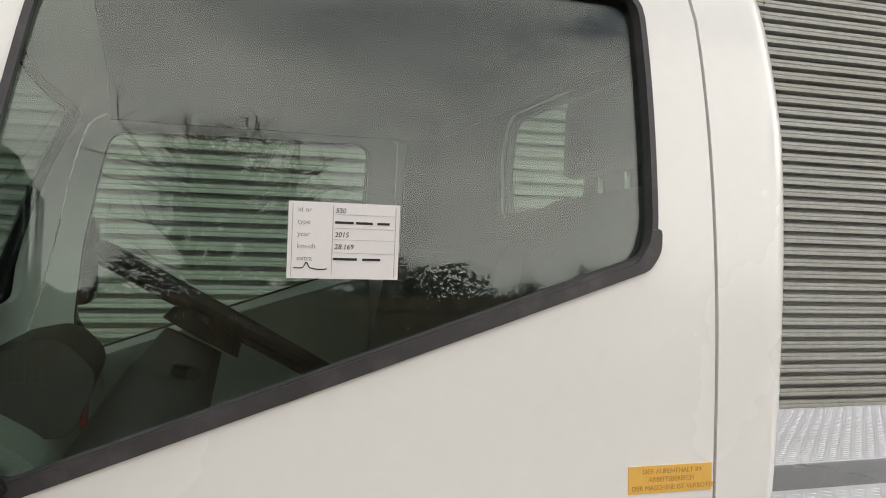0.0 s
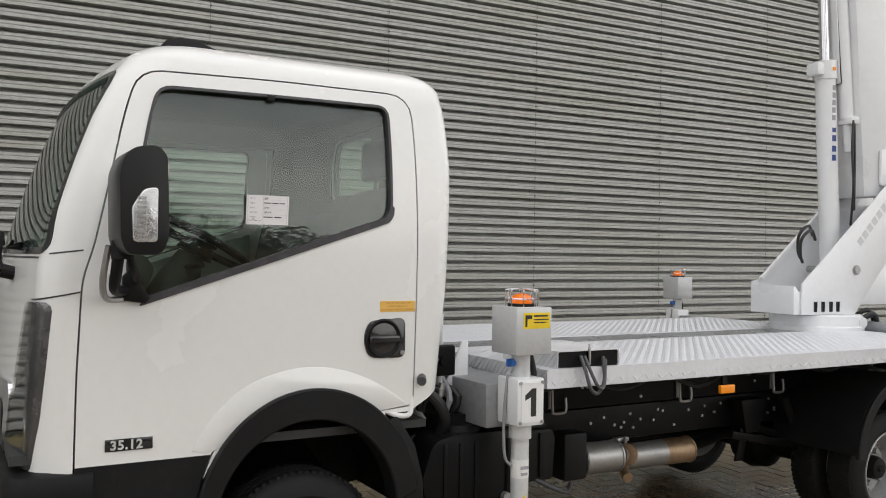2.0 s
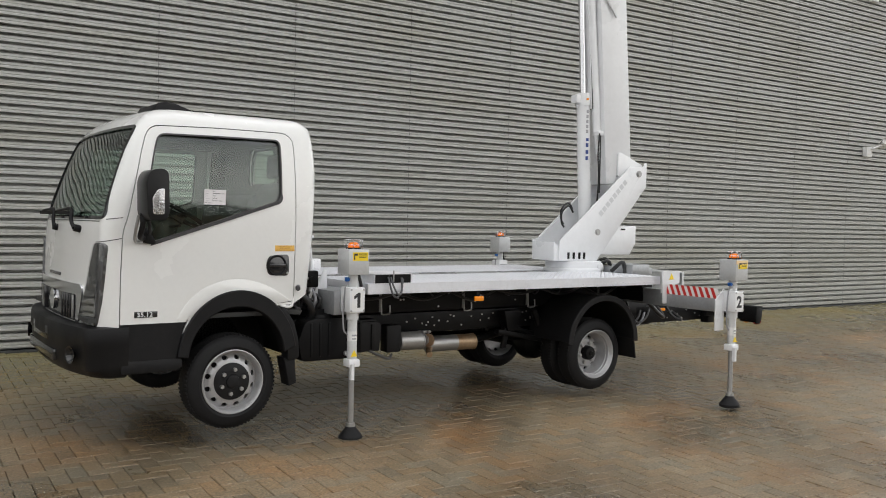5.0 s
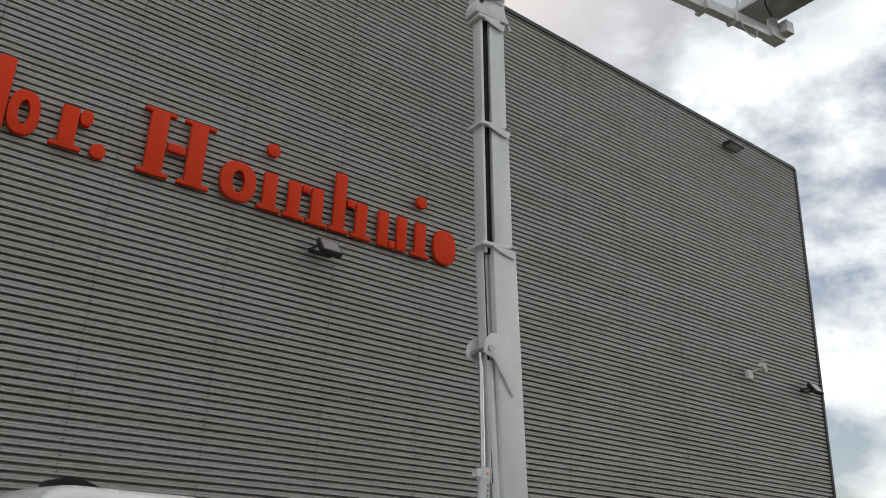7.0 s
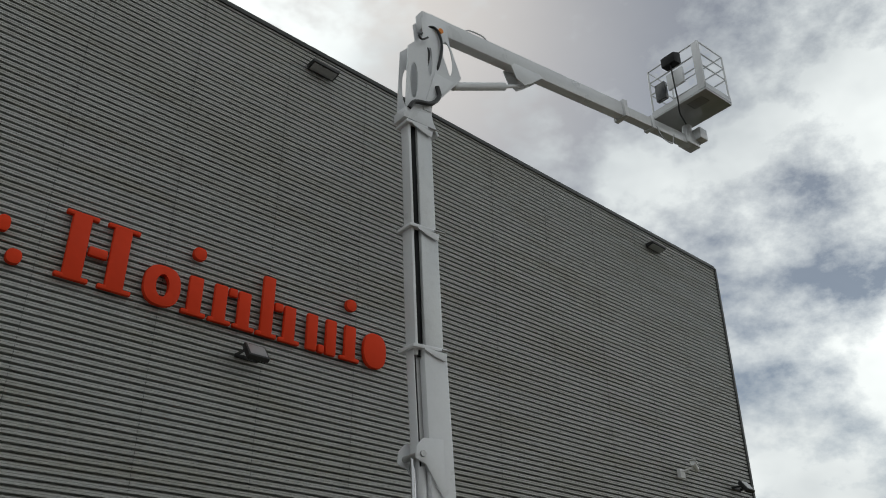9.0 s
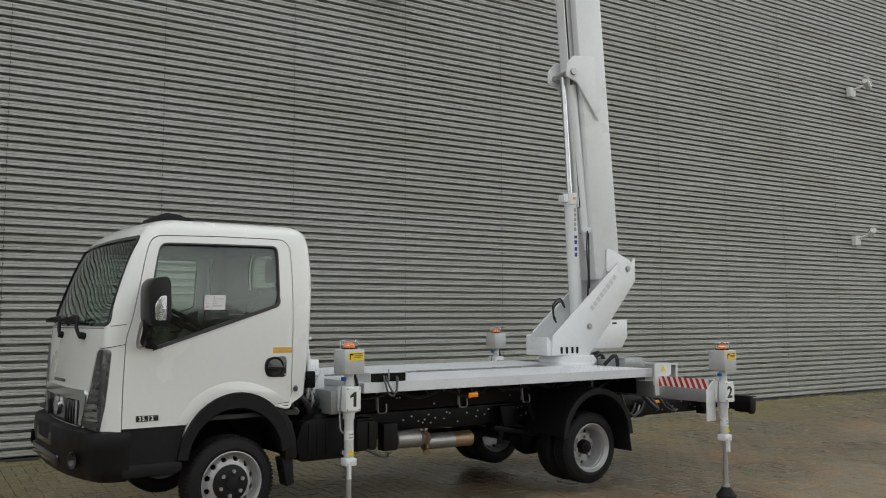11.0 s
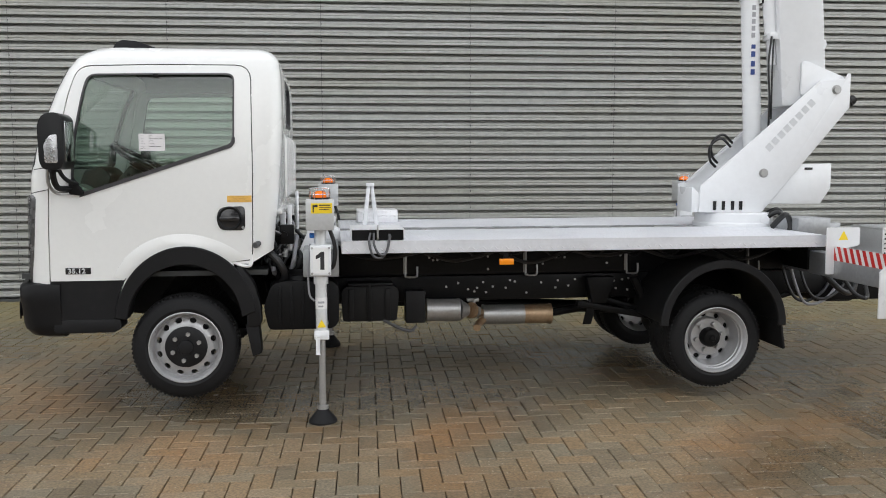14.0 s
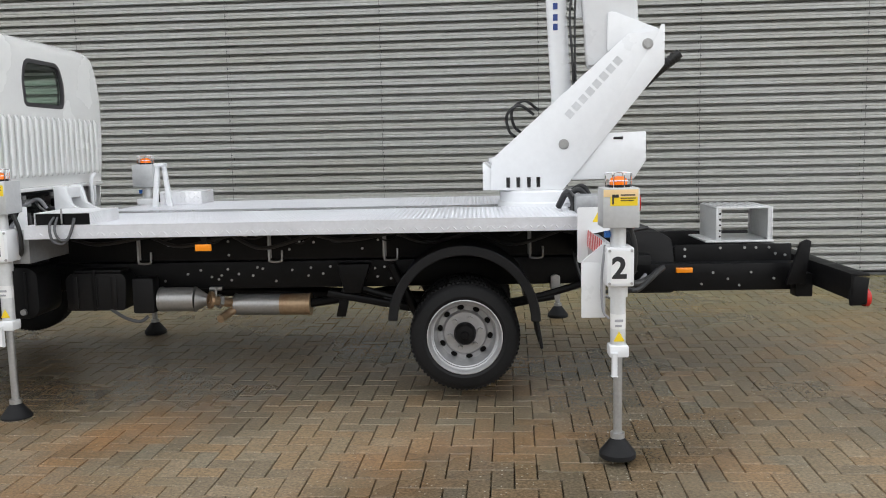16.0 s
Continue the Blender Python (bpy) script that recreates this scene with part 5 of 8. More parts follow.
LIP = [(0.204, 0.18), (0.207, 0.05), (0.2085, 0.022), (0.219, 0.012), (0.219, 0.002), (0.214, 0.0), (0.206, 0.010), (0.200, 0.022)]
FRONT_RIM = holes(Geo().lathe(LIP + [(0.197, 0.05), (0.19, 0.07), (0.178, 0.066), (0.165, 0.045), (0.13, 0.032), (0.02, 0.03), (0.02, 0.05), (0.13, 0.052), (0.165, 0.065), (0.175, 0.09), (0.192, 0.17)], (0, 0, 0), (0, 1, 0), 60, closed=True).mesh("rim", M_RIM, 40), 12, 0.164, 0.020, 0.0, 0.16, 0.8)
REAR_RIM = holes(Geo().lathe(LIP + [(0.196, 0.030), (0.188, 0.034), (0.188, 0.056), (0.182, 0.060), (0.181, 0.080), (0.176, 0.10), (0.173, 0.135), (0.163, 0.158), (0.134, 0.154), (0.122, 0.128), (0.02, 0.126), (0.02, 0.146), (0.116, 0.148), (0.128, 0.170), (0.167, 0.176), (0.181, 0.15), (0.19, 0.09), (0.2, 0.07)], (0, 0, 0), (0, 1, 0), 60, closed=True).mesh("rim", M_RIM, 40), 10, 0.149, 0.021, 0.10, 0.22, 0.8)
TYRE_MESH = tyre_geo().mesh("tyre", M_TYRE, 30)
NUT_F, NUT_R = Geo().cyl((0, 0.024, 0.082), (0, -0.002, 0.082), 0.016, 6, 0.014).mesh("wheel_nut", M_STEEL), Geo().cyl((0, 0.135, 0.090), (0, 0.100, 0.092), 0.018, 6, 0.0155).mesh("wheel_nut", M_STEEL)
COVER_F = Geo().lathe([(0.127, 0.034), (0.125, 0.022), (0.112, 0.014), (0.048, 0.010), (0.044, 0.0), (0.03, -0.004), (0.0, -0.004)], (0, 0, 0), (0, 1, 0), 36).mesh("hub_cover", M_PLASTIC)
COVER_R = Geo().lathe([(0.066, 0.135), (0.064, 0.085), (0.054, 0.066), (0.024, 0.062), (0.018, 0.052), (0.0, 0.052)], (0, 0, 0), (0, 1, 0), 28).mesh("hub_cover", M_CHASSIS)


def wheel(m, front, turned):
    w = part("wheel", TYRE_MESH, M_TYRE, truck, "", m=m)
    w["label"] = "steerable front wheel with silver steel rim" if front else "dual rear wheel with deep silver steel rim"
    if not turned:
        part("rim", FRONT_RIM if front else REAR_RIM, M_RIM, w, "silver painted steel rim")
        # black disc added behind the rim so that its holes look shaded
        part("dark_rim_backing", Geo().cyl((0, 0.075 if front else 0.181, 0), (0, 0.19, 0), 0.17, 28), M_CHASSIS, w)
        part("hub_cover", COVER_F if front else COVER_R, M_PLASTIC, w, "black hub cover")
        for i in range(6):
            part("wheel_nut", NUT_F if front else NUT_R, M_STEEL, w, m=pose(0, 0, 0, 0, 60 * i + 10, 0))
    else:
        part("rim", FRONT_RIM, M_RIM, w, "silver painted steel rim")


wheel(pose(0.0, 0.150, 0.462, 0, 0, 2.5), True, False)
wheel(pose(0.0, 2 * YC - 0.150, 0.462, 0, 0, 182.5), True, False)
wheel(pose(3.40, 0.150, 0.412, 0, 9, 0), False, False)
wheel(pose(3.40, 0.382, 0.412, 0, 9, 0), False, True)
wheel(pose(3.40, 2 * YC - 0.150, 0.412, 0, 0, 180), False, False)
wheel(pose(3.40, 2 * YC - 0.382, 0.412, 0, 0, 180), False, True)

# ---------------------------------------------------------------- chassis
rails = part("chassis_rail", Geo().box(-0.70, 4.55, 0.60, 0.66, 0.645, 0.815, 0.006).box(-0.70, 4.55, 0.661, 0.70, 0.645, 0.655).box(-0.70, 4.55, 0.661, 0.70, 0.805, 0.815), M_CHASSIS, truck, "black chassis rail with bolt heads")
part("chassis_rail", Geo().box(-0.70, 4.55, 1.44, 1.50, 0.645, 0.815, 0.006), M_CHASSIS, truck, "black chassis rail")
for x in (0.55, 1.5, 2.6, 3.9):
    part("cross_member", Geo().box(x, x + 0.08, 0.66, 1.44, 0.67, 0.79, 0.004), M_CHASSIS, truck)
part("subframe", Geo().box(0.62, 4.4, 0.55, 0.67, 0.83, 1.035, 0.006).box(0.62, 4.4, 1.43, 1.55, 0.83, 1.035, 0.006).box(0.62, 4.0, 0.671, 1.429, 0.90, 0.93), M_CHASSIS, truck, "black subframe under the platform")
bolt_mesh = Geo().cyl((0, 0, 0), (0, -0.008, 0), 0.008, 6).mesh("frame_bolt", M_STEEL)
rng = random.Random(4)
for i in range(46):
    x, z = rng.uniform(1.5, 3.0), rng.choice((0.70, 0.73, 0.77, 0.86, 0.90, 0.94, 0.98)) + rng.uniform(-0.012, 0.012)
    part("frame_bolt", bolt_mesh, M_STEEL, truck, m=pose(x, 0.60 if z < 0.82 else 0.55, z))
part("drive_shaft", Geo().cyl((0.8, YC, 0.62), (3.3, YC, 0.48), 0.045, 16), M_CHASSIS, truck)
axle = part("rear_axle", Geo().cyl((3.40, 0.35, 0.412), (3.40, 1.75, 0.412), 0.07, 20).lathe([(0.06, -0.16), (0.15, -0.09), (0.17, 0.0), (0.15, 0.09), (0.06, 0.16)], (3.40, YC, 0.412), (0, 1, 0), 24), M_CHASSIS, truck)
part("spring_shackle", Geo().box(3.93, 3.99, 0.575, 0.598, 0.545, 0.70, 0.02).cyl((3.96, 0.565, 0.575), (3.96, 0.64, 0.575), 0.03, 14).cyl((3.96, 0.565, 0.68), (3.96, 0.64, 0.68), 0.026, 14), M_STEEL, truck, "worn grey spring shackle")
for i, (x, low) in enumerate(((4.12, 0.60), (4.18, 0.575), (4.25, 0.61))):
    part("hydraulic_hose", Geo().tube([(x - 0.05, 0.56, 0.86), (x - 0.02, 0.53, 0.72), (x + 0.04, 0.52, low + 0.02), (x + 0.14, 0.53, low), (x + 0.26, 0.56, low + 0.05), (x + 0.34, 0.60, low + 0.12)], 0.011, 8), M_HOSE if i != 1 else M_GREYHOSE, truck)
part("front_axle", Geo().box(-0.05, 0.05, 0.35, 1.75, 0.40, 0.50, 0.02), M_CHASSIS, truck)
for y in (0.55, 1.55):
    part("leaf_spring", Geo().tube([(2.70, y, 0.66), (3.0, y, 0.575), (3.40, y, 0.52), (3.8, y, 0.565), (4.15, y, 0.66)], 0.022, 8).tube([(2.9, y, 0.58), (3.40, y, 0.50), (3.95, y, 0.575)], 0.022, 8), M_CHASSIS, truck, "black leaf spring")
    part("shock_absorber", Geo().cyl((3.12, y - 0.05, 0.46), (2.95, y - 0.05, 0.80), 0.03, 14), M_CHASSIS, truck)
part("spring_bracket", Geo().prism([(2.62, 0.80), (2.82, 0.80), (2.76, 0.62), (2.66, 0.62)], "y", 0.50, 0.60, 0.006), M_CHASSIS, truck)
tank = part("battery_box", Geo().prism(rounded([(0.955, 0.545), (0.945, 0.74), (0.975, 0.775), (1.30, 0.775), (1.325, 0.74), (1.31, 0.545)], 0.02, 3), "y", 0.44, 0.596, 0.015), M_PLASTIC, truck, "black ribbed battery box")
for x in (1.01, 1.13, 1.25):
    part("box_rib", Geo().box(x - 0.018, x + 0.018, 0.430, 0.442, 0.56, 0.76, 0.004), M_PLASTIC, tank)
part("box_lid", Geo().box(0.99, 1.29, 0.455, 0.595, 0.774, 0.795, 0.008), M_PLASTIC, tank)
part("box_strap", Geo().box(1.12, 1.14, 0.424, 0.4295, 0.545, 0.80, 0.002), M_CHASSIS, tank)
part("pipe_bracket", Geo().tube([(1.22, 0.45, 0.55), (1.32, 0.42, 0.50), (1.40, 0.44, 0.475), (1.44, 0.47, 0.50)], 0.011, 8), M_DARKCABLE, truck)
part("filter_box", Geo().box(1.365, 1.50, 0.42, 0.53, 0.525, 0.745, 0.015), M_PLASTIC, truck, "black filter housing")
at = part("air_cleaner", Geo().prism(rounded([(0.50, 0.56), (0.47, 0.70), (0.52, 0.84), (0.60, 0.86), (0.88, 0.86), (0.93, 0.82), (0.93, 0.60), (0.89, 0.56)], 0.03, 3), "y", 0.14, 0.42, 0.02), M_CHASSIS, truck, "black moulded air cleaner housing")
for x in (0.57, 0.64, 0.71, 0.86):
    part("housing_rib", Geo().box(x - 0.008, x + 0.008, 0.132, 0.15, 0.59, 0.83, 0.003), M_CHASSIS, at)
part("housing_cap", Geo().cyl((0.70, 0.27, 0.855), (0.70, 0.27, 0.885), 0.10, 24, 0.09), M_CHASSIS, at)
part("drain_bolt", Geo().cyl((0.845, 0.14, 0.60), (0.845, 0.115, 0.60), 0.018, 14), M_STEEL, at, "pale drain bolt")
part("air_filter", Geo().cyl((0.72, 0.38, 0.62), (0.72, 0.38, 0.92), 0.15, 24).box(0.50, 0.66, 0.30, 0.5, 0.55, 0.85, 0.03), M_CHASSIS, truck, "black air filter drum")
ex = part("exhaust_silencer", Geo().cyl((1.93, 0.69, 0.527), (2.22, 0.69, 0.525), 0.068, 28).cyl((1.935, 0.69, 0.527), (1.925, 0.69, 0.527), 0.071, 28), M_STEEL, truck, "heat-tinted steel exhaust silencer")
part("silencer_end", Geo().cyl((2.22, 0.69, 0.525), (2.41, 0.69, 0.523), 0.0685, 28).cyl((2.405, 0.69, 0.523), (2.415, 0.69, 0.523), 0.0725, 28), M_EXH, ex, "rust-brown heat-stained end")
part("exhaust_filter", Geo().cyl((1.51, 0.50, 0.60), (1.735, 0.50, 0.597), 0.075, 26).cyl((1.735, 0.50, 0.597), (1.80, 0.51, 0.592), 0.075, 26, 0.035).cyl((1.515, 0.50, 0.60), (1.525, 0.50, 0.60), 0.079, 26).cyl((1.725, 0.50, 0.597), (1.735, 0.50, 0.597), 0.079, 26), M_STEEL, ex, "grey steel filter can")
part("exhaust_pipe", Geo().tube([(1.80, 0.51, 0.592), (1.86, 0.58, 0.57), (1.935, 0.68, 0.535)], 0.03, 12).tube([(1.94, 0.66, 0.51), (1.90, 0.62, 0.485), (1.875, 0.58, 0.468), (1.865, 0.55, 0.46)], 0.026, 12).cyl((1.815, 0.51, 0.59), (1.83, 0.52, 0.587), 0.055, 16), M_EXH, ex)
part("pipe_clamp", Geo().cyl((1.85, 0.57, 0.572), (1.865, 0.585, 0.568), 0.046, 6).cyl((1.845, 0.55, 0.60), (1.845, 0.55, 0.66), 0.008, 8).box(1.80, 1.88, 0.56, 0.598, 0.64, 0.66, 0.003), M_STEEL, ex, "bolted pipe clamp")
part("tail_pipe", Geo().tube([(2.41, 0.69, 0.53), (2.65, 0.72, 0.56), (3.0, 0.80, 0.60)], 0.03, 12), M_CHASSIS, ex)
rng = random.Random(9)
for i in range(16):
    x0 = rng.uniform(0.45, 0.75)
    g = Geo().tube([(x0, rng.uniform(0.3, 0.6), rng.uniform(0.75, 0.9)), (x0 + rng.uniform(-0.05, 0.08), rng.uniform(0.25, 0.5), rng.uniform(0.9, 1.05)), (x0 + rng.uniform(-0.1, 0.1), rng.uniform(0.4, 1.0), rng.uniform(1.0, 1.2))], rng.uniform(0.007, 0.016), 8)
    part("engine_hose", g, M_HOSE if i % 4 else M_GREYHOSE, truck)
for i in range(5):
    x, y, z = 0.60 + 0.03 * (i % 3), 0.24 + 0.09 * i, 1.0 + 0.03 * (i % 2)
    part("hose_fitting", Geo().cyl((x, y, z), (x + 0.01, y, z + 0.05), 0.014, 10).cyl((x, y, z + 0.02), (x, y, z + 0.032), 0.02, 6), M_STEEL, truck)
part("cab_latch", Geo().box(0.57, 0.66, 0.22, 0.27, 1.08, 1.20, 0.01).cyl((0.60, 0.20, 1.14), (0.60, 0.29, 1.14), 0.02, 12), M_CHASSIS, truck, "black cab tilt latch")
part("engine_bulkhead", Geo().box(0.34, 0.37, 0.19, 1.91, 0.94, 1.30, 0.004).box(0.371, 0.55, 0.19, 1.91, 1.28, 1.294), M_CHASSIS, truck, "black bulkhead behind the seats")
part("back_lip", Geo().box(0.545, 0.59, 0.20, 1.90, 1.268, 1.296, 0.008), M_WHITE, cab, "white folded lip under the cab back")
for y in (0.42, 1.30, 1.72):
    part("lip_bracket", Geo().box(0.565, 0.60, y, y + 0.022, 1.12, 1.268, 0.004), M_LIFT, cab)
rng = random.Random(31)
for i in range(26):
    x0, y0, z0 = rng.uniform(0.42, 0.60), rng.uniform(0.22, 1.6), rng.uniform(1.0, 1.2)
    pts = [(x0, y0, z0)]
    for k in range(3):
        pts.append((min(0.66, max(0.40, pts[-1][0] + rng.uniform(-0.07, 0.07))), pts[-1][1] + rng.uniform(-0.10, 0.14), min(1.25, max(0.97, pts[-1][2] + rng.uniform(-0.08, 0.08)))))
    part("engine_pipe", Geo().tube(pts, rng.choice((0.006, 0.009, 0.013, 0.018)), 8), (M_HOSE, M_HOSE, M_STEEL, M_DARKCABLE, M_GREYHOSE)[i % 5], truck)
for i in range(12):
    x0, y0, z0 = rng.uniform(0.42, 0.60), rng.uniform(0.22, 1.5), rng.uniform(1.0, 1.2)
    w = rng.uniform(0.02, 0.06)
    part("engine_fitting", Geo().box(x0 - w, x0 + w, y0 - w, y0 + w * 0.8, z0 - w * 0.7, z0 + w * 0.6, 0.008).cyl((x0, y0, z0 + w * 0.5), (x0, y0, z0 + w * 0.5 + 0.03), w * 0.4, 12), (M_CHASSIS, M_STEEL, M_CHASSIS, M_LAMPGREY)[i % 4], truck)
part("radiator_pipe", Geo().tube([(0.50, 0.20, 1.04), (0.56, 0.18, 0.98), (0.60, 0.20, 0.90), (0.58, 0.26, 0.82)], 0.024, 12), M_HOSE, truck, "thick black rubber pipe")
part("engine_block", Geo().box(0.30, 0.68, 0.62, 1.50, 0.70, 1.02, 0.03).box(0.40, 0.62, 0.50, 0.80, 0.95, 1.12, 0.03), M_CHASSIS, truck)
part("cab_stay", Geo().tube([(0.30, yd + 0.02, 0.985), (0.345, yd, 0.965), (0.40, yd, 0.965), (0.41, yd + 0.01, 1.03)], 0.010, 8), M_STICKWHITE, truck, "white tubular step bracket")
for k in range(7):
    part("cable_run", Geo().tube([(1.0 + 0.5 * k, 0.45, 0.99), (1.2 + 0.5 * k, 0.40, 0.96 - 0.02 * (k % 3)), (1.5 + 0.5 * k, 0.46, 1.0)], 0.012, 8), M_HOSE, truck)

rng = random.Random(17)
for k in range(9):
    x0 = 1.45 + 0.27 * k
    part("loose_cable", Geo().tube([(x0, 0.50, 1.02), (x0 + 0.07, 0.46, 0.97 + rng.uniform(-0.02, 0.02)), (x0 + 0.15, 0.48, 0.96 + rng.uniform(-0.03, 0.03)), (x0 + 0.26, 0.51, 1.02)], 0.006, 6), M_HOSE, truck)
part("spring_arm", Geo().prism([(2.55, 0.60), (2.56, 0.64), (3.30, 0.50), (3.30, 0.455)], "y", 0.50, 0.56, 0.006), M_CHASSIS, truck, "black axle arm")
part("arm_hanger", Geo().prism([(2.64, 0.645), (2.70, 0.645), (2.66, 0.47), (2.60, 0.47)], "y", 0.52, 0.535, 0.003), M_CHASSIS, truck)

# ---------------------------------------------------------------- platform
TOP = 1.112
deck = part("platform_deck", Geo().box(0.95, 4.05, 0.004, 0.88, TOP - 0.004, TOP).box(0.95, 4.05, 1.16, 2.096, TOP - 0.004, TOP), M_DECK, truck, "aluminium tread-plate platform deck")


def tread_relief(x0, x1, a0, a1, at, upright, k_size=1.0):
    """Raised lozenges, crosswise by turns, on a level sheet or on an upright one."""
    step, v, f = 0.035 * k_size, [], []
    for i in range(int((x1 - x0) / step)):
        for j in range(max(1, int((a1 - a0) / step))):
            cx, ca, t = x0 + (i + 0.5) * step, a0 + (j + 0.5) * step, 1 if (i + j) % 2 else -1
            k = len(v)
            for along, over, h in ((-0.0165, 0, 0), (0, -0.005, 0), (0.0165, 0, 0), (0, 0.005, 0), (-0.0065, 0, 0.0024), (0.0065, 0, 0.0024)):
                along, over, h = along * k_size, over * k_size, h * k_size
                dx, da = (along - over * t) * 0.7071, (along * t + over) * 0.7071
                v.append((cx + dx, at - h, ca + da) if upright else (cx + dx, ca + da, at + h))
            f += [(k, k + 1, k + 4), (k + 1, k + 5, k + 4), (k + 1, k + 2, k + 5), (k + 2, k + 3, k + 5), (k + 3, k + 4, k + 5), (k + 3, k, k + 4)]
    me = bpy.data.meshes.new("tread_relief")
    me.from_pydata(v, [], f)
    me.materials.append(M_DECK)
    ob = part("tread_relief", me, M_DECK, deck)
    ob["kind"] = "stuff"


for y0, y1 in ((0.01, 0.87), (1.17, 2.08)):
    tread_relief(0.96, 4.04, y0, y1, TOP, False, 0.75)
tread_relief(0.96, 4.04, 1.042, 1.108, 0.0, True)
part("deck_gutter", Geo().box(0.95, 4.05, 0.882, 1.158, TOP - 0.008, TOP - 0.003), M_GUTTER, deck, "smooth grey gutter along the deck")
part("deck_edge", Geo().box(0.95, 4.05, 0.0, 0.0035, 1.038, TOP).box(0.95, 4.05, 0.0036, 0.05, 1.036, 1.041), M_DECK, deck, "folded tread-plate edge")
part("deck_edge", Geo().box(0.95, 4.05, 2.0965, 2.10, 1.038, TOP), M_TREAD, deck)
for x in (0.9465, 4.0505):
    part("deck_end", Geo().box(x, x + 0.003, 0.0, 2.10, 1.038, TOP - 0.002), M_TREAD, deck)
part("deck_beams", Geo().box(0.98, 4.02, 0.10, 0.16, 1.036, 1.096).box(0.98, 4.02, 0.60, 0.66, 1.036, 1.096).box(0.98, 4.02, 1.44, 1.50, 1.036, 1.096).box(0.98, 4.02, 1.94, 2.0, 1.036, 1.096), M_CHASSIS, deck)
for x in (1.375, 2.195, 2.91, 3.80):
    part("hook_bracket", Geo().tube([(x, 0.54, 1.037), (x, 0.53, 0.85), (x + 0.01, 0.53, 0.822), (x + 0.07, 0.53, 0.822), (x + 0.08, 0.53, 0.845), (x + 0.08, 0.535, 0.89)], 0.007, 8), M_STEEL, deck, "bent steel hook under the deck")
    part("hook_plate", Geo().box(x - 0.012, x + 0.012, 0.545, 0.549, 0.84, 1.036, 0.001), M_STEEL, deck)
box = part("socket_box", Geo().box(1.005, 1.325, 0.012, 0.40, TOP + 0.066, TOP + 0.07).box(1.321, 1.325, 0.012, 0.40, TOP, TOP + 0.066).box(1.005, 1.009, 0.012, 0.40, TOP, TOP + 0.066).box(1.009, 1.321, 0.18, 0.185, TOP, TOP + 0.066), M_TREAD, truck, "tread-plate cable box with two dark openings")
part("box_mouth", Geo().box(1.012, 1.158, 0.02, 0.176, TOP + 0.002, TOP + 0.064).box(1.17, 1.319, 0.02, 0.176, TOP + 0.002, TOP + 0.064), M_CHASSIS, box)
part("cable_loop", Geo().tube([(1.12, 0.01, TOP + 0.045), (1.11, -0.03, TOP), (1.13, -0.045, TOP - 0.08), (1.18, -0.03, TOP - 0.10), (1.22, -0.02, TOP - 0.05), (1.235, 0.01, TOP + 0.04)], 0.0075, 10), M_DARKCABLE, box, "dark grey cable loop")
part("cable_loop", Geo().tube([(1.14, 0.01, TOP + 0.045), (1.14, -0.035, TOP - 0.02), (1.17, -0.045, TOP - 0.075), (1.21, -0.03, TOP - 0.07), (1.24, 0.0, TOP + 0.03)], 0.007, 10), M_DARKCABLE, box, "dark grey cable loop")
part("box_latch", Geo().box(1.159, 1.169, 0.004, 0.012, TOP + 0.01, TOP + 0.095, 0.002), M_STEEL, box)
part("side_marker", Geo().box(1.91, 2.0, -0.002, 0.016, 0.955, 0.992, 0.004), M_AMBER, truck, "amber side marker lamp")
part("marker_hanger", Geo().box(1.94, 1.97, 0.017, 0.03, 0.985, 1.036), M_CHASSIS, truck)
# boom rest and front fittings
rest = part("boom_rest", Geo().prism([(1.120, 1.05), (1.168, 1.42), (1.192, 1.42), (1.158, 1.05)], "y", 1.46, 1.50, 0.004), M_LIFT, truck, "white boom rest post")
part("rest_post", Geo().prism([(1.265, 1.05), (1.217, 1.42), (1.193, 1.42), (1.227, 1.05)], "y", 1.51, 1.55, 0.004), M_LIFT, rest)
part("rest_head", Geo().box(1.162, 1.222, 1.45, 1.56, 1.405, 1.43, 0.004), M_LIFT, rest)
part("rest_box", Geo().box(1.10, 1.42, 1.70, 2.0, TOP + 0.001, TOP + 0.10, 0.006), M_TREAD, rest, "tread-plate cover box")
part("front_bracket", Geo().prism([(0.72, 1.0), (0.72, 1.30), (0.80, 1.30), (0.83, 1.18), (0.95, 1.115), (0.95, 1.0)], "y", 1.05, 1.09, 0.005).prism([(0.72, 1.0), (0.72, 1.30), (0.80, 1.30), (0.83, 1.18), (0.95, 1.115), (0.95, 1.0)], "y", 0.83, 0.87, 0.005).box(0.72, 0.80, 0.87, 1.05, 1.22, 1.29, 0.004), M_LIFT, truck, "white front support bracket")
part("back_stay", Geo().tube([(0.63, 1.60, 1.04), (0.63, 1.60, 1.30), (0.63, 1.66, 1.36)], 0.014, 8), M_LIFT, truck)
part("back_stay", Geo().tube([(0.63, 0.30, 1.04), (0.63, 0.30, 1.32)], 0.014, 8), M_LIFT, truck)

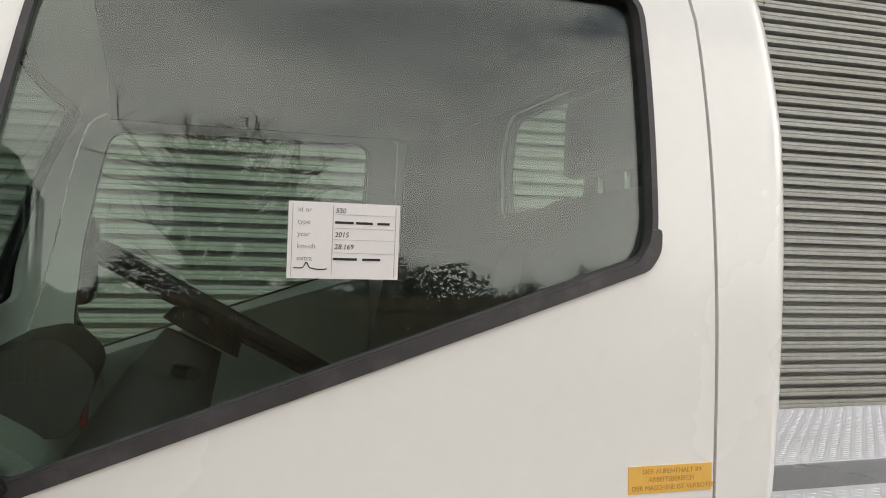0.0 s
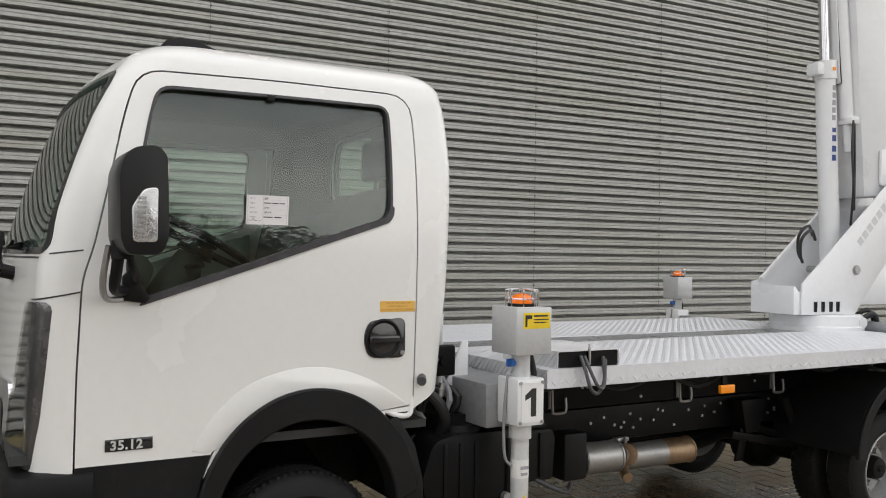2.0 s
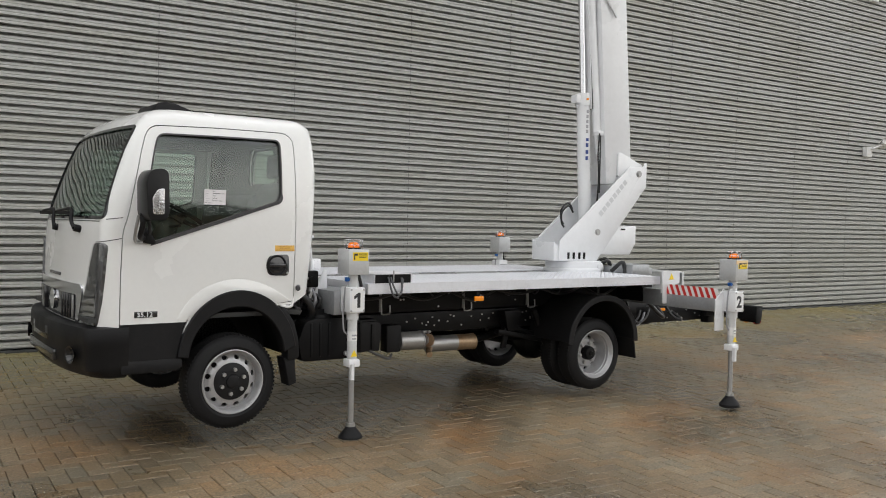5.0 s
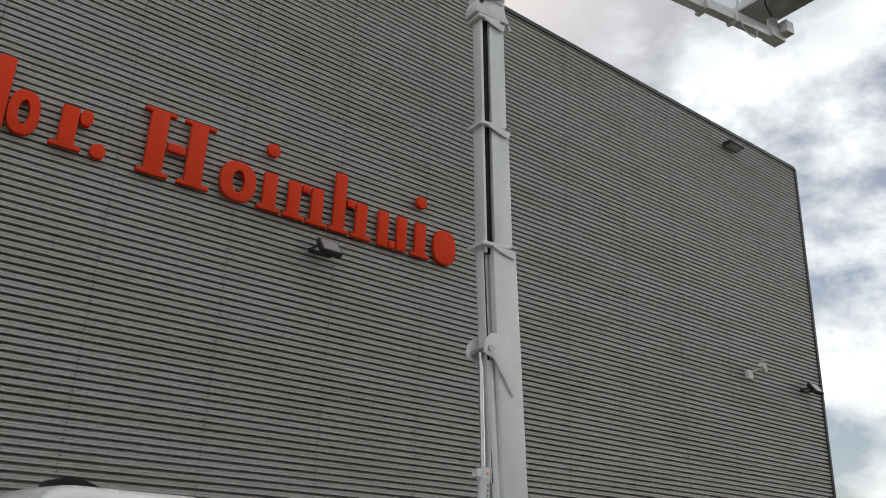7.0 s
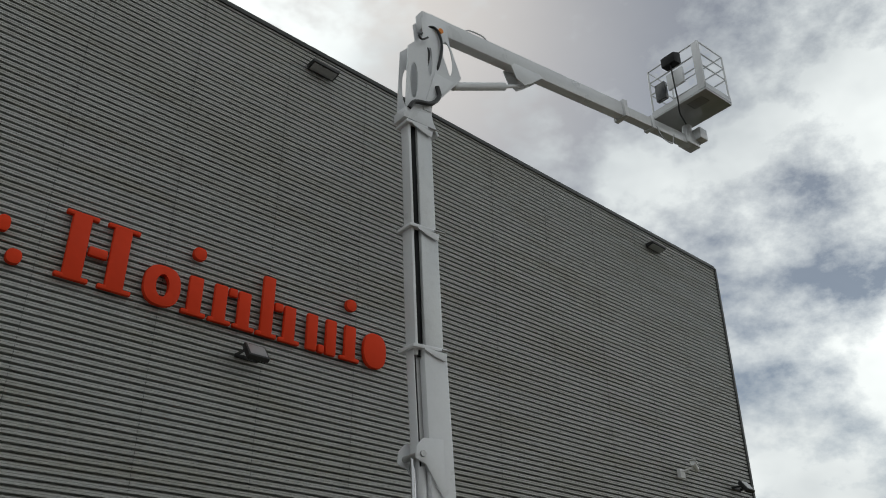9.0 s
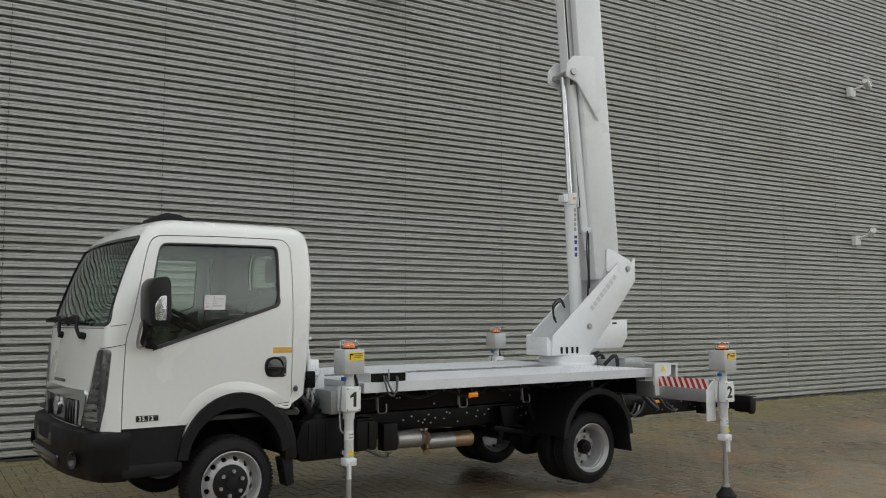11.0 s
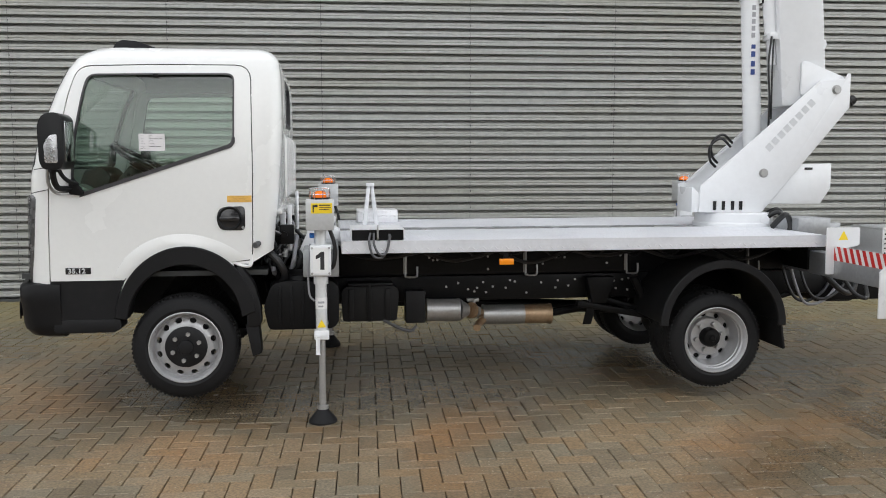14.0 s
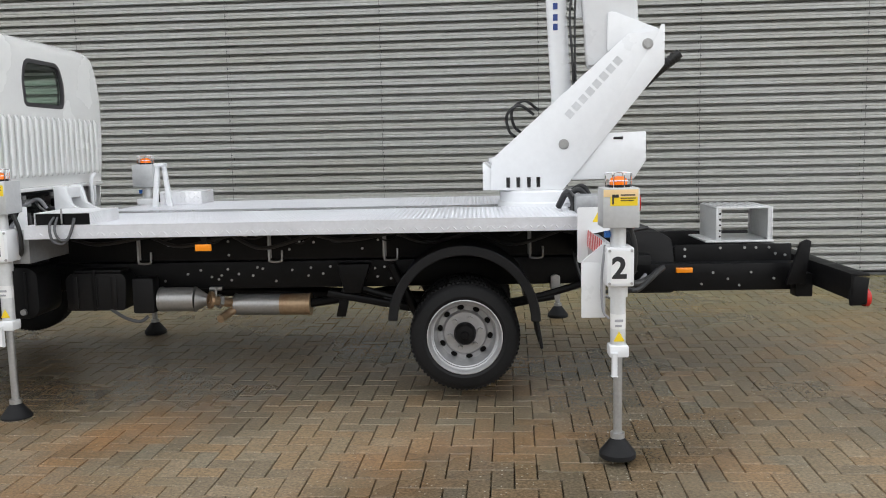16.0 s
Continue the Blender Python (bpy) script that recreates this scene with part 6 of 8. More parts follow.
# rear fenders
for sy in (0, 1):
    o = [(3.40 + 0.42 * math.cos(a), 0.52 + 0.425 * math.sin(a)) for a in [math.radians(2 + 174 * i / 26) for i in range(27)]]
    i_ = [(3.40 + 0.40 * math.cos(a), 0.52 + 0.405 * math.sin(a)) for a in [math.radians(176 - 174 * i / 26) for i in range(27)]]
    y0, y1 = (0.06, 0.60) if not sy else (1.50, 2.04)
    rf = part("rear_fender", Geo().prism(o + i_, "y", y0, y1, 0.003, seg=1), M_PLASTIC, truck, "black rounded rear mudguard")
    y0, y1 = (0.045, 0.075) if not sy else (2.025, 2.055)
    o2 = [(3.40 + 0.43 * math.cos(a), 0.52 + 0.435 * math.sin(a)) for a in [math.radians(0 + 178 * i / 26) for i in range(27)]]
    i2 = [(3.40 + 0.375 * math.cos(a), 0.52 + 0.38 * math.sin(a)) for a in [math.radians(178 - 178 * i / 26) for i in range(27)]]
    part("fender_lip", Geo().prism(o2 + i2, "y", y0, y1, 0.006, seg=1), M_PLASTIC, rf)
    y0, y1 = (0.08, 0.58) if not sy else (1.52, 2.02)
    part("mud_flap", Geo().prism([(3.785, 0.66), (3.80, 0.66), (3.845, 0.36), (3.83, 0.355)], "y", y0, y1, 0.002), M_TYRE, rf, "black rubber mud flap")

# rear end: overhanging frame, rear bar, lamps, step
for y in (0.60, 1.46):
    part("rear_rail", Geo().box(4.40, 5.50, y, y + 0.01, 0.588, 0.755, 0.003).box(4.40, 5.50, y + 0.0105, y + 0.10, 0.747, 0.755).box(4.40, 5.50, y + 0.0105, y + 0.07, 0.588, 0.596).box(4.72, 5.44, y + 0.101, y + 0.112, 0.70, 0.862, 0.003), M_CHASSIS, truck, "black rear frame extension")
for x, z in ((4.86, 0.63), (4.93, 0.70), (5.02, 0.66), (5.09, 0.62), (5.16, 0.70), (5.30, 0.66), (5.38, 0.63)):
    part("rail_bolt", Geo().cyl((x, 0.60, z), (x, 0.592, z), 0.008, 6), M_STEEL, truck)
for x, z in ((4.78, 0.835), (4.78, 0.79), (5.0, 0.84), (5.15, 0.84), (5.22, 0.84), (5.30, 0.84), (5.34, 0.80), (5.40, 0.79)):
    part("rail_bolt", Geo().cyl((x, 0.701, z), (x, 0.694, z), 0.009, 6), M_STEEL, truck)
part("rear_crossbar", Geo().prism([(5.50, 0.63), (5.50, 0.775), (5.60, 0.775), (5.60, 0.762), (5.515, 0.762), (5.515, 0.643), (5.585, 0.643), (5.585, 0.63)], "y", -0.02, 2.12, 0.003), M_CHASSIS, truck, "black channel-section rear underrun bar")
for y in (-0.02, 2.09):
    part("bar_end_plate", Geo().prism([(5.50, 0.60), (5.49, 0.66), (5.52, 0.765), (5.60, 0.75), (5.585, 0.63), (5.56, 0.60)], "y", y, y + 0.012, 0.002), M_CHASSIS, truck)
part("rear_brace", Geo().prism([(5.33, 0.64), (5.41, 0.89), (5.45, 0.91), (5.475, 0.90), (5.46, 0.78), (5.44, 0.64)], "y", 0.47, 0.50, 0.005).box(5.40, 5.50, 0.501, 0.598, 0.56, 0.70, 0.004), M_CHASSIS, truck)
for y in (0.12, 1.98):
    tl = part("tail_lamp", Geo().box(5.575, 5.605, y - 0.12, y + 0.12, 0.60, 0.70, 0.012), M_CHASSIS, truck, "black tail lamp housing")
    part("tail_lens", Geo().lathe([(0.05, 0.0), (0.05, 0.022), (0.04, 0.03), (0.0, 0.032)], (5.605, y - 0.06, 0.63), (1, 0, 0), 24), M_REDLENS, tl, "round red lamp lens")
    part("amber_lens", Geo().lathe([(0.045, 0.0), (0.045, 0.02), (0.036, 0.027), (0.0, 0.03)], (5.605, y + 0.06, 0.63), (1, 0, 0), 24), M_AMBER, tl, "round amber lamp lens")
part("rear_side_marker", Geo().box(4.70, 4.80, 0.57, 0.598, 0.705, 0.735, 0.004), M_AMBER, truck, "amber side marker lamp")
part("rear_tank", Geo().prism(rounded([(4.36, 0.60), (4.36, 0.92), (4.42, 0.95), (4.62, 0.95), (4.70, 0.90), (4.72, 0.72), (4.72, 0.56), (4.42, 0.56)], 0.03, 3), "y", 0.70, 1.25, 0.02), M_PLASTIC, truck, "black plastic rear tank")
part("tank_cap", Geo().cyl((4.46, 0.82, 0.945), (4.46, 0.82, 0.985), 0.045, 20), M_RED, truck, "red filler cap")
step = part("access_step", Geo().box(5.0, 5.012, 0.80, 1.20, 0.876, 1.075, 0.002).box(5.345, 5.357, 0.80, 1.20, 0.876, 1.075, 0.002).box(5.0, 5.357, 0.80, 1.20, 1.0755, 1.087, 0.002).box(4.93, 5.36, 0.78, 1.22, 0.864, 0.8755, 0.002), M_ALU, truck, "perforated aluminium access step")
for y in (0.80, 1.19):
    for x in (5.013, 5.324):
        part("step_lip", Geo().box(x, x + 0.02, y, y + 0.004, 0.876, 1.075), M_ALU, step)
for i in range(7):
    part("step_slat", Geo().box(5.01 + 0.048 * i, 5.03 + 0.048 * i, 0.81, 1.19, 1.0875, 1.093, 0.002), M_ALU, step)
for i in range(5):
    part("step_hole", Geo().cyl((5.024, 0.7985, 0.90 + 0.036 * i), (5.024, 0.7998, 0.90 + 0.036 * i), 0.007, 10), M_CHASSIS, step)


# ---------------------------------------------------------------- outriggers
def outrigger(x, y, base, number, side, beam_from, beam_z=(0.90, 1.05), drop=0.0):
    """A jack leg on the end of a slide-out beam; side is -1 where the leg stands on the near side."""
    foot, low = base, base - 0.4 * drop
    base = base - drop
    t = part("outrigger", Geo().box(x - 0.062, x + 0.062, y - 0.07, y + 0.07, base + 0.915, base + 1.095, 0.008), M_LIFT, truck, "white jack leg on a rubber-footed steel ram")
    f = y + side * 0.071
    part("upper_tube", Geo().cyl((x, y, base + 1.09), (x, y, base + 1.21), 0.036, 20), M_ALU, t)
    part("lower_collar", Geo().cyl((x, y, base + 0.86), (x, y, base + 0.92), 0.044, 20), M_ALU, t)
    for dx in (-0.05, 0.05):
        for dz in (0.93, 1.08):
            part("head_bolt", Geo().cyl((x + dx, f, base + dz), (x + dx, f + side * 0.006, base + dz), 0.007, 6), M_STEEL, t)
    part("outer_tube", Geo().cyl((x, y, low + 0.56), (x, y, base + 0.87), 0.035, 20), M_ALU, t, "grey outer ram tube")
    part("tube_label", Geo().cyl((x, y, base + 0.71), (x, y, base + 0.78), 0.0355, 20), M_STICKWHITE, t, "white handwritten label")
    part("label_marks", Geo().box(x - 0.02, x + 0.018, y + side * 0.035, y + side * 0.0362, base + 0.745, base + 0.757).box(x - 0.018, x + 0.012, y + side * 0.035, y + side * 0.0362, base + 0.722, base + 0.732), M_GREYINK, t)
    part("warning_triangle", Geo().prism([(x - 0.026, low + 0.60), (x + 0.026, low + 0.60), (x, low + 0.648)], "y", y + side * 0.034, y + side * 0.0366), M_YELLOW, t, "yellow warning triangle")
    part("clamp", Geo().box(x - 0.045, x + 0.045, y - 0.045, y + 0.045, low + 0.525, low + 0.58, 0.008).box(x - 0.035, x - 0.012, y + side * 0.04, y + side * 0.062, low + 0.44, low + 0.55, 0.004), M_LIFT, t, "white lower clamp")
    part("ram_rod", Geo().cyl((x, y, foot + 0.09), (x, y, low + 0.53), 0.021, 18), M_STEEL, t, "bare steel ram rod")
    part("rod_collar", Geo().cyl((x, y, foot + 0.095), (x, y, foot + 0.12), 0.034, 18), M_STEEL, t)
    part("foot", Geo().lathe([(0.0, 0.10), (0.03, 0.10), (0.04, 0.085), (0.078, 0.035), (0.086, 0.025), (0.086, 0.004), (0.08, 0.0), (0.0, 0.0)], (x, y, foot), (0, 0, 1), 28), M_TYRE, t, "black rubber foot")
    part("beacon_box", Geo().box(x - 0.082, x + 0.082, y - 0.085, y + 0.085, base + 1.185, base + 1.365, 0.005), M_BOXGREY, t, "pale grey sheet-metal control box")
    part("yellow_label", Geo().box(x - 0.05, x + 0.072, y + side * 0.0865, y + side * 0.0852, base + 1.285, base + 1.345), M_YELLOW, t, "yellow notice sticker")
    part("notice_marks", Geo().box(x - 0.042, x - 0.034, y + side * 0.0866, y + side * 0.088, base + 1.292, base + 1.336).box(x - 0.042, x - 0.012, y + side * 0.0866, y + side * 0.088, base + 1.322, base + 1.336).box(x - 0.004, x + 0.06, y + side * 0.0866, y + side * 0.088, base + 1.33, base + 1.336).box(x - 0.004, x + 0.064, y + side * 0.0866, y + side * 0.088, base + 1.317, base + 1.321).box(x - 0.004, x + 0.055, y + side * 0.0866, y + side * 0.088, base + 1.306, base + 1.310), M_INK, t)
    part("beacon_lens", Geo().lathe([(0.040, 0.0), (0.041, 0.016), (0.036, 0.030), (0.024, 0.038), (0.0, 0.041)], (x, y, base + 1.375), (0, 0, 1), 24), M_ORANGE, t, "orange warning beacon")
    part("beacon_base", Geo().cyl((x, y, base + 1.364), (x, y, base + 1.376), 0.055, 20), M_PLASTIC, t)
    cage = Geo()
    for k in range(4):
        a = math.pi * k / 4 + 0.3
        c, s = math.cos(a), math.sin(a)
        cage.tube([(x + 0.062 * c, y + 0.062 * s, base + 1.366), (x + 0.062 * c, y + 0.062 * s, base + 1.415), (x + 0.052 * c, y + 0.052 * s, base + 1.430), (x - 0.052 * c, y - 0.052 * s, base + 1.430), (x - 0.062 * c, y - 0.062 * s, base + 1.415), (x - 0.062 * c, y - 0.062 * s, base + 1.366)], 0.0025, 6, 3)
    cage.tube([(x + 0.062 * math.cos(a), y + 0.062 * math.sin(a), base + 1.395) for a in [2 * math.pi * k / 16 for k in range(17)]], 0.0022, 6, 0)
    part("beacon_cage", cage, M_CHROME, t, "bent wire beacon guard")
    part("hydraulic_hose", Geo().tube([(x + 0.05, y + 0.02, base + 1.20), (x + 0.085, y + 0.03, base + 1.08), (x + 0.075, y + 0.05, base + 0.96), (x + 0.02, y + 0.12, base + 0.93)], 0.012, 10), M_HOSE, t)
    part("blue_cap", Geo().cyl((x - 0.05, y + side * 0.01, base + 1.15), (x - 0.05, y + side * 0.025, base + 1.15), 0.012, 14).box(x - 0.064, x - 0.036, y - 0.01, y + 0.01, base + 1.135, base + 1.165, 0.004), M_BLUE, t, "blue hose coupling")
    part("drip_hose", Geo().tube([(x - 0.06, y, base + 1.10), (x - 0.075, y, base + 0.95), (x - 0.07, y, base + 0.80), (x - 0.04, y, base + 0.755)], 0.006, 8), M_GREYHOSE, t)
    part("slide_beam", Geo().box(x - 0.05, x + 0.05, min(y - side * 0.07, beam_from), max(y - side * 0.07, beam_from), base + beam_z[0], base + beam_z[1], 0.006), M_BEAM, t, "galvanised grey slide-out beam")
    if number:
        part("number_card", Geo().box(x - 0.045, x + 0.045, f, f + side * 0.0012, base + 0.93, base + 1.08), M_STICKWHITE, t)
        if number == "1":
            part("number", Geo().prism([(x - 0.002, base + 0.952), (x + 0.022, base + 0.952), (x + 0.022, base + 1.058), (x + 0.004, base + 1.058), (x - 0.028, base + 1.034), (x - 0.028, base + 1.014), (x - 0.002, base + 1.026)], "y", f + side * 0.0025, f + side * 0.001), M_INK, t, "bold black digit")
        else:
            lettering("number", number, 0.135, M_INK, t, facing(x - (0.034 if number == "1" else 0.040), f + side * 0.002, base + 0.957), bold=0.0045)
    return t


outrigger(0.822, 0.003, 0.0, "1", -1, 0.60)
o2 = outrigger(4.125, -0.745, 0.03, "2", -1, 0.60, drop=0.09)
part("guard_plate", Geo().box(3.962, 4.075, -0.70, -0.685, 0.69, 0.955, 0.004).prism([(3.962, 0.955), (4.075, 0.955), (4.075, 1.05)], "y", -0.70, -0.685), M_LIFT, o2, "white guard plate")
part("pale_label", Geo().box(4.045, 4.20, -0.8325, -0.8312, 1.265, 1.298), M_PALEORANGE, o2, "pale orange sticker")
part("red_lamp", Geo().cyl((4.207, -0.745, 1.23), (4.221, -0.745, 1.23), 0.04, 18), M_REDLENS, o2, "red marker lamp")
for k in range(9):
    y = -0.62 + 0.065 * k
    part("hazard_stripe", Geo().prism([(y, 0.955), (y + 0.032, 0.955), (y + 0.072, 1.045), (y + 0.040, 1.045)], "x", 4.0728, 4.0742), M_RED, o2, "red reflective stripe")
part("stripe_ground", Geo().box(4.0742, 4.0748, -0.63, 0.01, 0.955, 1.045), M_STICKWHITE, o2)
outrigger(0.87, 2.06, 0.05, "", 1, 1.55)
outrigger(4.16, 2.52, 0.05, "", 1, 1.55)
part("front_beam_housing", Geo().box(0.715, 0.93, 0.08, 1.97, 0.89, 1.06, 0.004), M_BEAM, truck, "aluminium transverse outrigger housing")
part("gusset", Geo().prism([(0.63, 0.90), (0.66, 0.90), (0.79, 1.04), (0.79, 1.20), (0.76, 1.20)], "y", 0.34, 0.352, 0.003), M_LIFT, truck, "white triangular gusset plate")
part("rear_beam_housing", Geo().box(4.058, 4.20, 0.22, 1.88, 0.86, 1.075, 0.006), M_CHASSIS, truck, "black transverse outrigger housing")
wp = part("warning_plate", Geo().prism(rounded([(4.02, 0.865), (4.02, 1.165), (4.245, 1.165), (4.245, 1.05), (4.09, 1.02), (4.08, 0.865)], 0.012, 2), "y", -0.065, -0.055), M_LIFT, truck, "white plate with a yellow triangle")
part("triangle", Geo().prism([(4.10, 1.085), (4.165, 1.085), (4.1325, 1.145)], "y", -0.0668, -0.065), M_YELLOW, wp)
part("valve_block", Geo().box(4.06, 4.30, 0.35, 0.62, 1.08, 1.20, 0.008).box(4.12, 4.22, 0.64, 0.80, 1.08, 1.17, 0.008).box(4.26, 4.42, 0.42, 0.6, 1.05, 1.16, 0.01), M_BEAM, truck, "grey hydraulic valve block")
part("rear_hose", Geo().tube([(3.98, 0.55, 1.13), (4.02, 0.45, 1.22), (4.06, 0.45, 1.15), (4.05, 0.42, 1.05), (4.15, 0.3, 0.9), (4.3, 0.2, 0.72), (4.45, 0.3, 0.70), (4.6, 0.5, 0.75)], 0.02, 10), M_HOSE, truck, "black hydraulic hose")
part("rear_hose", Geo().tube([(4.2, 0.15, 0.95), (4.28, 0.05, 0.74), (4.34, -0.02, 0.70), (4.48, 0.2, 0.74)], 0.014, 10), M_HOSE, truck, "black hydraulic hoses")

# ---------------------------------------------------------------- turret, boom, jib, basket
LIFT = pose(3.76, 1.05, 0, 0, 0, -6.5)


def lift(name, g, material, parent=None, label="", angle=29.0):
    """A part in the turret's own frame, under the truck or under a part of the lift."""
    m = LIFT if parent is None else None
    return part(name, g, material, parent or truck, label, m=m, angle=angle)


ring = lift("slewing_ring", Geo().lathe([(0.0, TOP - 0.004), (0.30, TOP - 0.004), (0.30, 1.135), (0.285, 1.145), (0.285, 1.205), (0.27, 1.216), (0.0, 1.216)], (0.165, 0, 0), (0, 0, 1), 48), M_LIFT, None, "white round turret base")
PLATE = [(-0.165, 1.217), (-0.155, 1.415), (0.70, 2.172), (0.885, 2.185), (0.90, 2.225), (0.922, 2.225), (0.922, 1.98), (0.30, 1.217)]
turret = lift("turret", Geo().prism(PLATE, "y", -0.205, -0.190, 0.003).prism(PLATE, "y", 0.190, 0.205, 0.003), M_LIFT, None, "folded white steel turret")
lift("front_plate", Geo().prism([(-0.215, 1.217), (-0.215, 1.40), (-0.205, 1.40), (-0.17, 1.36), (-0.153, 1.36), (-0.153, 1.217)], "y", -0.19, 0.175, 0.003), M_LIFT, turret)
lift("fold_flange", Geo().prism([(-0.21, 1.217), (-0.21, 1.42), (-0.16, 1.43), (-0.155, 1.217)], "y", 0.178, 0.188).prism([(-0.14, 1.43), (0.68, 2.155), (0.67, 2.172), (-0.15, 1.445)], "y", 0.15, 0.177), M_LIFT, turret)
lift("cross_plate", Geo().prism([(-0.15, 1.23), (0.30, 1.23), (0.86, 1.95), (0.85, 1.965), (0.29, 1.245), (-0.15, 1.245)], "y", -0.19, 0.19), M_LIFT, turret)
for u in (-0.05, 0.015, 0.083, 0.143):
    lift("ring_bolt", Geo().cyl((u, -0.207, 1.262), (u, -0.207, 1.30), 0.013, 12).cyl((u, -0.207, 1.235), (u, -0.207, 1.262), 0.012, 12), M_GLOSSBLACK, turret, "black-capped ring bolt")
lift("pivot_pin", Geo().cyl((0.82, -0.225, 2.108), (0.82, 0.225, 2.108), 0.024, 20).cyl((0.82, -0.2, 2.108), (0.82, -0.21, 2.108), 0.034, 20), M_STEEL, turret, "bare steel pivot pin")
lift("cylinder_pin", Geo().cyl((0.305, -0.22, 1.504), (0.305, 0.22, 1.504), 0.024, 20).cyl((0.305, -0.2, 1.504), (0.305, -0.21, 1.504), 0.033, 20), M_STEEL, turret, "bare steel cylinder pin")
for i in range(8):
    d = 0.062 * i
    c, s = math.cos(radians(47)), math.sin(radians(47))
    x0, z0 = 0.345 + d * c, 1.66 + d * s
    q = [(0, 0), (0.045, 0), (0.045, 0.058), (0, 0.058)]
    lift("name_bar", Geo().prism([(x0 + a * c - b * s * 0.85, z0 + a * s + b * c * 0.85) for a, b in q], "y", -0.2062, -0.205), M_PALEGREY, turret, "pale grey name bar")
ebox = lift("electric_box", Geo().prism([(0.28, 1.277), (0.30, 1.40), (0.46, 1.566), (0.815, 1.575), (0.815, 1.392), (0.74, 1.277)], "y", -0.186, 0.186, 0.006), M_LIFT, None, "white electric cabinet on the turret")
lift("box_grip", Geo().box(0.615, 0.675, -0.190, -0.185, 1.528, 1.545, 0.003), M_GLOSSBLACK, ebox)
lift("box_side_latch", Geo().box(0.816, 0.826, -0.10, -0.06, 1.44, 1.50, 0.003), M_GLOSSBLACK, ebox)
lift("turret_motor", Geo().cyl((0.30, -0.24, 1.165), (0.30, -0.10, 1.165), 0.05, 20).cyl((0.30, -0.27, 1.165), (0.30, -0.24, 1.165), 0.035, 16), M_LIFT, None, "white slewing motor")
lift("turret_hose", Geo().tube([(0.33, -0.22, 1.18), (0.40, -0.26, 1.22), (0.45, -0.24, 1.15), (0.42, -0.2, 1.10)], 0.018, 10), M_HOSE, None, "black slewing hose")
lift("turret_hose", Geo().tube([(0.34, -0.16, 1.20), (0.42, -0.2, 1.24), (0.48, -0.2, 1.16)], 0.014, 10), M_HOSE, None, "black slewing hose")
for du, dv, dz in ((0.0, 0.0, 0.0), (0.03, 0.05, 0.03)):
    lift("loop_hose", Geo().tube([(0.11 + du, -0.05 + dv, 1.70 + dz), (0.02 + du, -0.10 + dv, 1.76 + dz), (-0.06 + du, -0.10 + dv, 1.70 + dz), (-0.05 + du, -0.08 + dv, 1.60 + dz), (0.0 + du, -0.05 + dv, 1.55 + dz)], 0.010, 8), M_HOSE, None, "looped black hose")
g = Geo()
for i in range(10):
    g.cyl((0.86 + 0.016 * i, -0.05, 1.93 + 0.012 * i), (0.870 + 0.016 * i, -0.05, 1.938 + 0.012 * i), 0.036, 14)
lift("ribbed_conduit", g.tube([(0.80, -0.05, 1.86), (0.90, -0.05, 1.955), (1.03, -0.05, 2.06)], 0.03, 12), M_HOSE, None, "ribbed black conduit")

def axis_u(z):
    """The boom's axis leans, and a little less above its first section."""
    return 0.58 - 0.07 * (min(z, 5.4) - 2.56) - 0.05 * max(0.0, z - 5.4)


def boom_box(z0, z1, w, d, bevel=0.025, du=0.0):
    """A boom section along the leaning axis."""
    lean = (axis_u(z1) - axis_u(z0)) / (z1 - z0)
    m = Matrix.Translation((axis_u(z0) + du, 0, z0)) @ pose(0, 0, 0, 0, math.degrees(math.atan(lean)), 0)
    return Geo().box(-w / 2, w / 2, -d / 2, d / 2, 0, (z1 - z0) * math.sqrt(1 + lean * lean), bevel, m=m)


b1 = lift("boom_base_section", boom_box(2.0, 5.42, 0.34, 0.28), M_LIFT, None, "white steel lower boom section")
for y in (-0.165, 0.145):
    lift("boom_foot", Geo().prism(rounded([(0.575, 2.07), (0.578, 2.315), (0.615, 2.318), (0.90, 2.20), (0.88, 2.06)], 0.02, 2), "y", y, y + 0.02, 0.004), M_LIFT, b1)
lift("lifting_eye", Geo().lathe([(0.018, -0.012), (0.04, -0.012), (0.04, 0.012), (0.018, 0.012)], (0.785, 0, 2.46), (0, 1, 0), 20, closed=True), M_LIFT, b1)
lift("cable_groove", boom_box(2.75, 5.38, 0.07, 0.10, 0.004, -0.20), M_STEEL, b1, "dull grey cable groove")
lift("cable_channel", boom_box(2.75, 5.38, 0.022, 0.13, 0.004, -0.248), M_CHASSIS, b1, "black cable chain along the boom")
lift("groove_edge", boom_box(2.75, 5.38, 0.012, 0.14, 0.003, -0.268), M_LIFT, b1, "thin white edge of the cable groove")
bracket = lift("ram_bracket", Geo().prism(rounded([(0.085, 4.10), (0.095, 4.24), (0.18, 4.335), (0.46, 4.36), (0.475, 4.0), (0.505, 3.66), (0.22, 4.06)], 0.02, 2), "y", -0.175, -0.155, 0.003).prism(rounded([(0.085, 4.10), (0.095, 4.24), (0.18, 4.335), (0.46, 4.36), (0.475, 4.0), (0.505, 3.66), (0.22, 4.06)], 0.02, 2), "y", 0.155, 0.175, 0.003), M_LIFT, None, "white triangular ram bracket")
lift("bracket_pin", Geo().cyl((0.17, -0.2, 4.16), (0.17, 0.2, 4.16), 0.035, 18), M_STEEL, bracket)
ram = lift("lift_ram", Geo().cyl((0.305, 0, 1.45), (0.235, 0, 2.87), 0.066, 26), M_LIFT, None, "white lifting ram")
